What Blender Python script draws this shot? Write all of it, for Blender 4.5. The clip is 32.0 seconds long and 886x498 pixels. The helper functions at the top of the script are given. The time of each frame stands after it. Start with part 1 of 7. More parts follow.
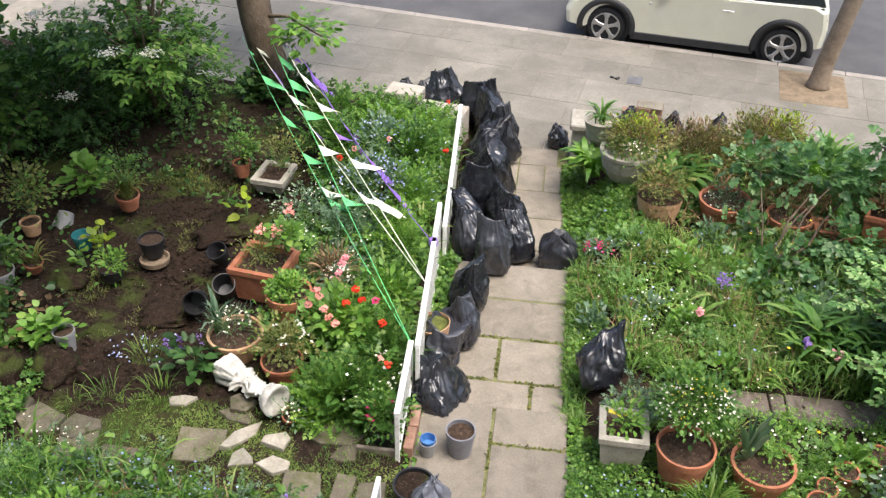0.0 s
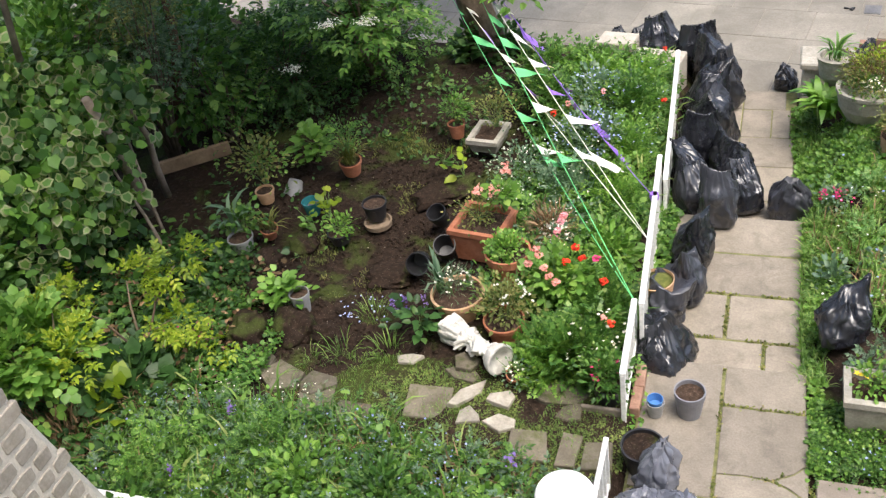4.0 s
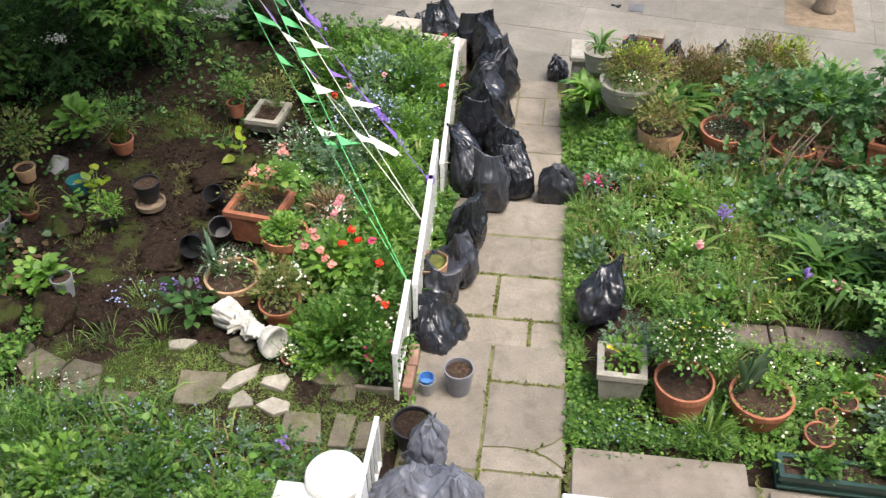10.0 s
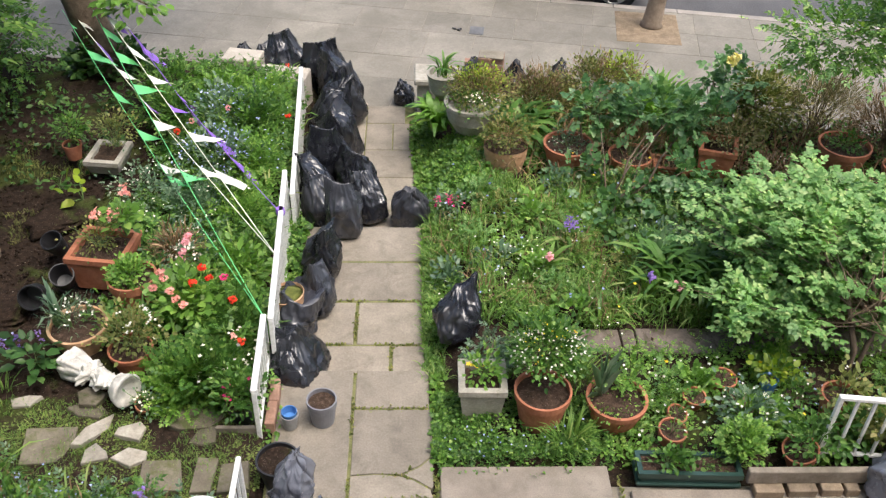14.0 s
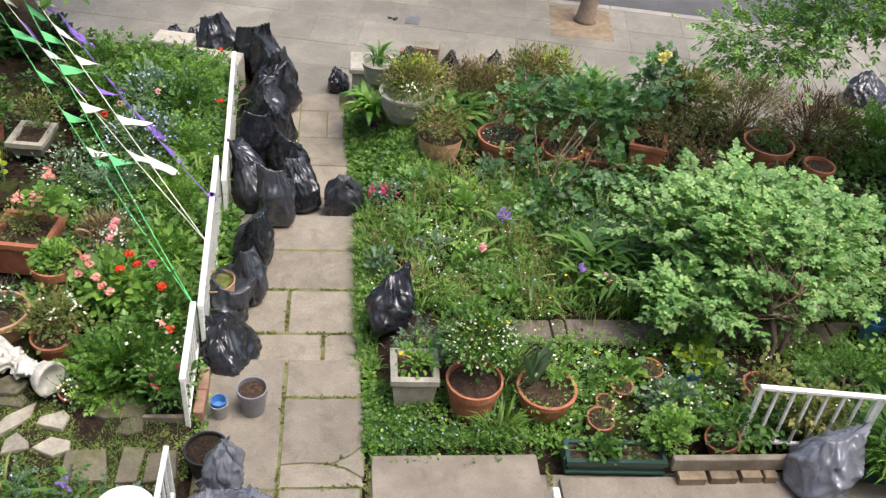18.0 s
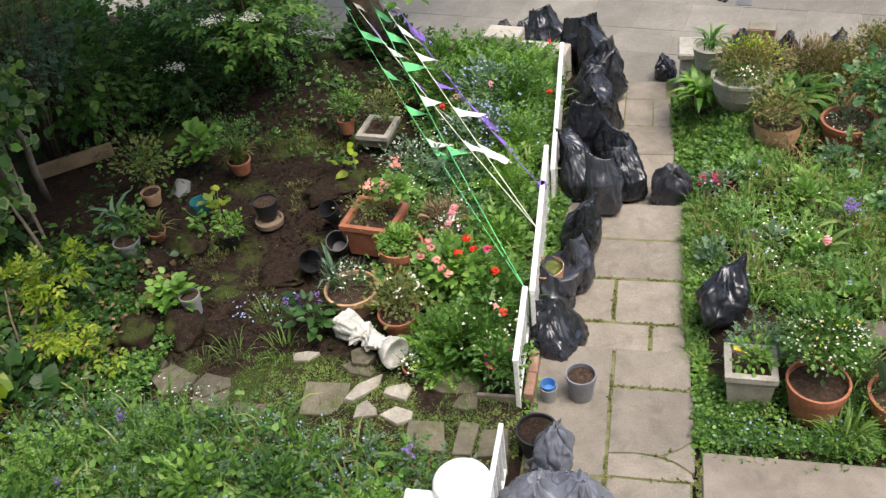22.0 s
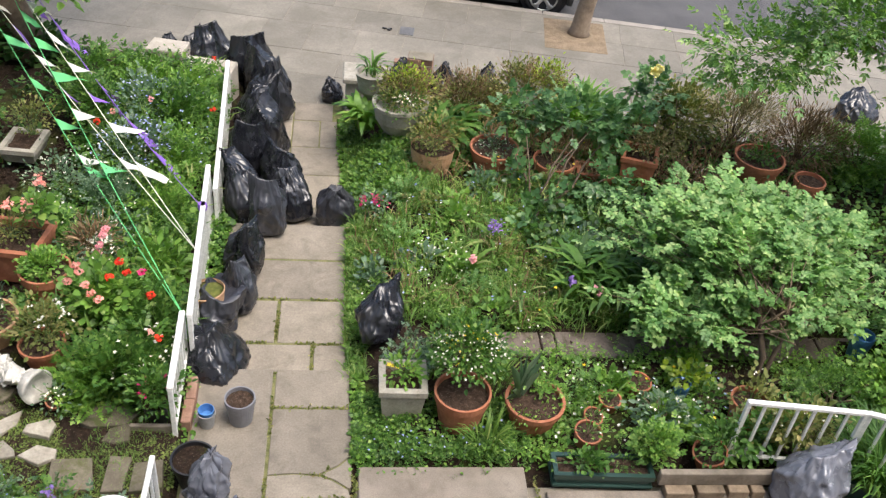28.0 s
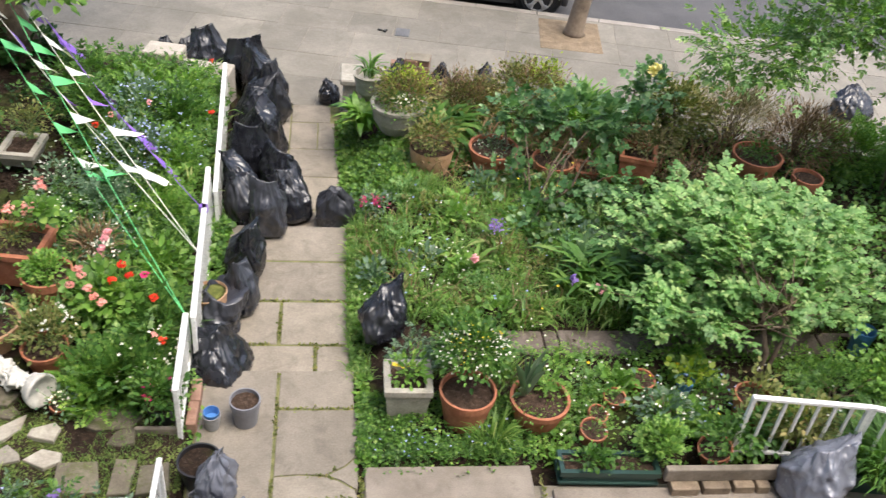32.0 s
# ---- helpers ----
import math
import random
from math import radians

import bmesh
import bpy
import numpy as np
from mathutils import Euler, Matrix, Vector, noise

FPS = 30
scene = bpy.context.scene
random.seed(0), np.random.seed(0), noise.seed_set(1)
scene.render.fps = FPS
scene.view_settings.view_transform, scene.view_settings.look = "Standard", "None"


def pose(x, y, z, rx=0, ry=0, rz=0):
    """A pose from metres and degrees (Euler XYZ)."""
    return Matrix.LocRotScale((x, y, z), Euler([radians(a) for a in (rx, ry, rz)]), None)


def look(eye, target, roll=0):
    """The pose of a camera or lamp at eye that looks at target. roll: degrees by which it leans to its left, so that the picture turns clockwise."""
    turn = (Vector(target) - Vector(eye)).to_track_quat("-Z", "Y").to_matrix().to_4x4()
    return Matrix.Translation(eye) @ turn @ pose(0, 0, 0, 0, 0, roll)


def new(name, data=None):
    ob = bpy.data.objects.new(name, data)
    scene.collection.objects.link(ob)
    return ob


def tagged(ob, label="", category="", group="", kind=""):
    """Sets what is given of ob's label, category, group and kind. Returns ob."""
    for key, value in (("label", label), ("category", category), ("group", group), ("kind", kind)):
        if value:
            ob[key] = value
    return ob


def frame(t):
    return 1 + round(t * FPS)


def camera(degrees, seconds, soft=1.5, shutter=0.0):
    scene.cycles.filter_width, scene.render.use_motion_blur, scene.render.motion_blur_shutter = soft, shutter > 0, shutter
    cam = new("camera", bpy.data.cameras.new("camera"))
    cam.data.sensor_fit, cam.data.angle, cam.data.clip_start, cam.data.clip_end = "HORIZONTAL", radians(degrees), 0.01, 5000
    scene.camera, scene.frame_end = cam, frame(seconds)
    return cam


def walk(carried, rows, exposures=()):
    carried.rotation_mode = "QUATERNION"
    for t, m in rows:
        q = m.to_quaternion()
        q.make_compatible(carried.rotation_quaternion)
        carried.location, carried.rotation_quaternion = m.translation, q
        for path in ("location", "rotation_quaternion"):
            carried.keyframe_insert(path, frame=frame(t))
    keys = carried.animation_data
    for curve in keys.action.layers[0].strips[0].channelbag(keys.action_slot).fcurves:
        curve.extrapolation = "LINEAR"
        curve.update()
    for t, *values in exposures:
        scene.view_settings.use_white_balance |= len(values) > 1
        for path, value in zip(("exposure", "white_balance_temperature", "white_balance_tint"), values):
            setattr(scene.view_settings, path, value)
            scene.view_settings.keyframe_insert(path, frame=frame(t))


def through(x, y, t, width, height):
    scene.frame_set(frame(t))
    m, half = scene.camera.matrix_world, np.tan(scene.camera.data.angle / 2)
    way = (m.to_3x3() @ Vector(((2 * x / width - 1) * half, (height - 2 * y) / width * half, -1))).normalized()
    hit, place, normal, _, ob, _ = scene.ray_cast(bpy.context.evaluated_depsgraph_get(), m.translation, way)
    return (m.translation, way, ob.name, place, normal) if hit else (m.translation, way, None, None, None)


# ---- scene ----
cam = camera(51.3, 32.0, 1.3, 0.4)
PATH = [
    (0, (-0.33, -4.878, 4.913), (-0.531, -3.265, 3.748), 1.2),
    (0.5, (-0.323, -4.861, 4.94), (-0.561, -3.246, 3.785), 0.9),
    (1, (-0.346, -4.854, 4.924), (-0.625, -3.235, 3.783), 0.3),
    (1.5, (-0.365, -4.868, 4.926), (-0.727, -3.261, 3.791), -1.8),
    (2, (-0.376, -4.878, 4.89), (-0.825, -3.291, 3.759), -5.0),
    (2.5, (-0.376, -4.856, 4.88), (-0.864, -3.355, 3.651), -9.4),
    (3, (-0.391, -4.842, 4.901), (-0.928, -3.375, 3.653), -10.2),
    (3.5, (-0.401, -4.835, 4.906), (-0.993, -3.377, 3.672), -9.7),
    (4, (-0.406, -4.82, 4.899), (-1.041, -3.364, 3.684), -10.3),
    (4.5, (-0.393, -4.817, 4.893), (-1.058, -3.359, 3.696), -11.3),
    (6.5, (-0.383, -4.82, 4.891), (-1.066, -3.357, 3.711), -11.3),
    (7, (-0.365, -4.82, 4.894), (-1.027, -3.353, 3.706), -10.7),
    (7.5, (-0.342, -4.825, 4.902), (-0.941, -3.342, 3.701), -10.1),
    (8, (-0.315, -4.816, 4.9), (-0.814, -3.313, 3.678), -7.6),
    (8.5, (-0.292, -4.821, 4.907), (-0.695, -3.304, 3.668), -5.5),
    (9, (-0.294, -4.811, 4.895), (-0.613, -3.287, 3.639), -3.8),
    (9.5, (-0.28, -4.802, 4.894), (-0.544, -3.279, 3.626), -2.4),
    (10, (-0.248, -4.796, 4.906), (-0.455, -3.273, 3.627), -0.4),
    (10.5, (-0.22, -4.79, 4.908), (-0.37, -3.264, 3.623), 1.3),
    (11, (-0.205, -4.789, 4.916), (-0.295, -3.254, 3.636), 2.1),
    (11.5, (-0.182, -4.793, 4.917), (-0.23, -3.244, 3.652), 1.7),
    (12, (-0.172, -4.794, 4.919), (-0.182, -3.233, 3.668), 1.7),
    (12.5, (-0.17, -4.794, 4.921), (-0.15, -3.225, 3.68), 1.9),
    (13, (-0.168, -4.796, 4.92), (-0.121, -3.223, 3.685), 1.9),
    (13.5, (-0.16, -4.796, 4.915), (-0.104, -3.222, 3.683), 2.0),
    (14, (-0.143, -4.796, 4.916), (-0.068, -3.224, 3.682), 1.9),
    (14.5, (-0.134, -4.796, 4.92), (-0.027, -3.226, 3.687), 3.0),
    (15, (-0.118, -4.802, 4.928), (0.033, -3.233, 3.698), 5.0),
    (15.5, (-0.115, -4.804, 4.927), (0.079, -3.237, 3.7), 5.7),
    (17.5, (-0.144, -4.811, 4.918), (0.117, -3.258, 3.684), 6.8),
    (18, (-0.163, -4.806, 4.914), (0.061, -3.254, 3.672), 6.1),
    (18.5, (-0.211, -4.813, 4.914), (-0.032, -3.258, 3.669), 5.4),
    (19, (-0.259, -4.824, 4.918), (-0.232, -3.261, 3.671), 3.5),
    (19.5, (-0.281, -4.833, 4.915), (-0.352, -3.275, 3.664), -0.1),
    (20, (-0.291, -4.827, 4.911), (-0.454, -3.276, 3.659), -2.0),
    (20.5, (-0.294, -4.824, 4.872), (-0.524, -3.282, 3.62), -3.2),
    (21, (-0.332, -4.821, 4.89), (-0.632, -3.287, 3.641), -5.0),
    (21.5, (-0.345, -4.826, 4.887), (-0.713, -3.306, 3.64), -6.2),
    (22, (-0.334, -4.827, 4.886), (-0.763, -3.325, 3.639), -7.7),
    (22.5, (-0.334, -4.828, 4.887), (-0.803, -3.334, 3.643), -7.8),
    (23, (-0.336, -4.825, 4.887), (-0.83, -3.339, 3.643), -7.7),
    (23.5, (-0.33, -4.829, 4.88), (-0.832, -3.347, 3.634), -8.5),
    (24, (-0.31, -4.827, 4.889), (-0.806, -3.348, 3.638), -8.8),
    (24.5, (-0.247, -4.839, 4.918), (-0.697, -3.354, 3.657), -7.8),
    (25, (-0.181, -4.831, 4.932), (-0.384, -3.307, 3.653), -1.3),
    (25.5, (-0.181, -4.826, 4.941), (-0.214, -3.292, 3.657), 2.9),
    (26, (-0.149, -4.814, 4.933), (-0.083, -3.275, 3.657), 4.1),
    (26.5, (-0.141, -4.803, 4.933), (-0.01, -3.26, 3.667), 4.8),
    (28.5, (-0.121, -4.807, 4.937), (0.145, -3.239, 3.725), 7.4),
    (29, (-0.106, -4.815, 4.936), (0.197, -3.247, 3.733), 7.8),
    (29.5, (-0.113, -4.812, 4.936), (0.222, -3.247, 3.737), 8.6),
    (30, (-0.112, -4.815, 4.938), (0.238, -3.251, 3.741), 9.2),
    (30.5, (-0.112, -4.813, 4.933), (0.245, -3.252, 3.735), 9.3),
    (31, (-0.124, -4.813, 4.932), (0.228, -3.253, 3.731), 8.7),
    (31.5, (-0.137, -4.811, 4.931), (0.197, -3.25, 3.725), 8.5),
    (32, (-0.213, -4.814, 4.912), (0.04, -3.249, 3.693), 6.7),
]
walk(cam, [(t, look(eye, target, roll)) for t, eye, target, roll in PATH], exposures=[(0, 1.34), (4, 1.4), (9, 1.32), (13, 1.2), (19, 1.14), (26, 1.12), (30, 1.2), (32, 1.25)])

# ---- world and light ----
world = bpy.data.worlds.new("world")
scene.world = world
world.use_nodes = True
wn = world.node_tree
sky = wn.nodes.new("ShaderNodeTexSky")
sky.sky_type = "NISHITA"
sky.sun_disc = False
sky.sun_elevation = radians(68)
sky.sun_rotation = radians(124)
sky.dust_density = 4.0
sky.ozone_density = 0.6
wn.links.new(sky.outputs[0], wn.nodes["Background"].inputs[0])
wn.nodes["Background"].inputs[1].default_value = 0.14
sun = new("sun", bpy.data.lights.new("sun", "SUN"))
sun.data.energy = 1.5
sun.data.angle = radians(35)
sun.data.color = (1.0, 0.95, 0.88)
sun.matrix_basis = look((3.0, -2.0, 9.0), (0, 0, 0))

# ---- tools ----
rng = np.random.default_rng(7)


def mesh_of(name, verts, faces, smooth=False):
    me = bpy.data.meshes.new(name)
    me.from_pydata([tuple(v) for v in verts], [], [tuple(f) for f in faces])
    if smooth:
        me.polygons.foreach_set("use_smooth", [True] * len(me.polygons))
    me.update()
    return me


def part(name, data, material, parent, label="", m=None, smooth=False):
    """Links a mesh, a bmesh or a (verts, faces) pair as one mesh object under a thing."""
    if isinstance(data, tuple):
        data = mesh_of(name, data[0], data[1], smooth)
    elif isinstance(data, bmesh.types.BMesh):
        bm, data = data, bpy.data.meshes.new(name)
        bm.to_mesh(data)
        bm.free()
        if smooth:
            data.polygons.foreach_set("use_smooth", [True] * len(data.polygons))
    if not data.materials:
        for mat in material if isinstance(material, (list, tuple)) else [material]:
            data.materials.append(mat)
    ob = new(name, data)
    ob.parent = parent
    if m is not None:
        ob.matrix_basis = m
    if label:
        ob["label"] = label
    return ob


def thing(name, m, label, category, group="", kind=""):
    ob = new(name)
    ob.empty_display_size = 0.1
    ob.matrix_basis = m
    return tagged(ob, label, category, group, kind)


def merge(*pieces):
    verts, faces = [], []
    for v, f in pieces:
        n = len(verts)
        verts += [tuple(p) for p in v]
        faces += [tuple(i + n for i in q) for q in f]
    return verts, faces


def moved(geo, m):
    return [tuple(m @ Vector(p)) for p in geo[0]], geo[1]


def block(sx, sy, sz, b=0.004, z0=0.0):
    """A box with its top and upright edges chamfered, standing on z0."""
    x, y = sx / 2, sy / 2
    ring = lambda d, z: [(x - d, y - b - d * 0, z), (x - b, y - d, z), (-x + b, y - d, z), (-x + d, y - b, z), (-x + d, -y + b, z), (-x + b, -y + d, z), (x - b, -y + d, z), (x - d, -y + b, z)]
    v = ring(0, z0) + ring(0, z0 + sz - b) + ring(b, z0 + sz)
    f = [tuple(range(7, -1, -1)), tuple(range(16, 24))]
    for k in (0, 8):
        f += [(k + i, k + (i + 1) % 8, k + 8 + (i + 1) % 8, k + 8 + i) for i in range(8)]
    return v, f


def slab_poly(pts, z0, z1, b=0.008):
    """A flat stone of any outline with a chamfered upper edge."""
    n = len(pts)
    c = np.mean(pts, axis=0)
    p = np.array(pts, float)
    inn = c + (p - c) * (1 - b / np.maximum(np.linalg.norm(p - c, axis=1), b * 2))[:, None]
    v = [(*q, z0) for q in p] + [(*q, z1 - b) for q in p] + [(*q, z1) for q in inn]
    f = [tuple(range(2 * n, 3 * n))]
    for k in (0, n):
        f += [(k + i, k + (i + 1) % n, k + n + (i + 1) % n, k + n + i) for i in range(n)]
    return v, f


def lathe(profile, n=28, squash=1.0):
    v, f = [], []
    for r, z in profile:
        v += [(r * math.cos(6.28318 * i / n), r * squash * math.sin(6.28318 * i / n), z) for i in range(n)]
    for k in range(len(profile) - 1):
        f += [(k * n + i, k * n + (i + 1) % n, (k + 1) * n + (i + 1) % n, (k + 1) * n + i) for i in range(n)]
    f.append(tuple(range(n - 1, -1, -1)))
    m = (len(profile) - 1) * n
    f.append(tuple(range(m, m + n)))
    return v, f


def tube(pts, radii, n=7):
    pts = [Vector(p) for p in pts]
    if not isinstance(radii, (list, tuple)):
        radii = [radii] * len(pts)
    v, f = [], []
    for k, p in enumerate(pts):
        d = (pts[min(k + 1, len(pts) - 1)] - pts[max(k - 1, 0)]).normalized()
        a = d.orthogonal().normalized() if k == 0 else (a - d * a.dot(d)).normalized()
        c = d.cross(a)
        v += [tuple(p + (a * math.cos(6.28318 * i / n) + c * math.sin(6.28318 * i / n)) * radii[k]) for i in range(n)]
    for k in range(len(pts) - 1):
        f += [(k * n + i, k * n + (i + 1) % n, (k + 1) * n + (i + 1) % n, (k + 1) * n + i) for i in range(n)]
    f += [tuple(range(n - 1, -1, -1)), tuple(range(len(v) - n, len(v)))]
    return v, f


# Leaf outlines: (along, across, up) and faces, with a material slot for each face.
LEAF = ([(0, 0, 0), (.3, .3, .07), (.7, .24, .05), (1, 0, -.12), (.7, -.24, .05), (.3, -.3, .07)], [(0, 3, 2, 1), (0, 5, 4, 3)], [0, 0])
BROAD = ([(0, 0, 0), (.10, .24, .06), (.36, .38, .07), (.68, .30, .03), (1, 0, -.13), (.68, -.30, .03), (.36, -.38, .07), (.10, -.24, .06), (.5, 0, 0)], [(0, 8, 2, 1), (8, 4, 3, 2), (0, 7, 6, 8), (8, 6, 5, 4)], [0, 0, 0, 0])
BLADE = ([(0, -.04, 0), (0, .04, 0), (.35, .045, .3), (.35, -.045, .3), (.7, .035, .42), (.7, -.035, .42), (1, 0, .3)], [(0, 3, 2, 1), (3, 5, 4, 2), (5, 6, 4)], [0, 0, 0])
STRAP = ([(0, -.035, 0), (0, .035, 0), (.22, .06, .33), (.22, -.06, .33), (.5, .065, .48), (.5, -.065, .48), (.8, .045, .4), (.8, -.045, .4), (1, 0, .2)], [(0, 3, 2, 1), (3, 5, 4, 2), (5, 7, 6, 4), (7, 8, 6)], [0] * 4)


def compound(pairs, wide=.25, plain_edge=False):
    """A leaf of several leaflets on one stalk: (start along the stalk, side, angle, length)."""
    v, f = [], []
    for x, side, turn, size in pairs:
        c, sn, n = math.cos(turn), math.sin(turn) * side, len(v)
        for u, w, z in ((0, 0, 0), (.48, wide, .05), (1, 0, -.1), (.48, -wide, .05)) if plain_edge else ((0, 0, 0), (.26, wide * .82, .07), (.62, wide * .86, .05), (1, 0, -.12), (.62, -wide * .86, .05), (.26, -wide * .82, .07)):
            v.append((x + size * (u * c - w * sn), size * (u * sn + w * c), size * z))
        f += [(n, n + 3, n + 2, n + 1)] if plain_edge else [(n, n + 3, n + 2, n + 1), (n, n + 5, n + 4, n + 3)]
    return v, f, [0] * len(f)


FERN = compound(((.7, 1, 0, .30), *[(.10 + .16 * k, s, 1.05, .34 - .035 * k) for k in range(5) for s in (1, -1)]), .3, True)
SHRUBLEAF = compound(((.55, 1, 0, .50), (.42, 1, .9, .44), (.42, -1, .9, .44), (.14, 1, 1.05, .40), (.14, -1, 1.05, .40)), .36)
SPRIG = compound(((.52, 1, 0, .48), (.42, 1, .85, .40), (.42, -1, .85, .40), (.12, 1, 1.0, .36), (.12, -1, 1.0, .36)))
FINESPRIG = compound(((.52, 1, 0, .48), (.42, 1, .85, .40), (.42, -1, .85, .40), (.12, 1, 1.0, .36), (.12, -1, 1.0, .36)), plain_edge=True)
ROSELEAF = compound(((.50, 1, 0, .52), (.36, 1, 1.0, .46), (.36, -1, 1.0, .46), (.05, 1, 1.2, .38), (.05, -1, 1.2, .38)), .46)
IVY = ([(0, 0, 0), (-.06, .3, .05), (.25, .40, .04), (.45, .46, .02), (.72, .26, .02), (1, 0, -.1), (.72, -.26, .02), (.45, -.46, .02), (.25, -.40, .04), (-.06, -.3, .05),
        (.10, 0, .03), (.06, .2, .06), (.27, .26, .05), (.45, .29, .04), (.82, 0, -.05), (.45, -.29, .04), (.27, -.26, .05), (.06, -.2, .06)],
       [(10, 14, 13, 12, 11), (10, 17, 16, 15, 14), (0, 10, 11, 1), (1, 11, 12, 2), (2, 12, 13, 3), (3, 13, 14, 5, 4), (0, 9, 17, 10), (9, 8, 16, 17), (8, 7, 15, 16), (7, 6, 5, 14, 15)],
       [0, 0, 1, 1, 1, 1, 1, 1, 1, 1])
STAR = ([(0, 0, 0)] + [(math.cos(a * 6.283 / 10) * (.5 if a % 2 == 0 else .26), math.sin(a * 6.283 / 10) * (.5 if a % 2 == 0 else .26), .1 if a % 2 == 0 else .03) for a in range(10)],
        [(0, 1 + i, 1 + (i + 1) % 10) for i in range(10)], [0] * 10)
BEAD = ([(0, 0, .5), (.5, 0, 0), (0, .5, 0), (-.5, 0, 0), (0, -.5, 0), (0, 0, -.4)], [(0, 1, 2), (0, 2, 3), (0, 3, 4), (0, 4, 1), (5, 2, 1), (5, 3, 2), (5, 4, 3), (5, 1, 4)], [0] * 8)
TUFT = ([(-.5, -.1, .1), (.1, -.5, 0), (.5, .1, .12), (-.1, .5, 0), (0, 0, .3)], [(0, 1, 4), (1, 2, 4), (2, 3, 4), (3, 0, 4)], [0] * 4)


def unit(a):
    return a / np.maximum(np.linalg.norm(a, axis=-1, keepdims=True), 1e-9)


def scatter(name, shape, p, d, n, size, mats, parent=None, label="", width=1.0):
    """Many leaves or petals of one shape as one mesh: base points p, directions d, upper sides n, lengths size."""
    tv, tf, ti = shape
    tv = np.array(tv, float)
    p, d = np.asarray(p, float), unit(np.asarray(d, float))
    n = np.asarray(n, float)
    x = unit(np.cross(n, d))
    up = np.cross(d, x)
    s = (np.ones(len(p)) * size)[:, None, None]
    w = (np.ones(len(p)) * width)[:, None, None]
    v = p[:, None] + s * (tv[None, :, :1] * d[:, None] + w * tv[None, :, 1:2] * x[:, None] + tv[None, :, 2:] * up[:, None])
    k, m = len(tv), len(p)
    me = bpy.data.meshes.new(name)
    me.vertices.add(k * m)
    me.vertices.foreach_set("co", v.reshape(-1).astype(np.float32))
    idx = np.concatenate([np.array(f) for f in tf])
    lens = np.array([len(f) for f in tf])
    loops = (np.arange(m)[:, None] * k + idx[None]).reshape(-1)
    me.loops.add(len(loops))
    me.loops.foreach_set("vertex_index", loops.astype(np.int32))
    me.polygons.add(len(tf) * m)
    starts = (np.arange(m)[:, None] * len(idx) + np.r_[0, np.cumsum(lens)[:-1]][None]).reshape(-1)
    me.polygons.foreach_set("loop_start", starts.astype(np.int32))
    me.polygons.foreach_set("material_index", np.tile(np.array(ti, np.int32), m))
    me.update(calc_edges=True)
    ob = part(name, me, mats, parent, label)
    ob["kind"] = "stuff"
    return ob


def rand_dirs(n, up=0.0, flat=1.0):
    d = rng.normal(size=(n, 3))
    d[:, 2] = d[:, 2] * flat + up
    return unit(d)


def clumps(c, r, count, per, spread, inner=0.55, low=-0.4):
    """Leaf bases and outward ways, gathered in uneven clumps over a rounded volume."""
    a = rand_dirs(count * 2)
    a = a[a[:, 2] > low][:count]
    rad = inner + (1 - inner) * rng.random(len(a)) ** 0.6
    mid = np.array(c) + a * np.array(r) * rad[:, None]
    q = rng.normal(size=(len(a), per, 3)) * spread
    p = (mid[:, None] + q).reshape(-1, 3)
    out = unit((p - np.array(c)) / np.array(r)) + 0.55 * rand_dirs(len(p))
    return p, unit(out)


def lit_side(d, lift=0.9):
    """Upper sides for leaves: mostly facing the sky, squared to the leaf's way."""
    n = rand_dirs(len(d)) * 0.55 + np.array([0, 0, lift])
    n = n - d * (n * d).sum(1)[:, None]
    return unit(n)


# ---- materials ----
def material(name, rough=0.6, metal=0.0, spec=0.5):
    mat = bpy.data.materials.new(name)
    mat.use_nodes = True
    nt = mat.node_tree
    b = nt.nodes["Principled BSDF"]
    b.inputs["Roughness"].default_value = rough
    b.inputs["Metallic"].default_value = metal
    b.inputs["Specular IOR Level"].default_value = spec
    return mat, nt, b


def tex(nt, scale, detail=6.0, rough=0.6, kind="ShaderNodeTexNoise"):
    t = nt.nodes.new(kind)
    t.inputs["Scale"].default_value = scale
    if kind == "ShaderNodeTexNoise":
        t.inputs["Detail"].default_value = detail
        t.inputs["Roughness"].default_value = rough
    geo = nt.nodes.new("ShaderNodeNewGeometry")
    nt.links.new(geo.outputs["Position"], t.inputs["Vector"])
    return t


def ramp(nt, source, stops):
    r = nt.nodes.new("ShaderNodeValToRGB")
    while len(r.color_ramp.elements) < len(stops):
        r.color_ramp.elements.new(0.5)
    for e, (at, col) in zip(r.color_ramp.elements, stops):
        e.position, e.color = at, (*col, 1)
    nt.links.new(source, r.inputs[0])
    return r.outputs[0]


def mix(nt, fac, a, b, mode="MIX"):
    m = nt.nodes.new("ShaderNodeMix")
    m.data_type, m.blend_type = "RGBA", mode
    for socket, value in ((m.inputs[0], fac), (m.inputs[6], a), (m.inputs[7], b)):
        if isinstance(value, (int, float)):
            socket.default_value = value
        elif isinstance(value, tuple):
            socket.default_value = (*value, 1)
        else:
            nt.links.new(value, socket)
    return m.outputs[2]


def relief(nt, b, source, strength, distance):
    n = nt.nodes.new("ShaderNodeBump")
    n.inputs["Strength"].default_value = strength
    n.inputs["Distance"].default_value = distance
    nt.links.new(source, n.inputs["Height"])
    nt.links.new(n.outputs[0], b.inputs["Normal"])


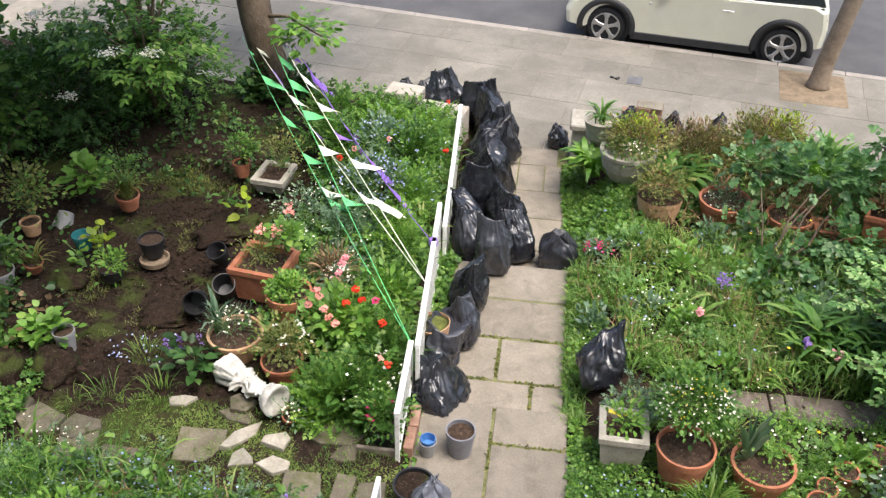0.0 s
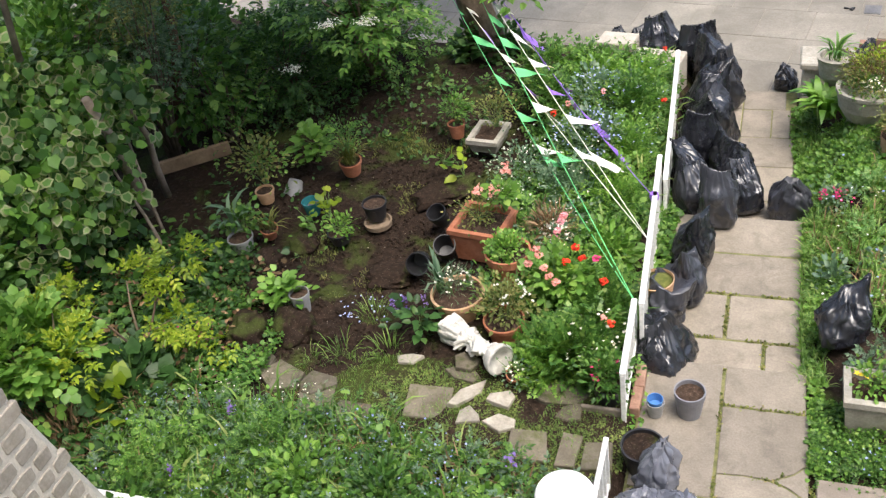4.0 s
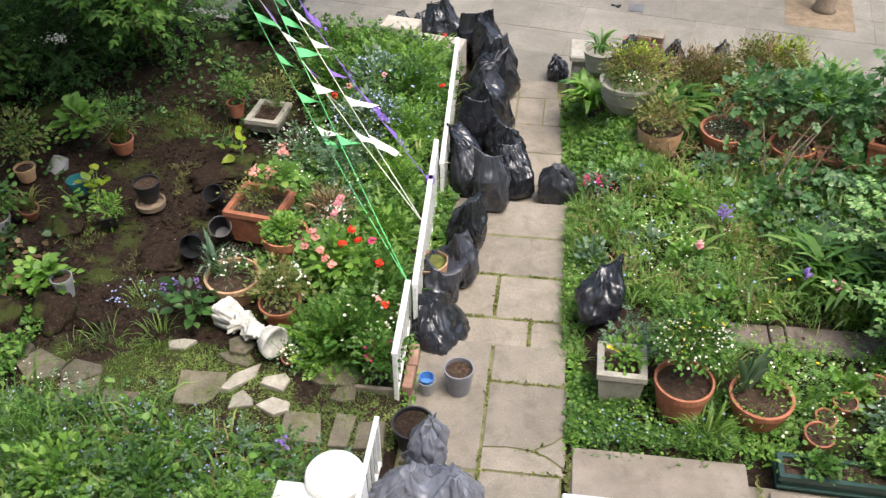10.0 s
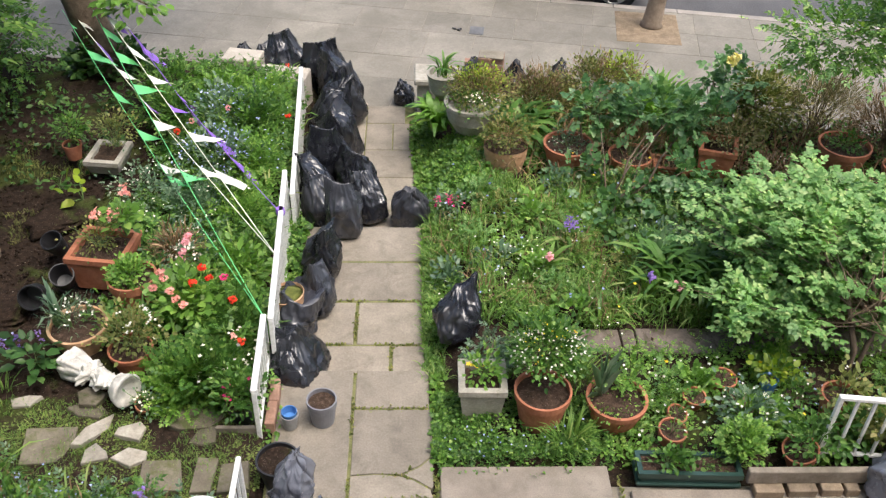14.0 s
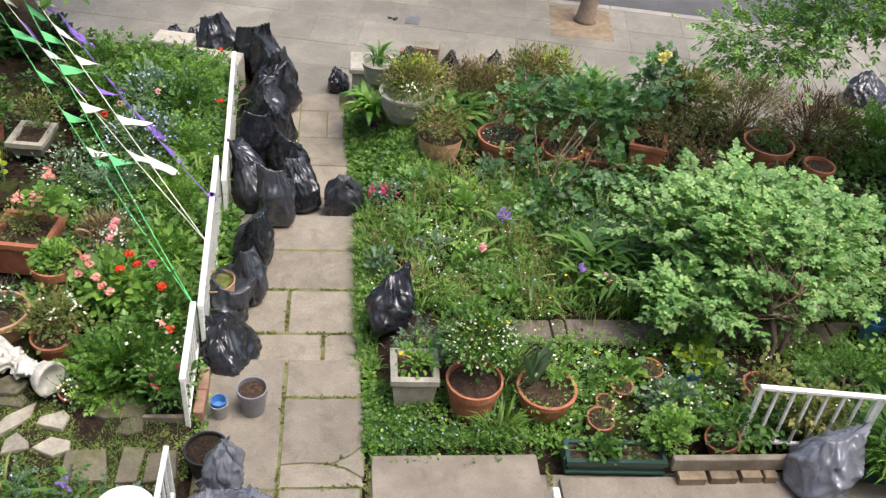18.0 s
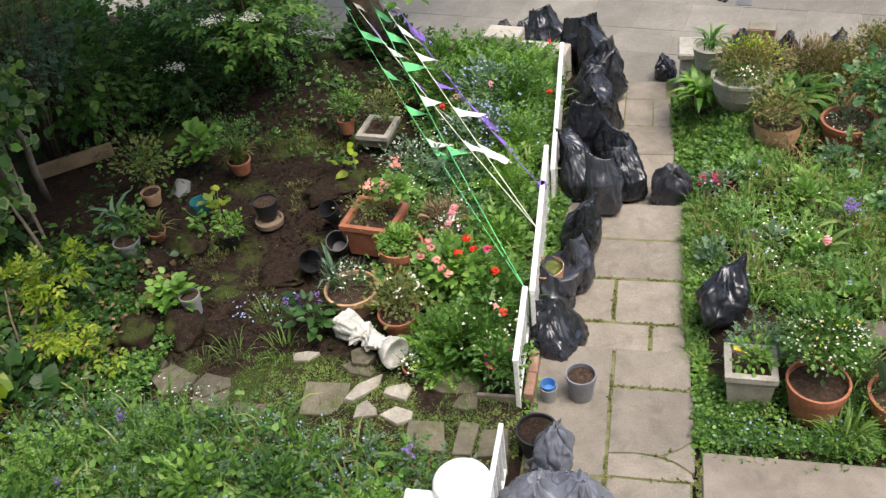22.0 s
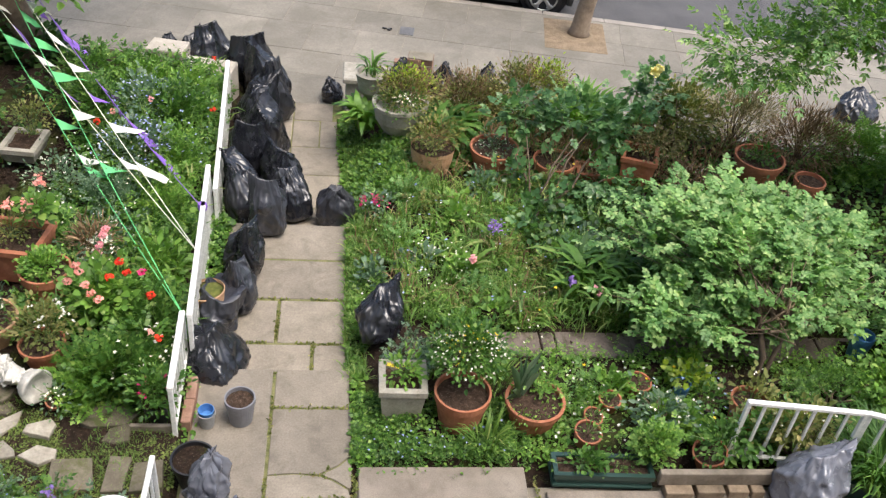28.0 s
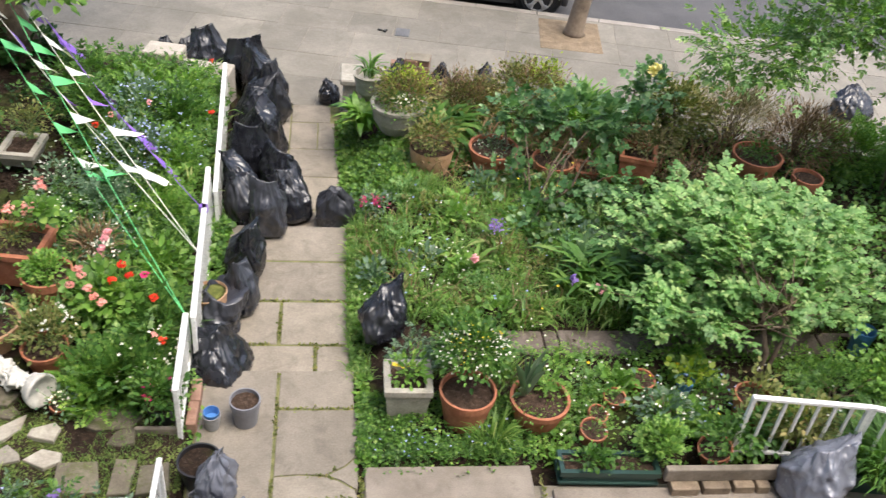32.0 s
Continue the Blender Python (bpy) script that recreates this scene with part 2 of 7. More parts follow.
def two_scale(name, dark, light, rough=0.8, grain=60.0, broad=4.0, bump=0.4, depth=0.004, spec=0.3, stain=None, stain_at=(0.55, 0.72), piece=0.0):
    """A mineral or painted surface: broad patches, fine grain, an optional stain, and relief."""
    mat, nt, b = material(name, rough, 0, spec)
    fine, wide = tex(nt, grain, 8, 0.7), tex(nt, broad, 5, 0.6)
    col = ramp(nt, wide.outputs[0], [(0.3, dark), (0.7, light)])
    shade = ramp(nt, fine.outputs[0], [(0.25, (0.72, 0.72, 0.72)), (0.75, (1.2, 1.2, 1.2))])
    col = mix(nt, 1.0, col, shade, "MULTIPLY")
    if stain:
        s = tex(nt, broad * 1.7, 9, 0.72)
        s.inputs["Distortion"].default_value = 0.6
        col = mix(nt, ramp(nt, s.outputs[0], [(stain_at[0], (0, 0, 0)), (stain_at[1], (1, 1, 1))]), col, stain)
    if piece:
        info = nt.nodes.new("ShaderNodeObjectInfo")
        col = mix(nt, 1.0, col, ramp(nt, info.outputs["Random"], [(0, (1 - piece,) * 3), (1, (1 + piece, 1 + piece * 0.95, 1 + piece * 0.85))]), "MULTIPLY")
    nt.links.new(col, b.inputs["Base Color"])
    relief(nt, b, fine.outputs[0], bump, depth)
    return mat


def leafy(name, dark, light, tip=None, rough=0.45, through=0.35, spec=0.4):
    """Foliage: colour varies leaf by leaf and in drifts; light passes partly through."""
    dark, light, tip = [tuple(c * k for c, k in zip(q, (1.15, 0.96, 1.42))) if q else None for q in (dark, light, tip)]
    mat, nt, b = material(name, rough, 0, spec)
    geo = nt.nodes.new("ShaderNodeNewGeometry")
    col = ramp(nt, geo.outputs["Random Per Island"], [(0.0, dark), (0.75, light), (1.0, tip or light)])
    drift = tex(nt, 2.2, 3, 0.5)
    col = mix(nt, 1.0, col, ramp(nt, drift.outputs[0], [(0.3, (0.7, 0.74, 0.7)), (0.7, (1.25, 1.2, 1.1))]), "MULTIPLY")
    vein = tex(nt, 160, 2, 0.5)
    relief(nt, b, vein.outputs[0], 0.25, 0.002)
    nt.links.new(col, b.inputs["Base Color"])
    tr = nt.nodes.new("ShaderNodeBsdfTranslucent")
    nt.links.new(mix(nt, 1.0, col, (1.15, 1.25, 0.6), "MULTIPLY"), tr.inputs[0])
    m = nt.nodes.new("ShaderNodeMixShader")
    m.inputs[0].default_value = through
    nt.links.new(b.outputs[0], m.inputs[1])
    nt.links.new(tr.outputs[0], m.inputs[2])
    nt.links.new(m.outputs[0], nt.nodes["Material Output"].inputs[0])
    return mat


def petal(name, dark, light):
    dark, light = [tuple(c / k for c, k in zip(q, (1.10, 0.96, 1.4))) for q in (dark, light)]
    return leafy(name, dark, light, None, 0.6, 0.25, 0.2)


def plain(name, col, rough=0.5, metal=0.0, spec=0.5, grain=30.0, amount=0.12, bump=0.1, depth=0.002):
    mat, nt, b = material(name, rough, metal, spec)
    t = tex(nt, grain, 6, 0.65)
    lo, hi = tuple(c * (1 - amount) for c in col), tuple(min(1, c * (1 + amount)) for c in col)
    nt.links.new(ramp(nt, t.outputs[0], [(0.3, lo), (0.7, hi)]), b.inputs["Base Color"])
    relief(nt, b, t.outputs[0], bump, depth)
    return mat


def soil_material(name="soil", moss=True, k=1.0):
    mat, nt, b = material(name, 0.95, 0, 0.1)
    wide, fine, crumb = tex(nt, 1.6, 6, 0.65), tex(nt, 26, 9, 0.75), tex(nt, 85, 4, 0.7)
    col = ramp(nt, fine.outputs[0], [(0.3, (0.009 * k, 0.007 * k, 0.0055 * k)), (0.55, (0.033 * k, 0.0215 * k, 0.0152 * k)), (0.75, (0.082 * k, 0.056 * k, 0.042 * k))])
    if moss:
        green = ramp(nt, crumb.outputs[0], [(0.3, (0.022, 0.032, 0.008)), (0.7, (0.075, 0.095, 0.024))])
        wide.inputs["Distortion"].default_value = 0.5
        col = mix(nt, ramp(nt, wide.outputs[0], [(0.53, (0, 0, 0)), (0.6, (0.85, 0.85, 0.85))]), col, green)
    peb = tex(nt, 55, kind="ShaderNodeTexVoronoi")
    col = mix(nt, ramp(nt, peb.outputs["Distance"], [(0.10, (0.7, 0.7, 0.7)), (0.16, (0, 0, 0))]), col, (0.2, 0.17, 0.14))
    nt.links.new(col, b.inputs["Base Color"])
    relief(nt, b, fine.outputs[0], 0.9, 0.02)
    return mat


def bag_material(name, col, rough, crinkle=0.22, dusty=0.10, facets=0.32, spec=0.75):
    """Thin plastic film: glossy, with fine crinkles drawn out along the folds and a little dust."""
    mat, nt, b = material(name, rough, 0, spec)
    where = nt.nodes.new("ShaderNodeTexCoord")
    high = []
    for scale, along in ((9.0, 0.35), (22.0, 0.5)):
        m = nt.nodes.new("ShaderNodeMapping")
        m.inputs["Scale"].default_value = (1.0, 1.0, along)
        nt.links.new(where.outputs["Object"], m.inputs[0])
        t = nt.nodes.new("ShaderNodeTexNoise")
        t.noise_type = "RIDGED_MULTIFRACTAL"
        t.inputs["Scale"].default_value = scale
        t.inputs["Detail"].default_value = 2
        t.inputs["Distortion"].default_value = 0.8
        nt.links.new(m.outputs[0], t.inputs["Vector"])
        high.append(t.outputs[0])
    dust = tex(nt, 4, 5, 0.6)
    nt.links.new(mix(nt, ramp(nt, dust.outputs[0], [(0.5, (0, 0, 0)), (0.8, (dusty,) * 3)]), col, (0.16, 0.155, 0.15)), b.inputs["Base Color"])
    nt.links.new(ramp(nt, dust.outputs[0], [(0.4, (rough * 0.8,) * 3), (0.75, (rough * 1.35,) * 3)]), b.inputs["Roughness"])
    relief(nt, b, mix(nt, 0.35, high[0], high[1]), crinkle, 0.006)
    facet = nt.nodes.new("ShaderNodeTexVoronoi")
    facet.inputs["Scale"].default_value = 11.0
    bent = nt.nodes.new("ShaderNodeVectorMath")
    warp = tex(nt, 6, 2, 0.5)
    bent.operation = "MULTIPLY_ADD"
    bent.inputs[1].default_value = (0.12, 0.12, 0.12)
    nt.links.new(warp.outputs["Color"], bent.inputs[0])
    nt.links.new(where.outputs["Object"], bent.inputs[2])
    nt.links.new(bent.outputs[0], facet.inputs["Vector"])
    pull = nt.nodes.new("ShaderNodeBump")
    pull.inputs["Strength"].default_value = facets
    pull.inputs["Distance"].default_value = 0.03
    nt.links.new(facet.outputs["Distance"], pull.inputs["Height"])
    nt.links.new(pull.outputs[0], b.inputs["Normal"].links[0].from_node.inputs["Normal"])
    return mat


M_SOIL = soil_material()
M_POTSOIL = soil_material("pot_soil", False, 2.2)
M_FLAG = two_scale("grey_paving_stone", (0.195, 0.17, 0.137), (0.295, 0.258, 0.21), 0.85, 70, 3.0, 0.35, 0.004, 0.25, (0.13, 0.115, 0.09), (0.5, 0.78), 0.12)
M_FLAGMOSS = two_scale("mossy_flagstone", (0.115, 0.10, 0.075), (0.20, 0.175, 0.13), 0.9, 60, 5.0, 0.5, 0.006, 0.2, (0.085, 0.095, 0.035), (0.48, 0.66), 0.15)
M_PAVE = two_scale("pale_pavement_stone", (0.172, 0.158, 0.132), (0.272, 0.249, 0.21), 0.85, 50, 1.1, 0.3, 0.003, 0.25, (0.15, 0.137, 0.112), (0.46, 0.74), 0.11)
M_CONC = two_scale("rough_concrete", (0.185, 0.157, 0.127), (0.295, 0.255, 0.212), 0.9, 110, 3.5, 0.6, 0.005, 0.2, (0.15, 0.125, 0.10), (0.56, 0.75))
M_MORTAR = two_scale("sandy_joint", (0.16, 0.14, 0.11), (0.25, 0.22, 0.17), 0.95, 90, 6)
M_PAVEJOINT = two_scale("pavement_joint", (0.24, 0.21, 0.17), (0.32, 0.285, 0.235), 0.95, 90, 6, stain=(0.14, 0.15, 0.07))
M_JOINT = two_scale("mossy_joint", (0.10, 0.11, 0.04), (0.22, 0.21, 0.09), 0.95, 90, 14, 0.8, 0.006)
M_ASPHALT = two_scale("asphalt", (0.075, 0.073, 0.075), (0.11, 0.107, 0.108), 0.9, 160, 1.5, 0.7, 0.004, 0.25)
M_KERB = two_scale("granite_kerb", (0.25, 0.225, 0.195), (0.36, 0.325, 0.28), 0.8, 120, 4, piece=0.1)
M_STONE = two_scale("pale_broken_stone", (0.24, 0.215, 0.175), (0.43, 0.395, 0.335), 0.9, 45, 7, 0.6, 0.008, 0.2, (0.2, 0.19, 0.13), (0.58, 0.75), 0.12)
M_ROUGH = two_scale("rough_brown_stone", (0.075, 0.066, 0.048), (0.19, 0.165, 0.125), 0.9, 50, 6, 0.7, 0.008, 0.2, (0.06, 0.07, 0.025), (0.5, 0.64), 0.15)
M_STRIP = two_scale("purple_brown_paving", (0.12, 0.097, 0.082), (0.205, 0.168, 0.145), 0.9, 50, 5, 0.6, 0.006, 0.2, (0.06, 0.055, 0.03), (0.5, 0.64), 0.15)
M_STATUE = two_scale("weathered_white_stone", (0.42, 0.40, 0.36), (0.68, 0.66, 0.61), 0.9, 35, 9, 0.7, 0.01, 0.2, (0.22, 0.2, 0.16), (0.56, 0.72))
M_COPING = two_scale("cream_coping", (0.35, 0.315, 0.265), (0.48, 0.435, 0.375), 0.85, 60, 5, stain=(0.22, 0.2, 0.16))
M_RUBBLE = two_scale("rubble_stone", (0.25, 0.22, 0.18), (0.40, 0.355, 0.305), 0.9, 40, 6, 0.6, 0.01, 0.2, (0.36, 0.22, 0.15), (0.66, 0.75), 0.2)
M_RUBMORTAR = two_scale("lime_mortar", (0.5, 0.45, 0.38), (0.64, 0.58, 0.5), 0.95, 70, 5, 0.6, 0.006)
M_TERRA = two_scale("terracotta", (0.30, 0.105, 0.055), (0.46, 0.19, 0.11), 0.8, 40, 9, 0.25, 0.003, 0.25, (0.36, 0.27, 0.2), (0.6, 0.78), 0.12)
M_TERRAPALE = two_scale("pale_terracotta", (0.42, 0.24, 0.13), (0.58, 0.38, 0.23), 0.85, 40, 9, 0.25, 0.003, 0.2, (0.4, 0.36, 0.27), (0.55, 0.75))
M_GREYSTONE = two_scale("cast_stone", (0.27, 0.25, 0.205), (0.43, 0.40, 0.345), 0.9, 55, 8, 0.4, 0.005, 0.2, (0.2, 0.19, 0.13), (0.56, 0.74))
M_BLACKPOT = plain("black_plastic", (0.018, 0.018, 0.02), 0.4)
M_GREYPOT = plain("grey_plastic", (0.19, 0.19, 0.21), 0.45)
M_PALEPOT = plain("pale_grey_plastic", (0.27, 0.27, 0.27), 0.5)
M_BLUE = plain("blue_plastic", (0.07, 0.2, 0.46), 0.4)
M_TEAL = plain("teal_glaze", (0.03, 0.16, 0.17), 0.25)
M_GREENTR = plain("dark_green_plastic", (0.02, 0.052, 0.042), 0.35)
M_PAINT = two_scale("white_gloss_paint", (0.74, 0.73, 0.7), (0.82, 0.81, 0.79), 0.4, 40, 5, 0.15, 0.002, 0.5, (0.5, 0.46, 0.4), (0.66, 0.82))
M_BAG = bag_material("black_bin_liner", (0.013, 0.014, 0.019), 0.28, 0.12)
M_BAGTHIN = bag_material("stretched_black_liner", (0.034, 0.036, 0.046), 0.32)
M_BAGGREY = bag_material("dusty_grey_liner", (0.145, 0.153, 0.185), 0.26, 0.25, 0.15, 0.42, 0.8)
M_BRICK = two_scale("red_brick", (0.225, 0.125, 0.09), (0.34, 0.215, 0.16), 0.9, 60, 8, 0.5, 0.005, piece=0.2)
M_YBRICK = two_scale("stock_brick", (0.15, 0.115, 0.08), (0.29, 0.225, 0.16), 0.9, 60, 8, 0.5, 0.005, piece=0.18)
M_WOOD = two_scale("weathered_timber", (0.15, 0.125, 0.095), (0.28, 0.24, 0.195), 0.85, 30, 5, 0.5, 0.005)
M_PINE = two_scale("bare_timber", (0.20, 0.135, 0.08), (0.32, 0.225, 0.14), 0.85, 30, 5)
M_BARK = two_scale("bark", (0.07, 0.05, 0.035), (0.19, 0.145, 0.105), 0.95, 18, 5, 0.9, 0.02)
M_TWIG = two_scale("twig_bark", (0.13, 0.09, 0.06), (0.25, 0.19, 0.13), 0.9, 30, 6)
M_STEM = plain("green_stem", (0.12, 0.2, 0.06), 0.6)

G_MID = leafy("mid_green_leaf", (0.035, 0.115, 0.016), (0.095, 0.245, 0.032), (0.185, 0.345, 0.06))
G_FRESH = leafy("fresh_green_leaf", (0.075, 0.20, 0.022), (0.155, 0.36, 0.045), (0.27, 0.46, 0.08))
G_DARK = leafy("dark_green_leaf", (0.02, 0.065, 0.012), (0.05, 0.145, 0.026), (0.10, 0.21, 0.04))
G_BLUE = leafy("grey_green_leaf", (0.06, 0.14, 0.06), (0.135, 0.26, 0.115), (0.22, 0.34, 0.17))
G_ROSE = leafy("rose_leaf", (0.045, 0.14, 0.034), (0.12, 0.285, 0.075), (0.25, 0.43, 0.15), 0.32)
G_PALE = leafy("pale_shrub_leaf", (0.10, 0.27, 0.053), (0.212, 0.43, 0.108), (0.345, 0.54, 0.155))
G_LIME = leafy("golden_leaf", (0.11, 0.22, 0.009), (0.235, 0.385, 0.018), (0.37, 0.48, 0.045))
G_GRASS = leafy("grass_blade", (0.065, 0.17, 0.02), (0.15, 0.32, 0.045), (0.29, 0.40, 0.10), 0.5)
G_DRY = leafy("dry_stem", (0.11, 0.085, 0.032), (0.23, 0.18, 0.075), (0.34, 0.28, 0.12), 0.8, 0.15, 0.15)
G_HEATH = leafy("heather_leaf", (0.11, 0.13, 0.04), (0.25, 0.265, 0.085), (0.36, 0.31, 0.14), 0.7, 0.2, 0.2)
G_OLIVE = leafy("olive_leaf", (0.085, 0.13, 0.025), (0.19, 0.25, 0.05), (0.29, 0.29, 0.09), 0.6)
G_CREAM = leafy("cream_margin", (0.13, 0.22, 0.06), (0.27, 0.35, 0.13), None, 0.5)
F_WHITE = petal("white_petal", (0.72, 0.72, 0.68), (0.85, 0.85, 0.82))
F_BLUE = petal("pale_blue_petal", (0.25, 0.33, 0.68), (0.45, 0.53, 0.85))
F_VIOLET = petal("violet_petal", (0.13, 0.08, 0.36), (0.3, 0.2, 0.58))
F_RED = petal("red_petal", (0.62, 0.02, 0.012), (0.8, 0.07, 0.03))
F_PINK = petal("pink_petal", (0.72, 0.22, 0.32), (0.86, 0.45, 0.5))
F_CORAL = petal("coral_petal", (0.72, 0.23, 0.22), (0.84, 0.45, 0.42))
F_MAG = petal("magenta_petal", (0.6, 0.02, 0.16), (0.75, 0.06, 0.26))
F_YELLOW = petal("yellow_petal", (0.75, 0.55, 0.02), (0.85, 0.7, 0.08))
M_FLAGGREEN = petal("green_bunting", (0.10, 0.58, 0.2), (0.2, 0.7, 0.32))
M_FLAGWHITE = petal("white_bunting", (0.72, 0.74, 0.74), (0.82, 0.83, 0.83))
M_FLAGPURPLE = petal("purple_bunting", (0.22, 0.11, 0.60), (0.32, 0.18, 0.74))


# ---- ground ----
SLOPE = -0.178                                # the street runs askew to the path


def front(x):
    return 4.62 + SLOPE * x


def wobble(x, y, s=1.0, seed=0.0):
    return noise.fractal(Vector((x * s, y * s, seed)), 0.8, 2.0, 4)


def step_in(a, b, v):
    v = min(1.0, max(0.0, (v - a) / (b - a)))
    return v * v * (3 - 2 * v)


def gz(x, y):
    """Height of the earth."""
    if y > front(x) + 0.02:
        return -0.62
    if -1.06 < x < -0.03 - 0.045 * max(0.0, y - 2) and y > -0.05:
        return -0.5 if y > 2.0 else -0.24
    z = 0.0 - 0.03 * max(0.0, y)
    z += 0.035 * wobble(x, y, 1.3) + 0.018 * wobble(x, y, 5.0, 3.0)
    level = -0.15 * step_in(-0.1, 0.1, y) - 0.27 * step_in(1.85, 2.15, y)
    if x >= -0.3:
        z = (level - 0.02) + (z - level + 0.02) * step_in(0.0, 0.45, x)
    if -1.5 < x < -1.06:
        z = (level + 0.02) + (z - level - 0.02) * step_in(0.06, 0.42, -1.06 - x)
    if x < -1.1:
        z += 0.05 * step_in(1.1, 1.5, -x)
        if -5.0 < x < -2.6 and -0.3 < y < 3.6:
            z += 0.07 * abs(wobble(x, y, 3.0, 8.0)) - 0.05 + 0.02 * wobble(x, y, 9.0, 4.0)
    if y < -0.84 and x > 0.03:
        z = -0.06
    if y < -1.0 and x > -1.1:
        z = -0.06
    if -1.1 < x < 0.02 and y < 0.02:
        z = -0.07
    return z


xs = np.concatenate([[-400, -60, -20, -12], np.arange(-9, 9.01, 0.06), [12, 20, 60, 400]])
ys = np.concatenate([[-400, -60, -14, -8], np.arange(-5, 6.2, 0.06), [7, 9, 14, 30, 80, 400]])
gv = [(x, y, gz(x, y) if abs(x) < 9.1 and -5.1 < y < 6.3 else (-0.62 if y > front(max(-30, min(30, x))) or y > 6 else -0.1)) for y in ys for x in xs]
nx = len(xs)
gf = [(j * nx + i, j * nx + i + 1, (j + 1) * nx + i + 1, (j + 1) * nx + i) for j in range(len(ys) - 1) for i in range(nx - 1)]
ground = tagged(part("ground", (gv, gf), M_SOIL, None, smooth=True), "dark bare earth with moss patches and small stones", "ground", kind="structure")


def pieces(parent, rects, z1, thick, mat, name="slab", gap=0.006, tilt=0.004, b=0.006):
    """Paving stones, each an object of its own: rows of (x0, y0, x1, y1)."""
    cache = {}
    for x0, y0, x1, y1 in rects:
        w, h = round(x1 - x0 - gap * 2, 3), round(y1 - y0 - gap * 2, 3)
        if (w, h) not in cache:
            cache[w, h] = mesh_of(name, *block(w, h, thick, b, -thick))
            cache[w, h].materials.append(mat)
        part(name, cache[w, h], mat, parent, m=pose((x0 + x1) / 2, (y0 + y1) / 2, z1 + rng.normal() * 0.0015, rng.normal() * tilt * 57, rng.normal() * tilt * 57 * 0.5))


# the garden path, in three levels that step down to the street
path = tagged(part("path", moved(block(1.08, 3.2, 0.05), pose(-0.53, -1.60, -0.058)), M_JOINT, None), "worn grey flagstone garden path stepping down to the street", "path", kind="structure")
part("path_bed", merge(moved(block(1.05, 1.97, 0.1), pose(-0.535, 0.99, -0.258)), moved(block(1.05, 2.7, 0.1), pose(-0.6, 3.34, -0.528))), M_JOINT, path)
pieces(path, [(-1.06, -1.14, -0.535, 0.02), (-0.525, -0.36, 0.015, 0.02), (-1.06, -1.9, -0.535, -1.15), (-0.525, -1.9, 0.0, -1.13), (-1.06, -3.0, -0.5, -1.9), (-0.5, -3.0, 0.0, -1.9), (-1.06, -4.2, -0.5, -3.0), (-0.5, -4.2, 0.0, -3.0), (-1.06, -5.4, -0.5, -4.2), (-0.5, -5.4, 0.0, -4.2)], 0.0, 0.06, M_FLAG, "flagstone")
for name, outline in (("flagstone", [(-.519, -.371), (-.519, -.94), (-.36, -.925), (-.19, -.935), (-.06, -.86), (.024, -.775), (.024, -.371)]), ("cracked_flagstone", [(.026, -.785), (-.055, -.87), (-.178, -.94), (-.09, -.975), (.012, -1.05), (.026, -1.03)]), ("cracked_flagstone", [(-.519, -.95), (-.519, -1.122), (.022, -1.122), (.004, -1.058), (-.10, -.985), (-.195, -.947), (-.36, -.935)])):
    part(name, slab_poly(outline[::-1] if name == "cracked_flagstone" and outline[0][0] > 0 else outline, -.06, 0, .004), M_FLAG, path)
pieces(path, [(-1.06, 0.44, -0.565, 0.95), (-0.555, 0.44, -0.02, 0.95), (-1.06, 0.02, -0.28, 0.435), (-0.27, 0.02, -0.01, 0.435), (-1.06, 0.96, -0.02, 1.475), (-1.06, 1.48, -0.015, 1.99)], -0.15, 0.07, M_FLAG, "flagstone", 0.008)
pieces(path, [(-1.06, 2.0, -0.62, 3.2), (-0.62, 2.0, -0.03, 2.62), (-0.62, 2.62, -0.06, 3.2), (-1.1, 3.2, -0.62, 4.3), (-0.62, 3.2, -0.09, 3.74), (-0.62, 3.74, -0.32, 4.3), (-0.32, 3.74, -0.13, 4.3), (-1.15, 4.3, -0.62, 4.78), (-0.62, 4.3, -0.18, 4.7)], -0.42, 0.07, M_FLAG, "flagstone")

# the forecourt and the path across the garden
terrace = tagged(part("terrace", moved(block(12, 3.4, 0.05), pose(6.05, -2.72, -0.08)), M_MORTAR, None), "rough concrete paving in front of the house", "paving", kind="structure")
pieces(terrace, [(0.06, -2.6, 1.2, -0.86), (1.3, -2.6, 3.2, -1.06), (3.2, -2.6, 5.2, -1.1), (0.06, -4.3, 1.6, -2.6), (1.6, -4.3, 3.6, -2.6), (3.6, -4.3, 6, -2.6), (0.06, -5.4, 2.2, -4.3), (2.2, -5.4, 4.4, -4.3), (4.4, -5.4, 6.6, -4.3), (5.2, -2.6, 7.2, -1.1)], 0.0, 0.06, M_CONC, "concrete_slab", 0.012)
cross = tagged(part("cross_path", moved(block(5.6, 0.3, 0.04), pose(3.7, 0.33, -0.055)), M_SOIL, None), "worn paving strip crossing the flower garden", "path", kind="structure")
pieces(cross, [(0.95, 0.18, 1.5, 0.46), (1.5, 0.18, 1.62, 0.46), (1.62, 0.17, 2.4, 0.47), (2.4, 0.18, 3.1, 0.46), (3.1, 0.18, 3.8, 0.47), (3.8, 0.18, 4.6, 0.46), (4.6, 0.18, 5.6, 0.46)], 0.008, 0.05, M_STRIP, "flagstone", 0.008)

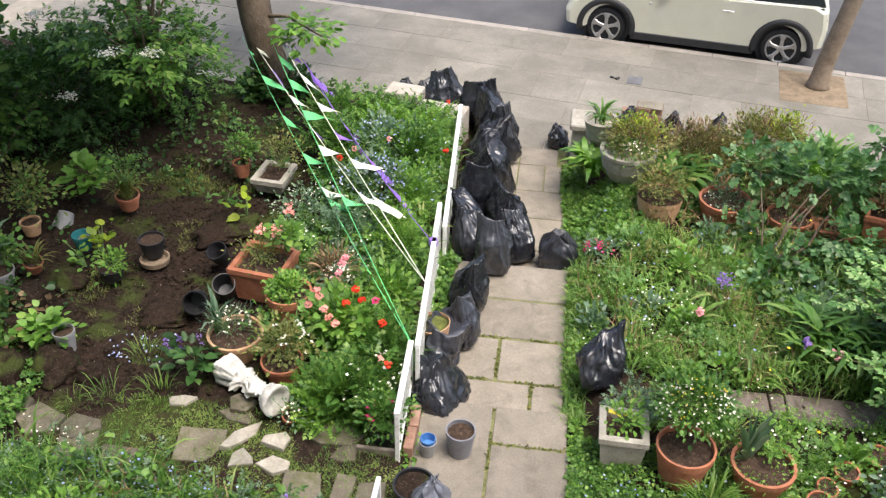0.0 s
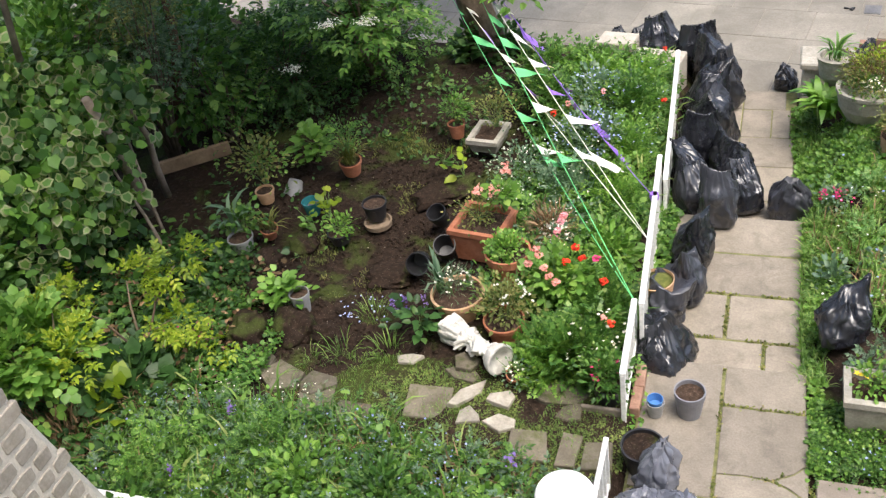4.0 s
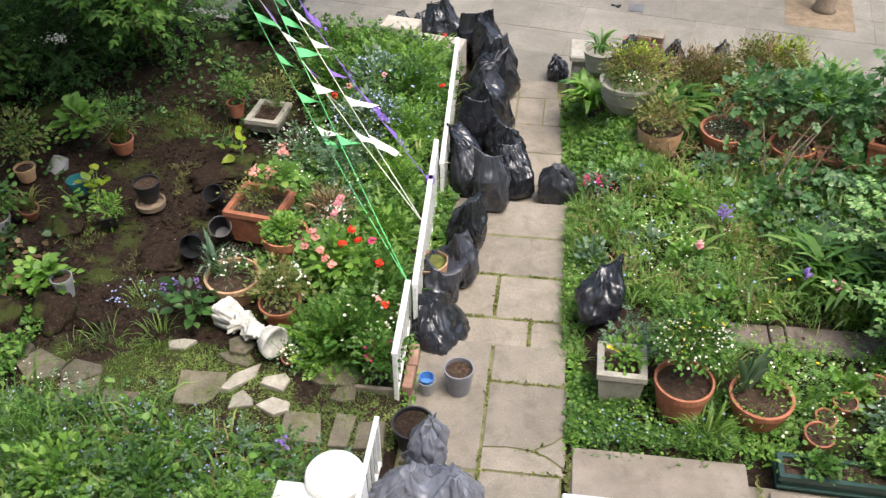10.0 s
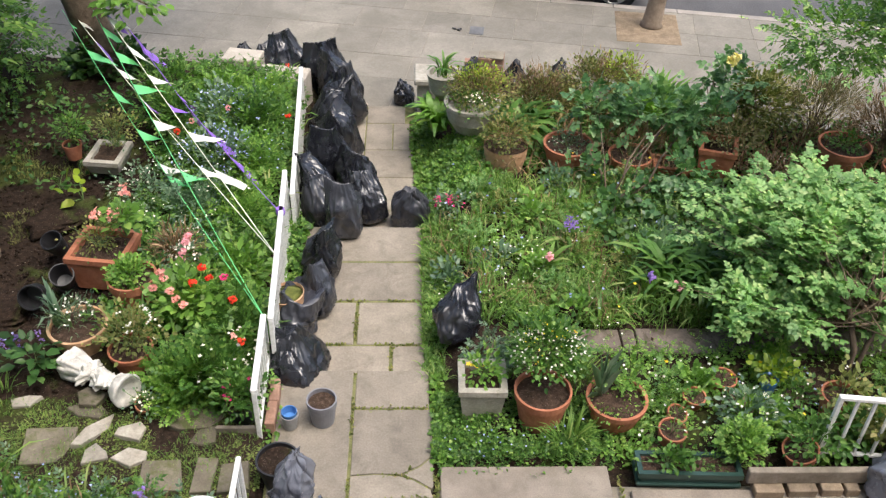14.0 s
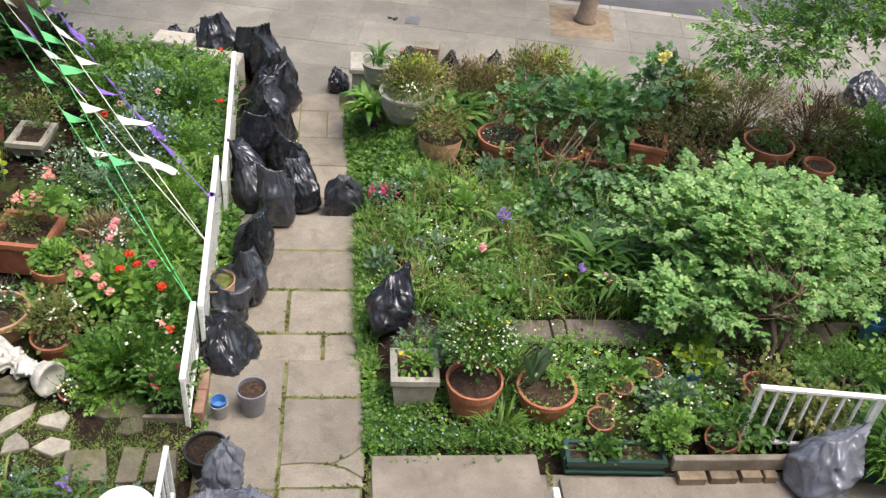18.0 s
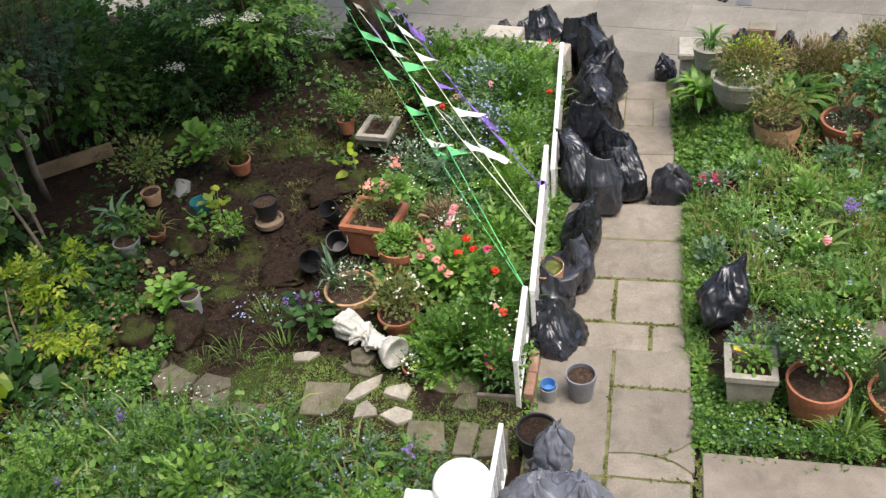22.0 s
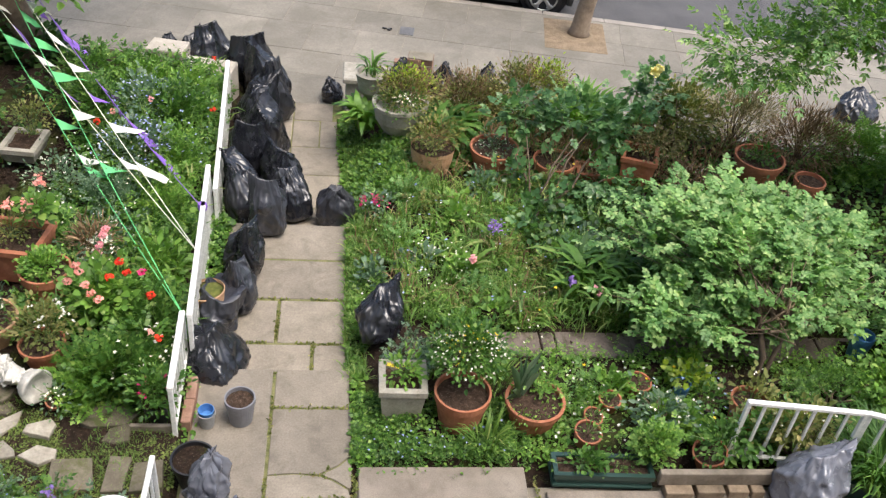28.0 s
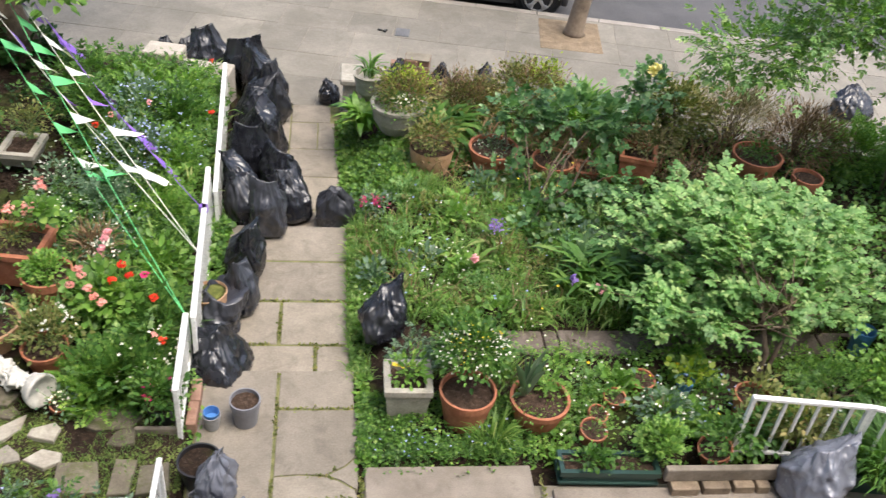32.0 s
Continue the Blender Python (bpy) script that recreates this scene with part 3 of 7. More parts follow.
# street: pavement, kerb, road
ST = Matrix.Rotation(math.atan(SLOPE), 4, "Z")
ST.translation = (0, 4.62, 0)                # along the front boundary
LAY = 3.51 * math.cos(math.atan(SLOPE))
pavement = thing("pavement", ST, "pale stone slab pavement with weeds in the joints", "pavement", kind="structure")
part("pavement_bed", moved(block(80, LAY, 0.1), pose(0, LAY / 2 + 0.0, -0.556)), M_PAVEJOINT, pavement)
rows, v = [], 0.02
for k, h in enumerate((0.72, 0.62, 0.78, 0.66, 0.66)):
    u = -9.0 + rng.random() * 0.5
    while u < 12:
        w = rng.choice([0.62, 0.78, 0.92, 1.05])
        rows.append((u, v, u + w, v + h))
        u += w
    v += h
pieces(pavement, rows, -0.45, 0.05, M_PAVE, "paving_slab", 0.003, 0.0008, 0.003)
part("outer_paving", merge(moved(block(30, LAY - 0.05, 0.05), pose(27.2, LAY / 2, -0.505)), moved(block(30, LAY - 0.05, 0.05), pose(-24.2, LAY / 2, -0.505))), M_PAVE, pavement)
kerb = thing("kerb", ST, "pale granite kerb stones along the road", "kerb", kind="structure")
pieces(kerb, [(-14 + i * 0.9, LAY, -14 + (i + 1) * 0.9, LAY + 0.14) for i in range(36)], -0.445, 0.16, M_KERB, "kerbstone", 0.004, 0.001)
road = tagged(part("road", moved(block(90, 9, 0.06), ST @ pose(0, LAY + 0.14 + 4.5, -0.63)), M_ASPHALT, None), "grey worn asphalt road", "road", kind="structure")

# house behind the viewpoint, plain
house = tagged(part("wall_house", moved(block(16, 0.4, 9.5, 0.01), pose(1, -5.75, -0.3)), M_RUBMORTAR, None), "plain pale rendered front of the house", "wall", kind="structure")

# ---- bin bags ----
def bag_mesh(w, d, h, seed, tie=True, fold=1.0, n=84, rows=50):
    """A filled liner: a loose tube of film drawn over its load. The film is longer than the shape under it, so it buckles into folds."""
    r = np.random.default_rng(seed)
    t = np.linspace(0, 1, rows)[:, None]
    a = np.linspace(0, 2 * np.pi, n, endpoint=False)[None]
    wide, thin = (r.uniform(.55, .8), r.uniform(.12, .22)) if tie is False else (r.uniform(.22, .32), r.uniform(.16, .24))
    if tie is None:
        px = np.interp(t, [0, .03, .12, .6, 1], [.6, .9, 1, 1, .92])
        py = np.interp(t, [0, .03, .12, .6, 1], [.6, .9, 1, .98, .88])
    else:
        px = np.interp(t, [0, .02, .10, .35, .6, .82, 1], [.6, .88, .99, 1.0, .95, (wide + .9) / 2.1, wide])
        py = np.interp(t, [0, .02, .10, .35, .6, .82, 1], [.6, .88, .99, 1.0, .84, .48, thin])
    corner = np.interp(t, [0, .5, 1], [.6, .8, 1.0])
    ca, sa = np.cos(a), np.sin(a)
    x = px * np.sign(ca) * np.abs(ca) ** corner
    y = py * np.sign(sa) * np.abs(sa) ** corner
    p = np.stack([x * w / 2, y * d / 2, h * t + 0 * a], -1)
    q = p.copy()
    for _ in range(5):                                           # the load bulges
        way = unit(r.normal(size=3) * [1, 1, .7])
        p = p * (1 + .07 * np.sin(q @ way * r.uniform(7, 14) + r.random() * 6.3)[..., None] * [1, 1, 0])
    if tie is None:
        p[..., 2] += np.clip((t - .75) / .25, 0, 1) * h * (.16 + .06 * np.sin(a + 4.2) + .04 * np.sin(3 * a))
    else:
        top = np.clip((t - .62) / .38, 0, 1)
        lean = r.normal(size=2) * [.08, .07]
        p[..., 0] += lean[0] * t ** 2 * w * 2
        p[..., 1] += lean[1] * t ** 2 * d * 2
        p[..., 2] += top ** 2 * h * (.04 * np.cos(2 * a) + .09 * np.sin(a + r.random() * 6.3)) * (1 if tie is False else .4)
    out = unit(np.stack([ca * d + 0 * t, sa * w + 0 * t, .1 + 0 * t + 0 * a], -1))
    fade = np.clip(t * 6, .1, 1)
    for m in range(46):                                          # drawn folds, up and down or slanting
        slope, turn = r.normal() * (.8 if m < 26 else 2.4), r.random() * 6.3
        gap = (a + slope * (t - .5) + .25 * np.sin(t * r.uniform(2, 7) + turn) - turn + np.pi) % (2 * np.pi) - np.pi
        along = np.clip(1 - np.abs(t - r.uniform(.1, 1.0)) / r.uniform(.15, .45), 0, 1)
        size = fold * r.uniform(.010, .034) * (1 if r.random() < .6 else -1)
        p = p + out * (size * along * np.exp(-np.abs(gap) / r.uniform(.05, .15)) * fade)[..., None]
    for m in range(12):                                          # slumped rolls
        way = unit(r.normal(size=3) * [.5, .5, 1.2])
        u = q @ way - r.uniform(0, h)
        p = p + out * (r.uniform(-.02, .02) * np.exp(-np.abs(u) / .02) * fade * (.5 + .5 * np.sin(a * r.integers(1, 3) + r.random() * 6.3)))[..., None]
    base = p.copy()
    roll = lambda v, i, j: np.roll(v, (-i, -j), (0, 1)) if j else np.roll(v, -i, 0)
    links = []
    for i, j, more in ((0, 1, None), (1, 0, .13), (1, 1, .12), (1, -1, .12)):
        size = np.linalg.norm(roll(base, i, j) - base, axis=-1)
        ring = (size.sum(1)).max() / n
        rest = np.minimum(np.maximum(size * 1.10, .98 * ring), size * 1.3) if more is None else size * (1 + more)
        ok = np.ones((rows, n))
        if i:
            ok[-1:] = 0
        links.append((i, j, rest, ok))
    p = p + r.normal(size=p.shape) * .006 * np.clip(t * 8, 0, 1)[..., None]
    for step in range(110):
        for i, j, rest, ok in links:
            e = roll(p, i, j) - p
            far = np.maximum(np.linalg.norm(e, axis=-1), 1e-6)
            move = e * (.24 * ok * (far - rest) / far)[..., None]
            p = p + move - roll(move, -i, -j)
        flat = (np.roll(p, 1, 1) + np.roll(p, -1, 1)) / 2 - p
        tall = np.zeros_like(p)
        tall[1:-1] = (p[2:] + p[:-2]) / 2 - p[1:-1]
        p = p + .012 * flat + .045 * tall + .007 * (base - p)
        p[..., 2] = np.maximum(p[..., 2], 0)
    for _ in range(2):
        p[1:-1] += .07 * ((np.roll(p, 1, 1) + np.roll(p, -1, 1))[1:-1] - 2 * p[1:-1]) + .22 * (p[2:] + p[:-2] - 2 * p[1:-1])
    p[0, :, 2] = 0
    cut = {True: int(rows * .80), None: int(rows * .86)}.get(tie, rows - 1)
    geo = []
    for r0, r1 in ((0, cut), (cut, rows - 1)):
        if r1 <= r0:
            break
        v = p[r0:r1 + 1].reshape(-1, 3).tolist()
        f = [(k2 * n + i, k2 * n + (i + 1) % n, (k2 + 1) * n + (i + 1) % n, (k2 + 1) * n + i) for k2 in range(r1 - r0) for i in range(n)]
        if r0 == 0:
            f.append(tuple(range(n - 1, -1, -1)))
        if r1 == rows - 1:
            tip, c = len(v), p[-1].mean(0)
            v.append((c[0], c[1], c[2] - (0.12 if tie is not None else 0.4) * h))
            f += [((r1 - r0) * n + i, (r1 - r0) * n + (i + 1) % n, tip) for i in range(n)]
        geo.append((v, f))
    return geo


def bag(x, y, z, w, d, h, rz, seed, label, tie=True, mat=None, tilt=(0, 0), group="bags lining the path"):
    geo = bag_mesh(w * .92, d * .92, h * .93, seed, tie, 1.5 if mat is M_BAGGREY else 1.0)
    if len(geo) == 1:
        ob = new("bin_bag", mesh_of("bin_bag", *geo[0], True))
        ob.data.materials.append(mat or M_BAG)
        ob.matrix_basis = pose(x, y, z, tilt[0], tilt[1], rz)
        return tagged(ob, label, "bin bag", group)
    ob = thing("bin_bag", pose(x, y, z, tilt[0], tilt[1], rz), label, "bin bag", group)
    for name, g in zip(("body", "gathered_top" if tie else "open_rim"), geo):
        part(name, g, mat or M_BAG, ob, smooth=True)
    return ob


BLACKFULL = "full black plastic bin bag standing on the path"
bag(-0.94, 0.13, -0.15, 0.36, 0.60, 0.46, -14, 11, "slumped black plastic bin bag by the white railing", False, None, (-12, -4))
bag(-0.99, 0.62, -0.15, 0.36, 0.40, 0.33, 190, 12, "open black bin bag drawn up round a mossy pot", None, M_BAGTHIN, (8, -8))
bag(-0.88, 0.88, -0.15, 0.26, 0.30, 0.52, 60, 42, "slack grey-black bin bag leaning on the open one", False, M_BAGTHIN, (4, -4))
bag(-0.90, 1.26, -0.15, 0.30, 0.36, 0.54, 70, 13, BLACKFULL, False)
bag(-0.72, 1.86, -0.15, 0.33, 0.28, 0.62, 6, 15, "tall grey-black plastic bin bag standing at the step edge", False, M_BAGTHIN)
bag(-0.94, 2.20, -0.42, 0.36, 0.36, 0.72, 30, 44, BLACKFULL, False)
bag(-0.51, 2.46, -0.42, 0.38, 0.40, 0.54, 35, 16, BLACKFULL, False, None, (-10, 0))
bag(-0.98, 2.60, -0.42, 0.38, 0.42, 0.72, 60, 17, BLACKFULL, False)
bag(-0.68, 2.88, -0.42, 0.42, 0.44, 0.60, 310, 18, BLACKFULL, False)
bag(-0.98, 3.14, -0.42, 0.42, 0.46, 0.74, 33, 19, BLACKFULL, False)
bag(-0.86, 3.56, -0.42, 0.46, 0.48, 0.70, 75, 20, BLACKFULL, False)
bag(-1.02, 3.98, -0.42, 0.46, 0.52, 0.72, 20, 21, BLACKFULL, False)
bag(-0.90, 4.34, -0.42, 0.44, 0.50, 0.74, 65, 22, BLACKFULL, False)
bag(-0.98, 4.80, -0.45, 0.54, 0.56, 0.74, 100, 23, "black plastic bin bag by the garden gate", False)
bag(-1.14, 5.14, -0.45, 0.56, 0.55, 0.72, 10, 24, "black plastic bin bag on the pavement by the gate", False)
bag(-1.56, 5.22, -0.45, 0.54, 0.52, 0.74, 8, 25, "black plastic bin bag leaning on the front wall", False)
bag(-1.84, 5.28, -0.45, 0.32, 0.36, 0.56, 40, 38, "small black bin bag between two fuller ones", False)
bag(-2.08, 5.30, -0.45, 0.36, 0.40, 0.50, 15, 40, "black bin bag behind the front wall")
bag(-0.14, 2.44, -0.42, 0.38, 0.34, 0.46, 5, 27, "small shiny black bin bag below the step", True, M_BAGTHIN)
bag(-0.20, 4.84, -0.45, 0.26, 0.26, 0.30, 80, 28, "crumpled black bin bag by the stone pier")
bag(0.24, 0.42, 0.0, 0.35, 0.32, 0.44, 12, 29, "half-full black bin bag standing in the long grass", False, None, (0, -6), "bags in the garden")
bag(-0.86, -1.16, 0.0, 0.30, 0.28, 0.50, 50, 30, "grey translucent bin bag knotted beside the black pot", True, M_BAGGREY, (0, 0), "bags near the house")
bag(-0.68, -1.50, 0.0, 0.46, 0.42, 0.40, 110, 31, "grey dusty bin bag slumped on the path", True, M_BAGGREY, (14, 10), "bags near the house")
bag(-0.98, -1.56, 0.0, 0.40, 0.4, 0.44, 210, 35, "grey dusty bin bag beside the white railing", True, M_BAGGREY, (0, 0), "bags near the house")
bag(3.06, -1.16, 0.0, 0.50, 0.40, 0.50, 15, 32, "grey dusty rubble bag standing on the concrete", False, M_BAGGREY, (0, 0), "bags near the house")
bag(6.40, 5.02, -0.45, 0.52, 0.44, 0.38, 5, 41, "black bin bag on the pavement behind the shrubs", True, None, (0, 0), "bags on the pavement")
bag(0.58, 4.88, -0.45, 0.40, 0.34, 0.56, 15, 34, "black bin bag behind the stone urn", True, None, (0, 0), "bags on the pavement")
bag(1.08, 4.90, -0.45, 0.40, 0.34, 0.58, 75, 36, "black bin bag on the pavement by the front wall", True, None, (0, 0), "bags on the pavement")
bag(1.56, 4.72, -0.45, 0.3, 0.3, 0.64, 75, 37, "black bin bag on the pavement by the front wall", True, None, (0, 0), "bags on the pavement")

mossy = thing("plant_pot", pose(-1.06, 0.67, -0.085, 0, -6, 0), "mossy terracotta pot standing in an open bag", "plant pot")
part("pot", lathe([(.08, 0), (.135, .26), (.138, .27), (.132, .275), (.125, .245)], 28), M_TERRAPALE, mossy)
part("moss", lathe([(.125, .25), (.07, .27), (.0, .278)], 24), two_scale("moss", (0.06, 0.075, 0.014), (0.17, 0.18, 0.045), 0.95, 60, 14, 0.9, 0.01), mossy, "yellow-green moss", smooth=True)


# ---- railings ----
def railing(p0, p1, z0, z1, step, label, thick=0.032, group="white path railings", bottom=True):
    p0, p1 = Vector(p0), Vector(p1)
    run = p1 - p0
    length, turn = run.length, math.degrees(math.atan2(run.y, run.x))
    rail = thing("railing", pose(p0.x, p0.y, z0, 0, 0, turn), label, "railing", group)
    h = z1 - z0
    part("top_rail", moved(block(length + 0.03, thick * 1.3, thick * 0.8, 0.005), pose(length / 2, 0, h - thick * 0.8)), M_PAINT, rail)
    if bottom:
        part("bottom_rail", moved(block(length, thick, 0.02, 0.003), pose(length / 2, 0, 0.06)), M_PAINT, rail)
    n = max(2, round(length / step))
    post = mesh_of("post", *block(thick, thick, h - thick * 0.8 + 0.04, 0.003, -0.04))
    bar = mesh_of("baluster", *block(0.019, 0.019, h - thick * 0.8 - 0.07, 0.002, 0.075))
    for i in range(n + 1):
        end = i in (0, n)
        part("post" if end else "baluster", post if end else bar, M_PAINT, rail, m=pose(length * i / n, 0, 0, 0, 0, 0))
    return rail


railing((-1.145, -0.62, 0), (-1.17, 0.09, 0), 0.02, 0.48, 0.09, "white painted metal railing beside the near steps")
railing((-1.114, 0.05, 0), (-1.213, 1.92, 0), -0.12, 0.50, 0.09, "white painted railing tied with a purple ribbon")
railing((-1.161, 1.87, 0), (-1.302, 4.24, 0), -0.40, 0.30, 0.09, "white painted railing stepping down to the gate")
railing((-1.15, -2.7, 0), (-1.156, -1.20, 0), 0.0, 0.50, 0.10, "white painted railing close to the house door", 0.024)
railing((1.13, -2.7, 0), (1.13, -1.53, 0), 0.0, 0.50, 0.10, "white painted railing on the concrete forecourt")
railing((2.60, -0.86, 0), (3.37, -0.95, 0), 0.06, 0.66, 0.115, "white painted railing standing among potted plants", 0.03)
railing((3.40, -0.955, 0), (5.3, -1.62, 0), 0.06, 0.66, 0.115, "white painted railing standing among potted plants", 0.03)
railing((-4.3, -2.16, 0), (-2.2, -2.12, 0), 0.0, 0.46, 0.12, "white painted railing beside the stone wall")
ribbon = tagged(part("ribbon", moved(lathe([(.034, -.03), (.04, 0), (.034, .03)], 10), pose(-1.19, 1.36, 0.47)), M_FLAGPURPLE, None), "purple ribbon tied round the white railing", "ribbon")

# white painted masonry beside the door steps
pier_l = thing("door_pier", pose(-1.5, -2.1, 0), "white painted pier with a rounded end beside the steps", "pier", "door piers")
part("shaft", block(0.26, 0.78, 0.40, 0.006), M_PAINT, pier_l)
part("cap", moved(block(0.30, 0.82, 0.06, 0.01), pose(0, 0, 0.40)), M_PAINT, pier_l)
part("drum", moved(lathe([(.15, 0), (.175, .02), (.175, .50), (.165, .52), (.07, .53)], 36), pose(0.185, 0.45, 0)), M_PAINT, pier_l, smooth=False)
pier_r = thing("door_pier", pose(0.22, -2.0, 0), "white painted square pier beside the steps", "pier", "door piers")
part("shaft", block(0.40, 0.74, 0.44, 0.006), M_PAINT, pier_r)
part("cap", moved(block(0.46, 0.80, 0.06, 0.01), pose(0, 0, 0.44)), M_PAINT, pier_r)

# ---- front boundary ----
wall_f = thing("front_wall", ST, "low cream stone garden wall along the pavement", "wall", kind="structure")
for u0, u1 in ((-6.6, -2.3), (0.32, 7.5)):
    part("wall_base", moved(block(u1 - u0, 0.16, 0.5, 0.008), pose((u0 + u1) / 2, -0.10, -0.60)), M_COPING, wall_f)
for u0, u1, vv, zz in ((-2.28, -1.86, 0.0, 0.10), (-1.78, -1.22, -0.32, 0.10)):
    part("coping", moved(block(u1 - u0, 0.30, 0.55, 0.012), pose((u0 + u1) / 2, vv - 0.05, zz - 0.55)), M_COPING, wall_f)
gate_pier = thing("gate_pier", pose(0.10, 4.55, -0.46), "low cream stone gate pier beside the path", "pier")
part("shaft", block(0.30, 0.34, 0.50, 0.01), M_GREYSTONE, gate_pier)
part("cap", moved(block(0.37, 0.42, 0.06, 0.015), pose(0, 0, 0.50)), M_GREYSTONE, gate_pier)
bricks = thing("brick_stack", pose(0.72, 5.0, -0.45, 0, 0, -8), "stack of red bricks on the pavement", "bricks")
bk = mesh_of("brick", *block(0.21, 0.10, 0.064, 0.005))
for k in range(7):
    for i in range(2):
        part("brick", bk, M_BRICK, bricks, m=pose(-0.11 + 0.22 * i, rng.normal() * .006, 0.066 * k, 0, 0, rng.normal() * 2))

# stone wall at the edge of the forecourt, every stone set proud of the mortar
wall_s = thing("stone_wall", pose(-3.95, -2.25, 0.0), "rubble stone wall with wide pale mortar joints", "wall", kind="structure")
core = moved(block(1.4, 2.6, 3.0, 0.05), pose(-0.76, -1.33, -0.1))
part("mortar_core", ([(x, y - .185 * z + .14, z) for x, y, z in core[0]], core[1]), M_RUBMORTAR, wall_s)
for k in range(22):
    z, u = 0.02 + k * 0.128, 0.02 + rng.random() * 0.1
    while u < 2.3:
        L = rng.uniform(0.12, 0.30)
        prof = [(L / 2 * math.copysign(abs(math.cos(a)) ** .35, math.cos(a)) * rng.uniform(.9, 1.0), 0.054 * math.copysign(abs(math.sin(a)) ** .35, math.sin(a)) * rng.uniform(.86, 1.04)) for a in np.linspace(.3, 6.583, 11)[:-1]]
        part("stone", slab_poly(prof, -0.03, 0.003, 0.006), M_RUBBLE, wall_s, m=Matrix.Translation((-0.055, -u - L / 2 - .185 * z + .13, z + 0.06)) @ Euler((radians(90), 0, radians(90))).to_matrix().to_4x4())
        u += L + 0.016
    u = 0.05
    while u < 1.2:
        L = rng.uniform(0.12, 0.30)
        prof = [(L / 2 * math.copysign(abs(math.cos(a)) ** .35, math.cos(a)) * rng.uniform(.9, 1.0), 0.054 * math.copysign(abs(math.sin(a)) ** .35, math.sin(a)) * rng.uniform(.86, 1.04)) for a in np.linspace(.3, 6.583, 11)[:-1]]
        part("stone", slab_poly(prof, -0.03, 0.003, 0.006), M_RUBBLE, wall_s, m=Matrix.Translation((-0.08 - u - L / 2, .105 - .185 * z, z + 0.06)) @ Euler((radians(90), 0, radians(180))).to_matrix().to_4x4())
        u += L + 0.016

# ---- street things ----
drain = tagged(part("drain_cover", block(0.19, 0.24, 0.012, 0.003), two_scale("cast_iron", (0.10, 0.10, 0.105), (0.17, 0.17, 0.175), 0.6, 90, 8), None), "small grey iron cover set in the pavement", "drain cover")
drain.matrix_basis = pose(0.77, 6.82, -0.452, 0, 0, -8)
litter = tagged(part("litter", merge(*[moved(block(.06, .03, .02, .004), pose(rng.normal() * .025, rng.normal() * .03, .0, 0, rng.normal() * 12, rng.random() * 180)) for _ in range(4)]), M_BLACKPOT, None), "scrap of black litter on the pavement", "litter")
litter.matrix_basis = pose(0.50, 6.84, -0.446)
pit = tagged(part("tree_pit", block(0.86, 0.98, 0.03, 0.004), two_scale("tree_pit_gravel", (0.19, 0.14, 0.09), (0.33, 0.25, 0.165), 0.95, 120, 10, 1.0, 0.012), None), "square of brown gravel round the street tree", "tree pit", kind="structure")
pit.matrix_basis = pose(3.13, 6.99, -0.476, 0, 0, -8)

tree = thing("street_tree", pose(3.20, 7.06, -0.46), "slender street tree leaning a little over the pavement", "tree")
part("trunk", tube([(0, 0, 0), (-.0, .0, .06), (.03, .0, .4), (.14, .0, 1.1), (.32, .05, 2.2), (.42, .1, 3.4), (.45, .1, 4.4)], [.17, .135, .12, .112, .105, .09, .06], 14), two_scale("street_tree_bark", (0.16, 0.12, 0.085), (0.27, 0.21, 0.155), 0.9, 25, 6, 0.6, 0.01), tree, smooth=True)
cr = [clumps((.6, .3, 5.4), (1.7, 1.7, 1.2), 70, 26, .2)]
part("limb", merge(*[tube([(.42, .1, 3.2 + .2 * k), (.42 + math.cos(k * 1.3) * .6, .1 + math.sin(k * 1.3) * .6, 4.4), (.42 + math.cos(k * 1.3) * 1.2, .1 + math.sin(k * 1.3) * 1.2, 5.2)], [.05, .035, .012]) for k in range(5)]), M_BARK, tree)
scatter("crown", LEAF, cr[0][0], cr[0][1], lit_side(cr[0][1]), rng.uniform(.09, .14, len(cr[0][0])), [G_MID], tree)

# ---- car ----
car = thing("car", pose(1.585, 8.03, -0.57, 0, 0, math.degrees(math.atan2(7.86 - 8.24, 2.44))), "cream white small hatchback parked at the kerb", "car")
M_CAR = plain("cream_car_paint", (0.60, 0.585, 0.47), 0.22, 0, 0.6, 3, 0.05, 0.02)
M_CLAD = plain("black_cladding", (0.022, 0.022, 0.024), 0.55)
M_TYRE = plain("tyre_rubber", (0.02, 0.02, 0.021), 0.8, 0, .3, 40, .3)
M_ALLOY = plain("alloy", (0.5, 0.5, 0.5), 0.35, 0.8)
M_CHROME = plain("chrome", (0.75, 0.75, 0.76), 0.08, 1.0)
M_GLASS = plain("tinted_glass", (0.015, 0.02, 0.02), 0.05, 0, 0.7)
M_LAMP = plain("lamp_glass", (0.55, 0.57, 0.58), 0.08, 0.2, 0.7)
M_TAIL = plain("tail_lamp", (0.35, 0.02, 0.02), 0.15)


def arch(cx, r, n=12):
    return [(cx + r * math.cos(math.pi * (1 - i / n)), 0.30 + r * math.sin(math.pi * (1 - i / n))) for i in range(n + 1)]


side = [(-1.84, .30), (-1.62, .27)] + arch(-1.233, .345) + [(-.85, .24), (.85, .24)] + arch(1.233, .345) + [(1.62, .30), (1.78, .36), (1.80, .62), (1.76, .86), (1.62, .93), (.5, .905), (-.55, .90), (-.80, .90), (-1.2, .85), (-1.55, .76), (-1.78, .62), (-1.86, .48)]


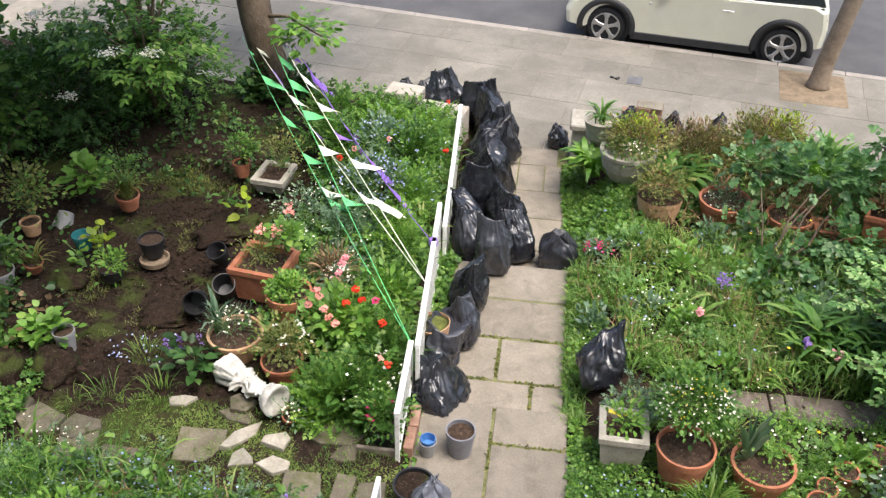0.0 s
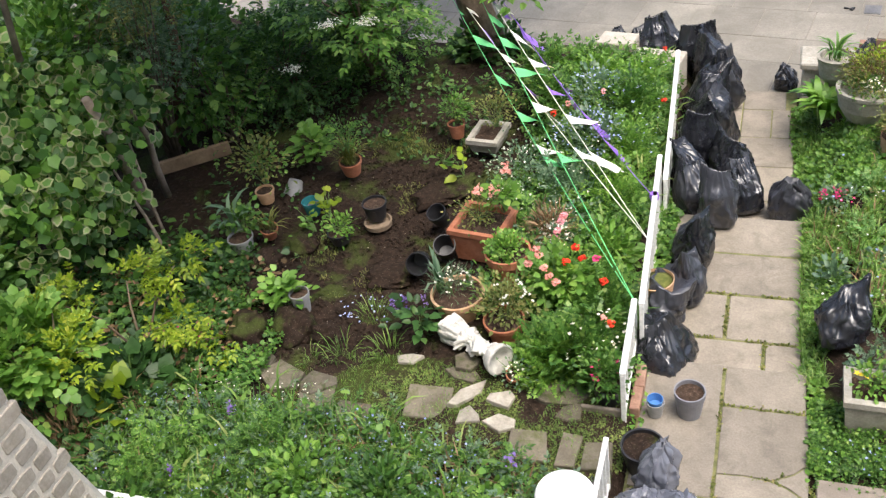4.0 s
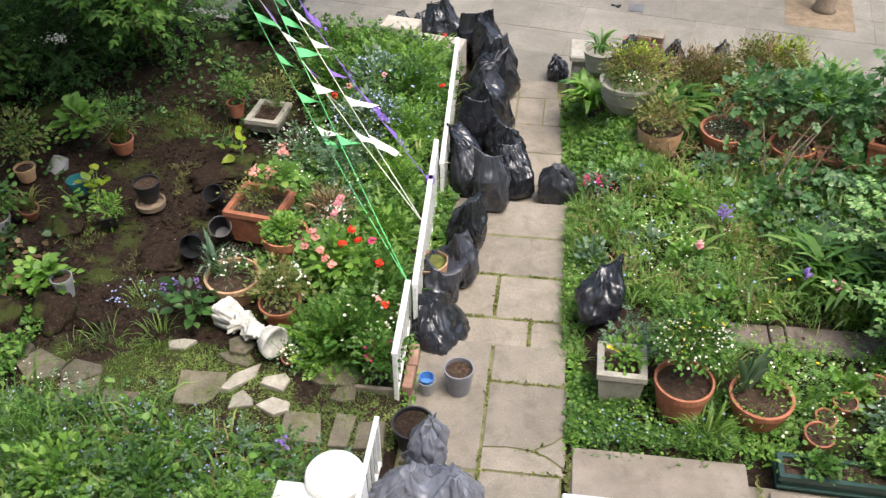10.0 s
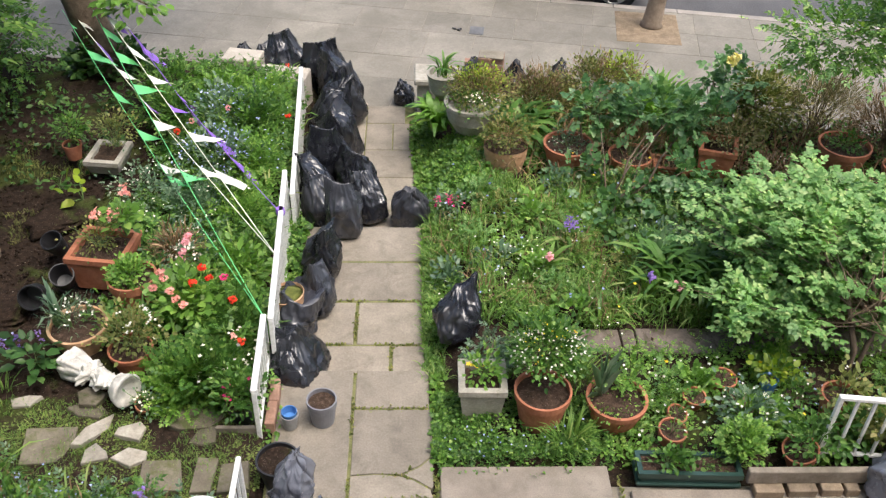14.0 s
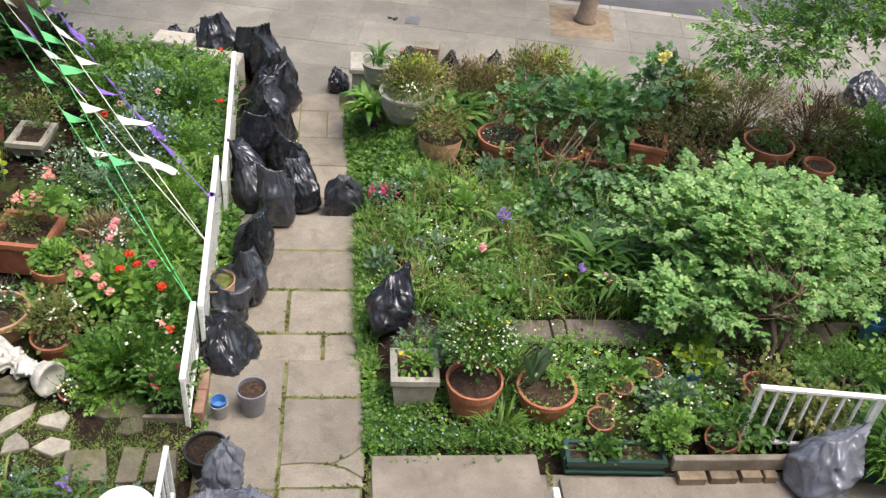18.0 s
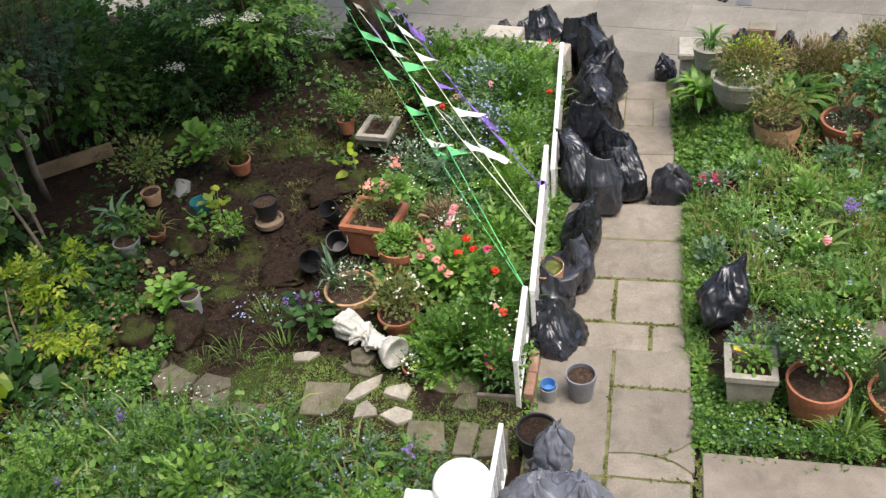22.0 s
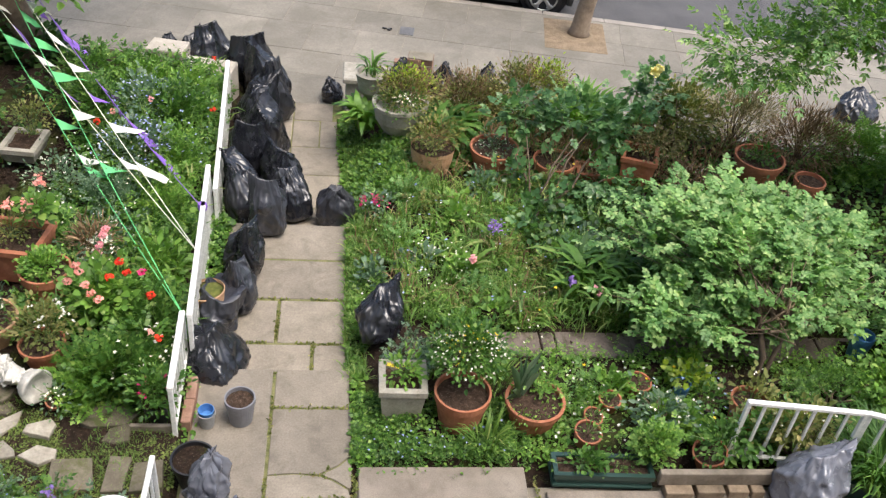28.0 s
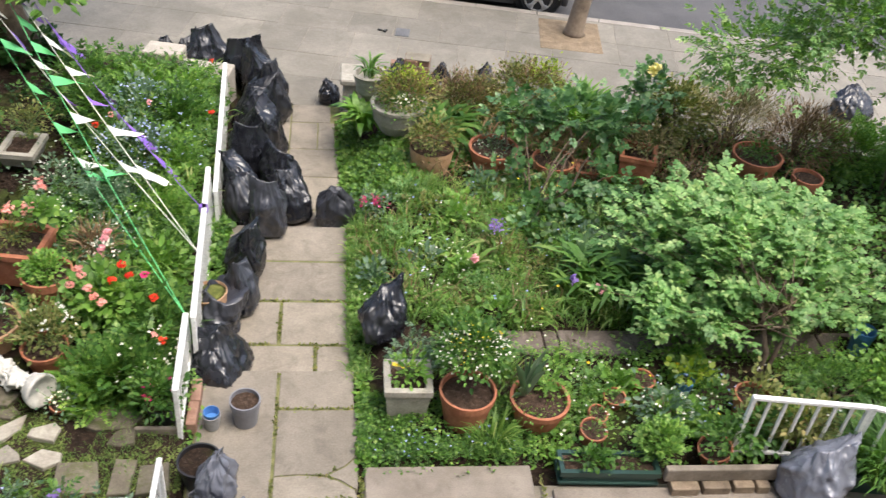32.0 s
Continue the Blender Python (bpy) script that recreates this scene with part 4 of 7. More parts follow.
def loft(outline, layers):
    """Copies of one outline at several depths: (y, shrink towards the middle, lift)."""
    cx, cz = np.mean([p[0] for p in outline]), 0.6
    v, n = [], len(outline)
    for y, s in layers:
        v += [(cx + (x - cx) * s, y, cz + (z - cz) * s if z > cz else z) for x, z in outline]
    f = [tuple(range(n)), tuple(range(len(v) - 1, len(v) - n - 1, -1))]
    for k in range(len(layers) - 1):
        f += [(k * n + (i + 1) % n, k * n + i, (k + 1) * n + i, (k + 1) * n + (i + 1) % n) for i in range(n)]
    return v, f


part("body", loft(side, [(.0, .955), (.03, .98), (.09, .995), (.2, 1.0), (1.5, 1.0), (1.6, .99), (1.68, .955)]), M_CAR, car, "cream white body")
glass = [(-.78, .90), (-.28, 1.33), (.2, 1.385), (1.2, 1.37), (1.5, 1.28), (1.70, .92)]
gv2 = [(x, .07 + (z - .9) * .38, z) for x, z in glass] + [(x, 1.61 - (z - .9) * .38, z) for x, z in glass]
gn = len(glass)
part("window_band", (gv2, [tuple(range(gn)), tuple(range(2 * gn - 1, gn - 1, -1))] + [(i + 1, i, gn + i, gn + i + 1) for i in range(gn - 1)]), M_GLASS, car, "dark tinted windows")
part("roof", merge(moved(block(1.75, 1.16, .05, .02), pose(.55, .84, 1.36))), M_CAR, car, "cream white roof")
part("belt_trim", moved(block(2.45, .02, .025, .006), pose(.46, .045, .895)), M_CHROME, car, "chrome strip under the windows")
for x in (0.32, ):
    part("pillar", moved(block(.06, .02, .44, .005), pose(x, .145, .91, -20)), M_CLAD, car)
part("sill", moved(block(1.75, .08, .12, .02), pose(0, .03, .17)), M_CLAD, car, "black plastic sill")
part("underbody", moved(block(3.2, 1.4, .14, .02), pose(0, .86, .15)), M_CLAD, car)
for x in (-1.233, 1.233):
    part("arch_trim", tube([(x + .385 * math.cos(a), .015, .30 + .385 * math.sin(a)) for a in np.linspace(-.2, math.pi + .2, 22)], .05, 8), M_CLAD, car, "black plastic wheel arch", smooth=True)
    part("wheel_well", moved(lathe([(.348, 0), (.348, .235)], 28), Matrix.Translation((x, .30, .30)) @ Euler((radians(90), 0, 0)).to_matrix().to_4x4()), M_CLAD, car)
    w = part("wheel", moved(lathe([(.20, .0), (.26, -.005), (.285, .02), (.292, .06), (.292, .13), (.28, .175), (.25, .185), (.20, .18)], 36), Matrix.Translation((x, .20, .292)) @ Euler((radians(90), 0, 0)).to_matrix().to_4x4()), M_TYRE, car, "black tyre", smooth=True)
    face = Matrix.Translation((x, .022, .292)) @ Euler((radians(90), 0, 0)).to_matrix().to_4x4()
    part("rim", moved(merge(*[tube([(.2 * math.cos(a), .2 * math.sin(a), 0) for a in np.linspace(0, 6.2832, 33)], .014, 6)], lathe([(.045, -.02), (.05, .012), (.03, .02)], 14)), face), M_ALLOY, w, "silver alloy rim")
    for i in range(5):
        part("spoke", moved(merge(moved(block(.16, .05, .02, .006), pose(.11, 0, -.005)), moved(block(.05, .085, .02, .006), pose(.175, 0, -.005))), face @ pose(0, 0, 0, 0, 0, 72 * i + 18)), M_ALLOY, w)
    part("brake_disc", moved(lathe([(.19, -.05), (.19, -.045)], 24), face), M_CLAD, w)
part("headlight", moved(lathe([(.115, -.04), (.12, 0), (.09, .035), (.03, .05)], 24, .8), Matrix.Translation((-1.60, .13, .70)) @ Euler((radians(62), radians(-40), 0)).to_matrix().to_4x4()), M_LAMP, car, "round glass headlight", smooth=True)
part("headlight_ring", moved(lathe([(.12, -.02), (.135, 0), (.12, .012)], 24, .8), Matrix.Translation((-1.60, .13, .70)) @ Euler((radians(62), radians(-40), 0)).to_matrix().to_4x4()), M_CHROME, car, smooth=True)
part("tail_light", moved(block(.10, .05, .22, .01), pose(1.70, .06, .56)), M_TAIL, car, "red tail light")
part("door_handle", moved(block(.16, .03, .028, .008), pose(.44, .01, .73)), M_CHROME, car, "chrome handle")
part("side_vent", moved(block(.16, .012, .045, .005), pose(-.72, .012, .70, 0, -8)), M_CLAD, car)
part("indicator", moved(block(.045, .02, .03, .006), pose(-.64, .006, .71)), M_CHROME, car)
mir = part("mirror", moved(lathe([(.03, -.09), (.075, -.05), (.085, .0), (.07, .05), (.03, .075)], 16, .75), Matrix.Translation((-.42, -.06, .96)) @ Euler((0, radians(90), 0)).to_matrix().to_4x4()), M_CHROME, car, "chrome door mirror", smooth=True)
part("mirror_arm", moved(block(.06, .10, .04, .008), pose(-.44, .02, .92)), M_CLAD, mir)
for x in (-.60, .72):
    part("door_seam", moved(block(.006, .006, .60, .001), pose(x, .004, .27)), M_CLAD, car)

M_STUB = two_scale("brown_brick", (0.16, 0.095, 0.068), (0.27, 0.165, 0.12), 0.9, 60, 8, 0.5, 0.005, piece=0.2)
stub = thing("brick_stub", pose(0.80, 4.84, -0.46, 0, 0, -10), "short red-brown brick stub between bin bags", "brick stub")
for k in range(8):
    for m in range(2):
        part("brick", block(.155 if (k % 2 and m == 0) else .135, .20, .070, .006), M_STUB, stub, m=pose(-.07 + .145 * m, rng.normal() * .004, .08 * k))
    part("mortar_bed", block(.28, .19, .012, .002), M_MORTAR, stub, m=pose(0, 0, .08 * k + .069))

# ---- pots ----
def pot_shape(r, h, rim=0.018, foot=0.72, lip=0.22, deep=0.82):
    """Outside, rolled rim and inside of a tapered pot, as one turned profile."""
    return [(r * foot * .9, 0), (r * foot, .004), (r * (foot + (1 - foot) * .75), h * (1 - lip)), (r * (foot + (1 - foot) * .75) + rim * .5, h * (1 - lip) + .004), (r, h * .97), (r, h), (r - rim, h), (r - rim * 1.2, h * deep), (r * .6, h * (deep - .02))]


def pot(x, y, z, r, h, mat, label, rim=0.016, foot=0.72, tilt=(0, 0), name="plant_pot", fill=M_POTSOIL, group="", lip=0.22, level=0.84):
    ob = thing(name, pose(x, y, z, tilt[0], tilt[1], 0), label, "plant pot", group)
    part("pot", lathe(pot_shape(r, h, rim, foot, lip, 0.82), 32) if fill else lathe([(r * foot * .9, 0), (r * foot, .004), (r * .97, h * .8), (r, h * .82), (r, h), (r - rim, h), (r - rim * 1.2, h * .8), (r * foot - rim, .02), (.01, .018)], 32), mat, ob, smooth=False)
    if fill:
        n = 32
        v = [(0, 0, h * level + .012)] + [(q * (r - rim * 1.08) * math.cos(6.2832 * i / n), q * (r - rim * 1.08) * math.sin(6.2832 * i / n), h * level + abs(rng.normal()) * (.007 if q < .9 else .002)) for q in (.5, 1.0) for i in range(n)]
        f = [(0, 1 + i, 1 + (i + 1) % n) for i in range(n)] + [(1 + i, 1 + n + i, 1 + n + (i + 1) % n, 1 + (i + 1) % n) for i in range(n)]
        part("soil", (v, f), fill, ob, smooth=True)
    return ob


def square_pot(x, y, z, w, d, h, rz, mat, label, wall=0.035, taper=0.82, category="planter", name="square_planter"):
    ob = thing(name, pose(x, y, z, 0, 0, rz), label, category)
    rings = [(taper, 0, 0), (1, 0, h - .05), (1.0, .012, h - .045), (1.0, .012, h), (1.0, -wall, h), (.97, -wall, h * .8)]
    v, f = [], []
    for s, o, zz in rings:
        a, b = w / 2 * s + o, d / 2 * s + o
        v += [(a, b, zz), (-a, b, zz), (-a, -b, zz), (a, -b, zz)]
    for k in range(len(rings) - 1):
        f += [(k * 4 + i, k * 4 + (i + 1) % 4, k * 4 + 4 + (i + 1) % 4, k * 4 + 4 + i) for i in range(4)]
    part("planter_body", (v, f + [(3, 2, 1, 0)]), mat, ob)
    q = 8
    sv = [((i / q - .5) * (w - wall * 1.9), (j / q - .5) * (d - wall * 1.9), h * .84 + rng.normal() * .008) for j in range(q + 1) for i in range(q + 1)]
    part("soil", (sv, [(j * 9 + i, j * 9 + i + 1, j * 9 + i + 10, j * 9 + i + 9) for j in range(q) for i in range(q)]), M_POTSOIL, ob, smooth=True)
    return ob


def stems(ob, pts, r=0.004, mat=None, name="stalkwork"):
    ob = part(name, merge(*[tube(p, [r, r * .8, r * .5][:len(p)], 4) for p in pts]), mat or M_STEM, ob)
    ob["kind"] = "stuff"


def leaf_mound(ob, c, r, count, per, size, mats, shape=LEAF, spread=.05, name="foliage", inner=.35, low=-.1, stem=True, lift=.9):
    p, d = clumps(c, r, count, per, spread, inner, low)
    scatter(name, shape, p, d, lit_side(d, lift), rng.uniform(size * .65, size * 1.3, len(p)), mats if isinstance(mats, list) else [mats], ob)
    if stem:
        tips = p[rng.choice(len(p), min(len(p), 14), False)]
        foot = np.array([c[0], c[1], max(0.0, c[2] - r[2])])
        stems(ob, [[foot + (q - foot) * [.1, .1, 0], foot + (q - foot) * [.5, .5, .65], q] for q in tips])


FLOWER_MESH = {}


def blossoms(ob, pts, size, mat, shape=STAR, name="flower"):
    """Flowers on a plant: a part each while they can be counted, one mesh when they cannot."""
    pts = np.asarray(pts, float)
    if len(pts) <= 48:
        key = (mat.name, id(shape))
        if key not in FLOWER_MESH:
            FLOWER_MESH[key] = mesh_of(name, shape[0], shape[1])
        for q in pts:
            part(name, FLOWER_MESH[key], mat, ob, m=pose(*q, rng.normal() * 22 + 14, rng.normal() * 22, rng.random() * 360) @ Matrix.Scale(size * rng.uniform(.75, 1.25), 4))
        return
    n = unit(rng.normal(size=(len(pts), 3)) * .45 + [0, -.25, 1])
    d = np.cross(n, rand_dirs(len(pts)))
    scatter(name, shape, pts, d, n, rng.uniform(size * .75, size * 1.25, len(pts)), [mat], ob)


def heads(c, r, k, per, spread):
    """Rounded flower heads: k heads over a mound, each of many petals."""
    a = rand_dirs(k, .5)
    a[:, 2] = np.abs(a[:, 2])
    mid = np.array(c) + a * np.array(r)
    return (mid[:, None] + rng.normal(size=(k, per, 3)) * spread).reshape(-1, 3)


def strap_plant(ob, n, length, mat, c=(0, 0, 0), spread=.05, name="foliage", shape=STRAP, width=1.0, up=1.0):
    a = rng.random(n) * 6.2832
    rad = np.sqrt(rng.random(n)) * spread
    p = np.array(c) + np.stack([np.cos(a) * rad, np.sin(a) * rad, 0 * a], 1)
    b = a + rng.normal(size=n) * .5
    lift = rng.uniform(.15, 1.1, n) * up
    d = np.stack([np.cos(b), np.sin(b), lift], 1)
    nn = np.stack([-np.cos(b) * lift, -np.sin(b) * lift, 0 * b + 1], 1)
    scatter(name, shape, p, d, nn, rng.uniform(.6, 1.15, n) * length, [mat], ob, width=width)


GL = 0.05    # the higher earth of the shady side

# open side: pots by the path and the forecourt
o = square_pot(0.37, -0.35, 0, 0.31, 0.30, 0.32, -1, M_GREYSTONE, "square cast stone planter with yellow pansies")
leaf_mound(o, (0, .03, .34), (.09, .08, .09), 14, 10, .045, G_FRESH)
blossoms(o, [(-.08, -.0, .42), (-.05, -.02, .42), (-.1, .02, .41), (.0, -.01, .42)], .04, F_YELLOW)
o = pot(0.78, -0.46, 0, 0.20, 0.30, M_TERRA, "terracotta pot with a white-flowering shrub")
leaf_mound(o, (0.03, .16, .52), (.25, .2, .18), 60, 22, .04, G_MID, spread=.045)
blossoms(o, heads((.03, .13, .48), (.27, .22, .21), 170, 1, .012), .022, F_WHITE)
blossoms(o, heads((.03, .16, .53), (.25, .2, .19), 40, 1, .012), .014, F_YELLOW, BEAD, "flower_centre")
o = pot(1.30, -0.46, 0, 0.215, 0.22, M_TERRA, "wide terracotta pot with an iris and weeds", rim=.022)
strap_plant(o, 12, .40, G_BLUE, (-.10, .05, .2), .03, "iris_foliage", LEAF, .13, up=6.0)
leaf_mound(o, (.10, .14, .26), (.09, .06, .10), 12, 9, .045, G_FRESH, ROSELEAF)
leaf_mound(o, (0, 0, .2), (.2, .2, .03), 30, 10, .022, G_FRESH, spread=.03, name="creeping_weed", inner=.85, stem=False)
POTS = "small terracotta pots"
for x, y, r, h, t in ((1.645, -0.66, .10, .14, (8, 4)), (1.72, -0.47, .075, .10, (14, 10)), (1.885, -0.34, .085, .12, (6, 0)), (2.14, -0.16, .10, .11, (3, 3))):
    o = pot(x, y, 0.0, r, h, M_TERRA, "small terracotta pot with seedlings", .012, tilt=t, group=POTS)
    leaf_mound(o, (0, 0, h), (r * .6, r * .6, .05), 6, 5, .03, G_FRESH)
o = pot(2.46, -0.22, 0, .065, .15, M_BLUE, "small blue plastic pot among the herbs", .008)
leaf_mound(o, (.05, .02, .17), (.1, .08, .08), 10, 9, .05, G_LIME, BROAD)
o = pot(2.62, -0.36, 0, .10, .10, M_BLACKPOT, "round black plastic pot of trailing leaves", .008)
leaf_mound(o, (0, 0, .12), (.12, .12, .07), 14, 10, .04, G_MID)
o = pot(2.50, -0.86, 0, .12, .18, M_TERRA, "terracotta pot with a leafy pelargonium", .012, tilt=(6, -14))
leaf_mound(o, (.10, .02, .24), (.18, .14, .13), 20, 12, .045, G_MID, LEAF)
o = pot(2.86, -0.48, 0, .14, .26, M_TERRA, "tall terracotta pot hidden among shrubs", .014)
leaf_mound(o, (0, 0, .3), (.15, .15, .1), 18, 10, .05, G_OLIVE)

o = square_pot(1.70, -0.95, 0, 0.66, 0.17, 0.12, -2, M_GREENTR, "long dark green plastic trough with strawberry plants", .018, .92, "trough", "plant_trough")
part("tray", block(.69, .20, .025, .008), M_GREENTR, o)
leaf_mound(o, (-.14, .0, .15), (.18, .06, .05), 26, 8, .036, G_MID, BROAD, .03)
leaf_mound(o, (.14, .02, .13), (.18, .06, .03), 14, 7, .035, G_MID, SPRIG, .03, "small_weeds", stem=False)
o = thing("herb", pose(2.06, -0.86, 0), "bushy bright green herb with lobed leaves behind the trough", "herb")
leaf_mound(o, (.0, .0, .20), (.13, .09, .15), 38, 12, .045, G_FRESH, ROSELEAF, .04)
for k, (x0, x1) in enumerate(((2.10, 2.30), (2.32, 2.52), (2.54, 2.69), (2.70, 2.80))):
    o = tagged(part("brick", moved(block(x1 - x0 - .01, .105, .068, .005), pose((x0 + x1) / 2, -1.09 + rng.normal() * .004, 0.0)), M_YBRICK, None), "yellow stock brick propping a timber edging", "brick", "bricks under the plank")
o = tagged(part("edging_plank", moved(block(.80, .05, .11, .006), pose(2.46, -1.055, .072)), M_WOOD, None), "weathered grey timber plank edging a bed", "plank")
o = square_pot(3.62, -1.06, 0, 0.62, 0.22, 0.17, -7, M_GREENTR, "dark green trough overflowing with grassy leaves", .018, .92, "trough", "plant_trough")
strap_plant(o, 700, .32, G_MID, (0, 0, .15), .24, "grassy_foliage", BLADE, .55)
o = square_pot(4.35, -1.22, 0, 0.62, 0.22, 0.15, -12, M_GREENTR, "dark green trough overflowing with grassy leaves", .018, .92, "trough", "plant_trough")
strap_plant(o, 600, .34, G_MID, (0, 0, .14), .24, "grassy_foliage", BLADE, .55)
o = pot(4.05, 0.22, 0.02, .09, .24, M_BLUE, "blue plastic bucket wound with wire", .008, fill=None)
o = pot(4.45, 0.14, 0.0, .17, .22, M_GREYSTONE, "round cast stone planter with weeds", .022, .6)
leaf_mound(o, (0, 0, .22), (.14, .14, .07), 16, 10, .05, G_FRESH)
o = pot(5.02, 1.25, 0.0, .20, .26, M_TERRA, "wide terracotta pot under the shrubs", .018)
o = pot(5.45, 1.15, 0.0, .18, .24, M_TERRA, "wide terracotta pot under the shrubs", .018)

# by the door path
o = pot(-0.73, -0.47, 0, .105, .22, M_GREYPOT, "grey plastic flowerpot of dry compost", .010, .74)
o = pot(-0.95, -0.52, 0, .062, .13, M_PALEPOT, "stacked grey and blue plastic pots", .006, .75, fill=None)
part("inner_pot", moved(lathe(pot_shape(.054, .07, .005, .8, .2, .12), 24), pose(0, 0, .085)), M_BLUE, o, "blue plastic pot")
o = pot(-0.97, -0.98, 0, .14, .22, M_BLACKPOT, "large black plastic pot half filled with earth", .012, fill=M_SOIL)

# far beds beside the pavement
o = pot(0.80, 2.86, -0.06, .215, .27, M_TERRAPALE, "bulbous terracotta pot of woody stems", .0, .8, (0, 0), lip=.5)
leaf_mound(o, (0, .02, .36), (.26, .22, .16), 40, 14, .035, [G_OLIVE], spread=.05)
leaf_mound(o, (0, .02, .32), (.16, .12, .16), 25, 10, .06, [G_DRY], BLADE, .05, "dry_growth")
o = pot(1.42, 2.90, -0.06, .25, .26, M_TERRA, "wide terracotta pot with a standard rose", .024)
leaf_mound(o, (0, 0, .25), (.2, .2, .06), 24, 10, .03, G_BLUE)
blossoms(o, heads((0, 0, .24), (.2, .2, .05), 30, 1, .01), .02, F_WHITE)
o = pot(2.02, 2.80, -0.06, .22, .2, M_TERRA, "terracotta pot of dry woody growth", .02)
leaf_mound(o, (0, 0, .3), (.3, .22, .2), 40, 16, .06, [G_DRY], BLADE, .06, "dry_growth")
urn = thing("stone_urn", pose(0.50, 3.46, -0.08), "large cast stone bowl planter of heath plants", "urn")
part("bowl", lathe([(.16, 0), (.17, .03), (.13, .07), (.19, .13), (.25, .24), (.275, .37), (.29, .39), (.29, .42), (.25, .42), (.24, .36), (.12, .34)], 32, .95), M_GREYSTONE, urn)
leaf_mound(urn, (.08, .04, .46), (.36, .3, .2), 60, 22, .035, [G_OLIVE], spread=.05)
leaf_mound(urn, (.08, .04, .48), (.34, .28, .2), 40, 20, .06, [G_DRY], BLADE, .05, "dry_growth", stem=False)
leaf_mound(urn, (.08, .12, .60), (.28, .2, .1), 26, 16, .032, [G_LIME], spread=.045, name="new_growth", stem=False)
leaf_mound(urn, (.02, -.12, .44), (.28, .16, .1), 40, 14, .03, G_MID, name="lower_foliage", stem=False)
blossoms(urn, heads((.06, -.12, .5), (.16, .08, .05), 45, 1, .01), .028, F_WHITE)
urn2 = thing("stone_urn", pose(0.22, 3.96, -0.10), "tall cast stone urn of green strap leaves", "urn")
part("bowl", lathe([(.12, 0), (.12, .05), (.06, .10), (.06, .2), (.14, .3), (.17, .46), (.185, .5), (.15, .5), (.14, .44)], 28), M_GREYSTONE, urn2)
strap_plant(urn2, 26, .24, G_MID, (0, 0, .46), .07, width=.8, up=1.2)
o = square_pot(2.86, 2.78, -0.08, .34, .34, .36, -18, M_TERRA, "square terracotta planter among heathers", .03)
leaf_mound(o, (.1, .05, .42), (.26, .24, .2), 40, 16, .035, [G_HEATH], spread=.05)
o = square_pot(2.40, 2.66, -0.08, .34, .24, .22, -8, M_TERRA, "square terracotta trough by the rose bush", .03)
o = pot(4.18, 2.92, -0.1, .26, .30, M_TERRA, "round terracotta pot with pale weeds", .022)
leaf_mound(o, (.02, 0, .3), (.16, .14, .07), 24, 10, .04, G_MID)
o = pot(4.62, 2.62, -0.1, .16, .24, M_TERRA, "small terracotta pot under the brown heather", .018)

# shady side: pots round the bare earth
o = square_pot(-2.56, 1.04, GL, .44, .42, .32, -8, M_TERRA, "large square terracotta planter with a pelargonium", .03, .85)
leaf_mound(o, (-.05, .03, .35), (.17, .15, .08), 26, 12, .03, G_OLIVE)
leaf_mound(o, (.18, .06, .52), (.08, .1, .14), 12, 6, .07, G_FRESH, BROAD, name="pelargonium_foliage")
blossoms(o, np.concatenate([rng.normal(size=(22, 3)) * .022 + q for q in ((.18, .18, .72), (.13, .02, .62), (-.02, .02, .6))]), .035, F_CORAL)
o = pot(-2.25, 0.66, GL, .19, .32, M_TERRA, "terracotta pot of bright green herbs", .018, .74)
leaf_mound(o, (0, 0, .33), (.13, .13, .09), 40, 16, .035, G_FRESH, spread=.03)
o = pot(-2.55, 0.22, GL, .215, .22, M_TERRAPALE, "wide pale terracotta bowl of small white flowers", .02, .7)
leaf_mound(o, (-.05, .02, .27), (.14, .13, .10), 24, 11, .05, G_BLUE, BLADE)
strap_plant(o, 14, .32, G_BLUE, (-.14, .03, .2), .04, "grey_foliage", BLADE, up=1.6)
blossoms(o, heads((-.03, .02, .3), (.15, .13, .13), 45, 1, .01), .024, F_WHITE)
o = pot(-2.13, 0.02, GL, .16, .18, M_TERRA, "terracotta pot with a small-leaved shrub", .014)
leaf_mound(o, (.02, .04, .26), (.18, .15, .12), 36, 16, .036, G_OLIVE, spread=.06)
blossoms(o, heads((.06, .04, .32), (.2, .16, .15), 14, 3, .012), .024, F_WHITE)
o = square_pot(-2.97, 2.68, GL, .31, .38, .15, -6, M_GREYSTONE, "square cast stone trough of small shrubs", .04)
leaf_mound(o, (.08, .05, .34), (.18, .16, .16), 36, 14, .03, G_OLIVE)
o = pot(-3.34, 2.80, GL, .09, .16, M_TERRA, "small terracotta pot with a young shrub", .01)
leaf_mound(o, (0, .03, .3), (.14, .12, .16), 26, 12, .04, G_MID)
o = pot(-3.66, 1.30, GL + .055, .115, .17, M_BLACKPOT, "black plastic pot standing on a terracotta dish", .01)
dish = tagged(part("pot_dish", moved(lathe([(.10, 0), (.125, .004), (.13, .05), (.115, .055), (.10, .02)], 28), pose(-3.64, 1.26, GL)), two_scale("dusty_clay", (0.17, 0.125, 0.085), (0.28, 0.21, 0.145), 0.9, 40, 9, 0.3, 0.004), None), "upturned pale terracotta dish on the earth", "dish")
o = pot(-4.34, 1.36, GL, .09, .15, M_TEAL, "teal glazed pot holding a smaller pot", .01, fill=None)
part("inner_pot", moved(lathe(pot_shape(.055, .08, .006, .8, .2, .12), 24), pose(.02, 0, .03)), M_GREYPOT, o, "grey plastic pot")
o = pot(-3.90, 0.98, GL, .11, .12, M_BLACKPOT, "black plastic bowl of green seedlings", .01)
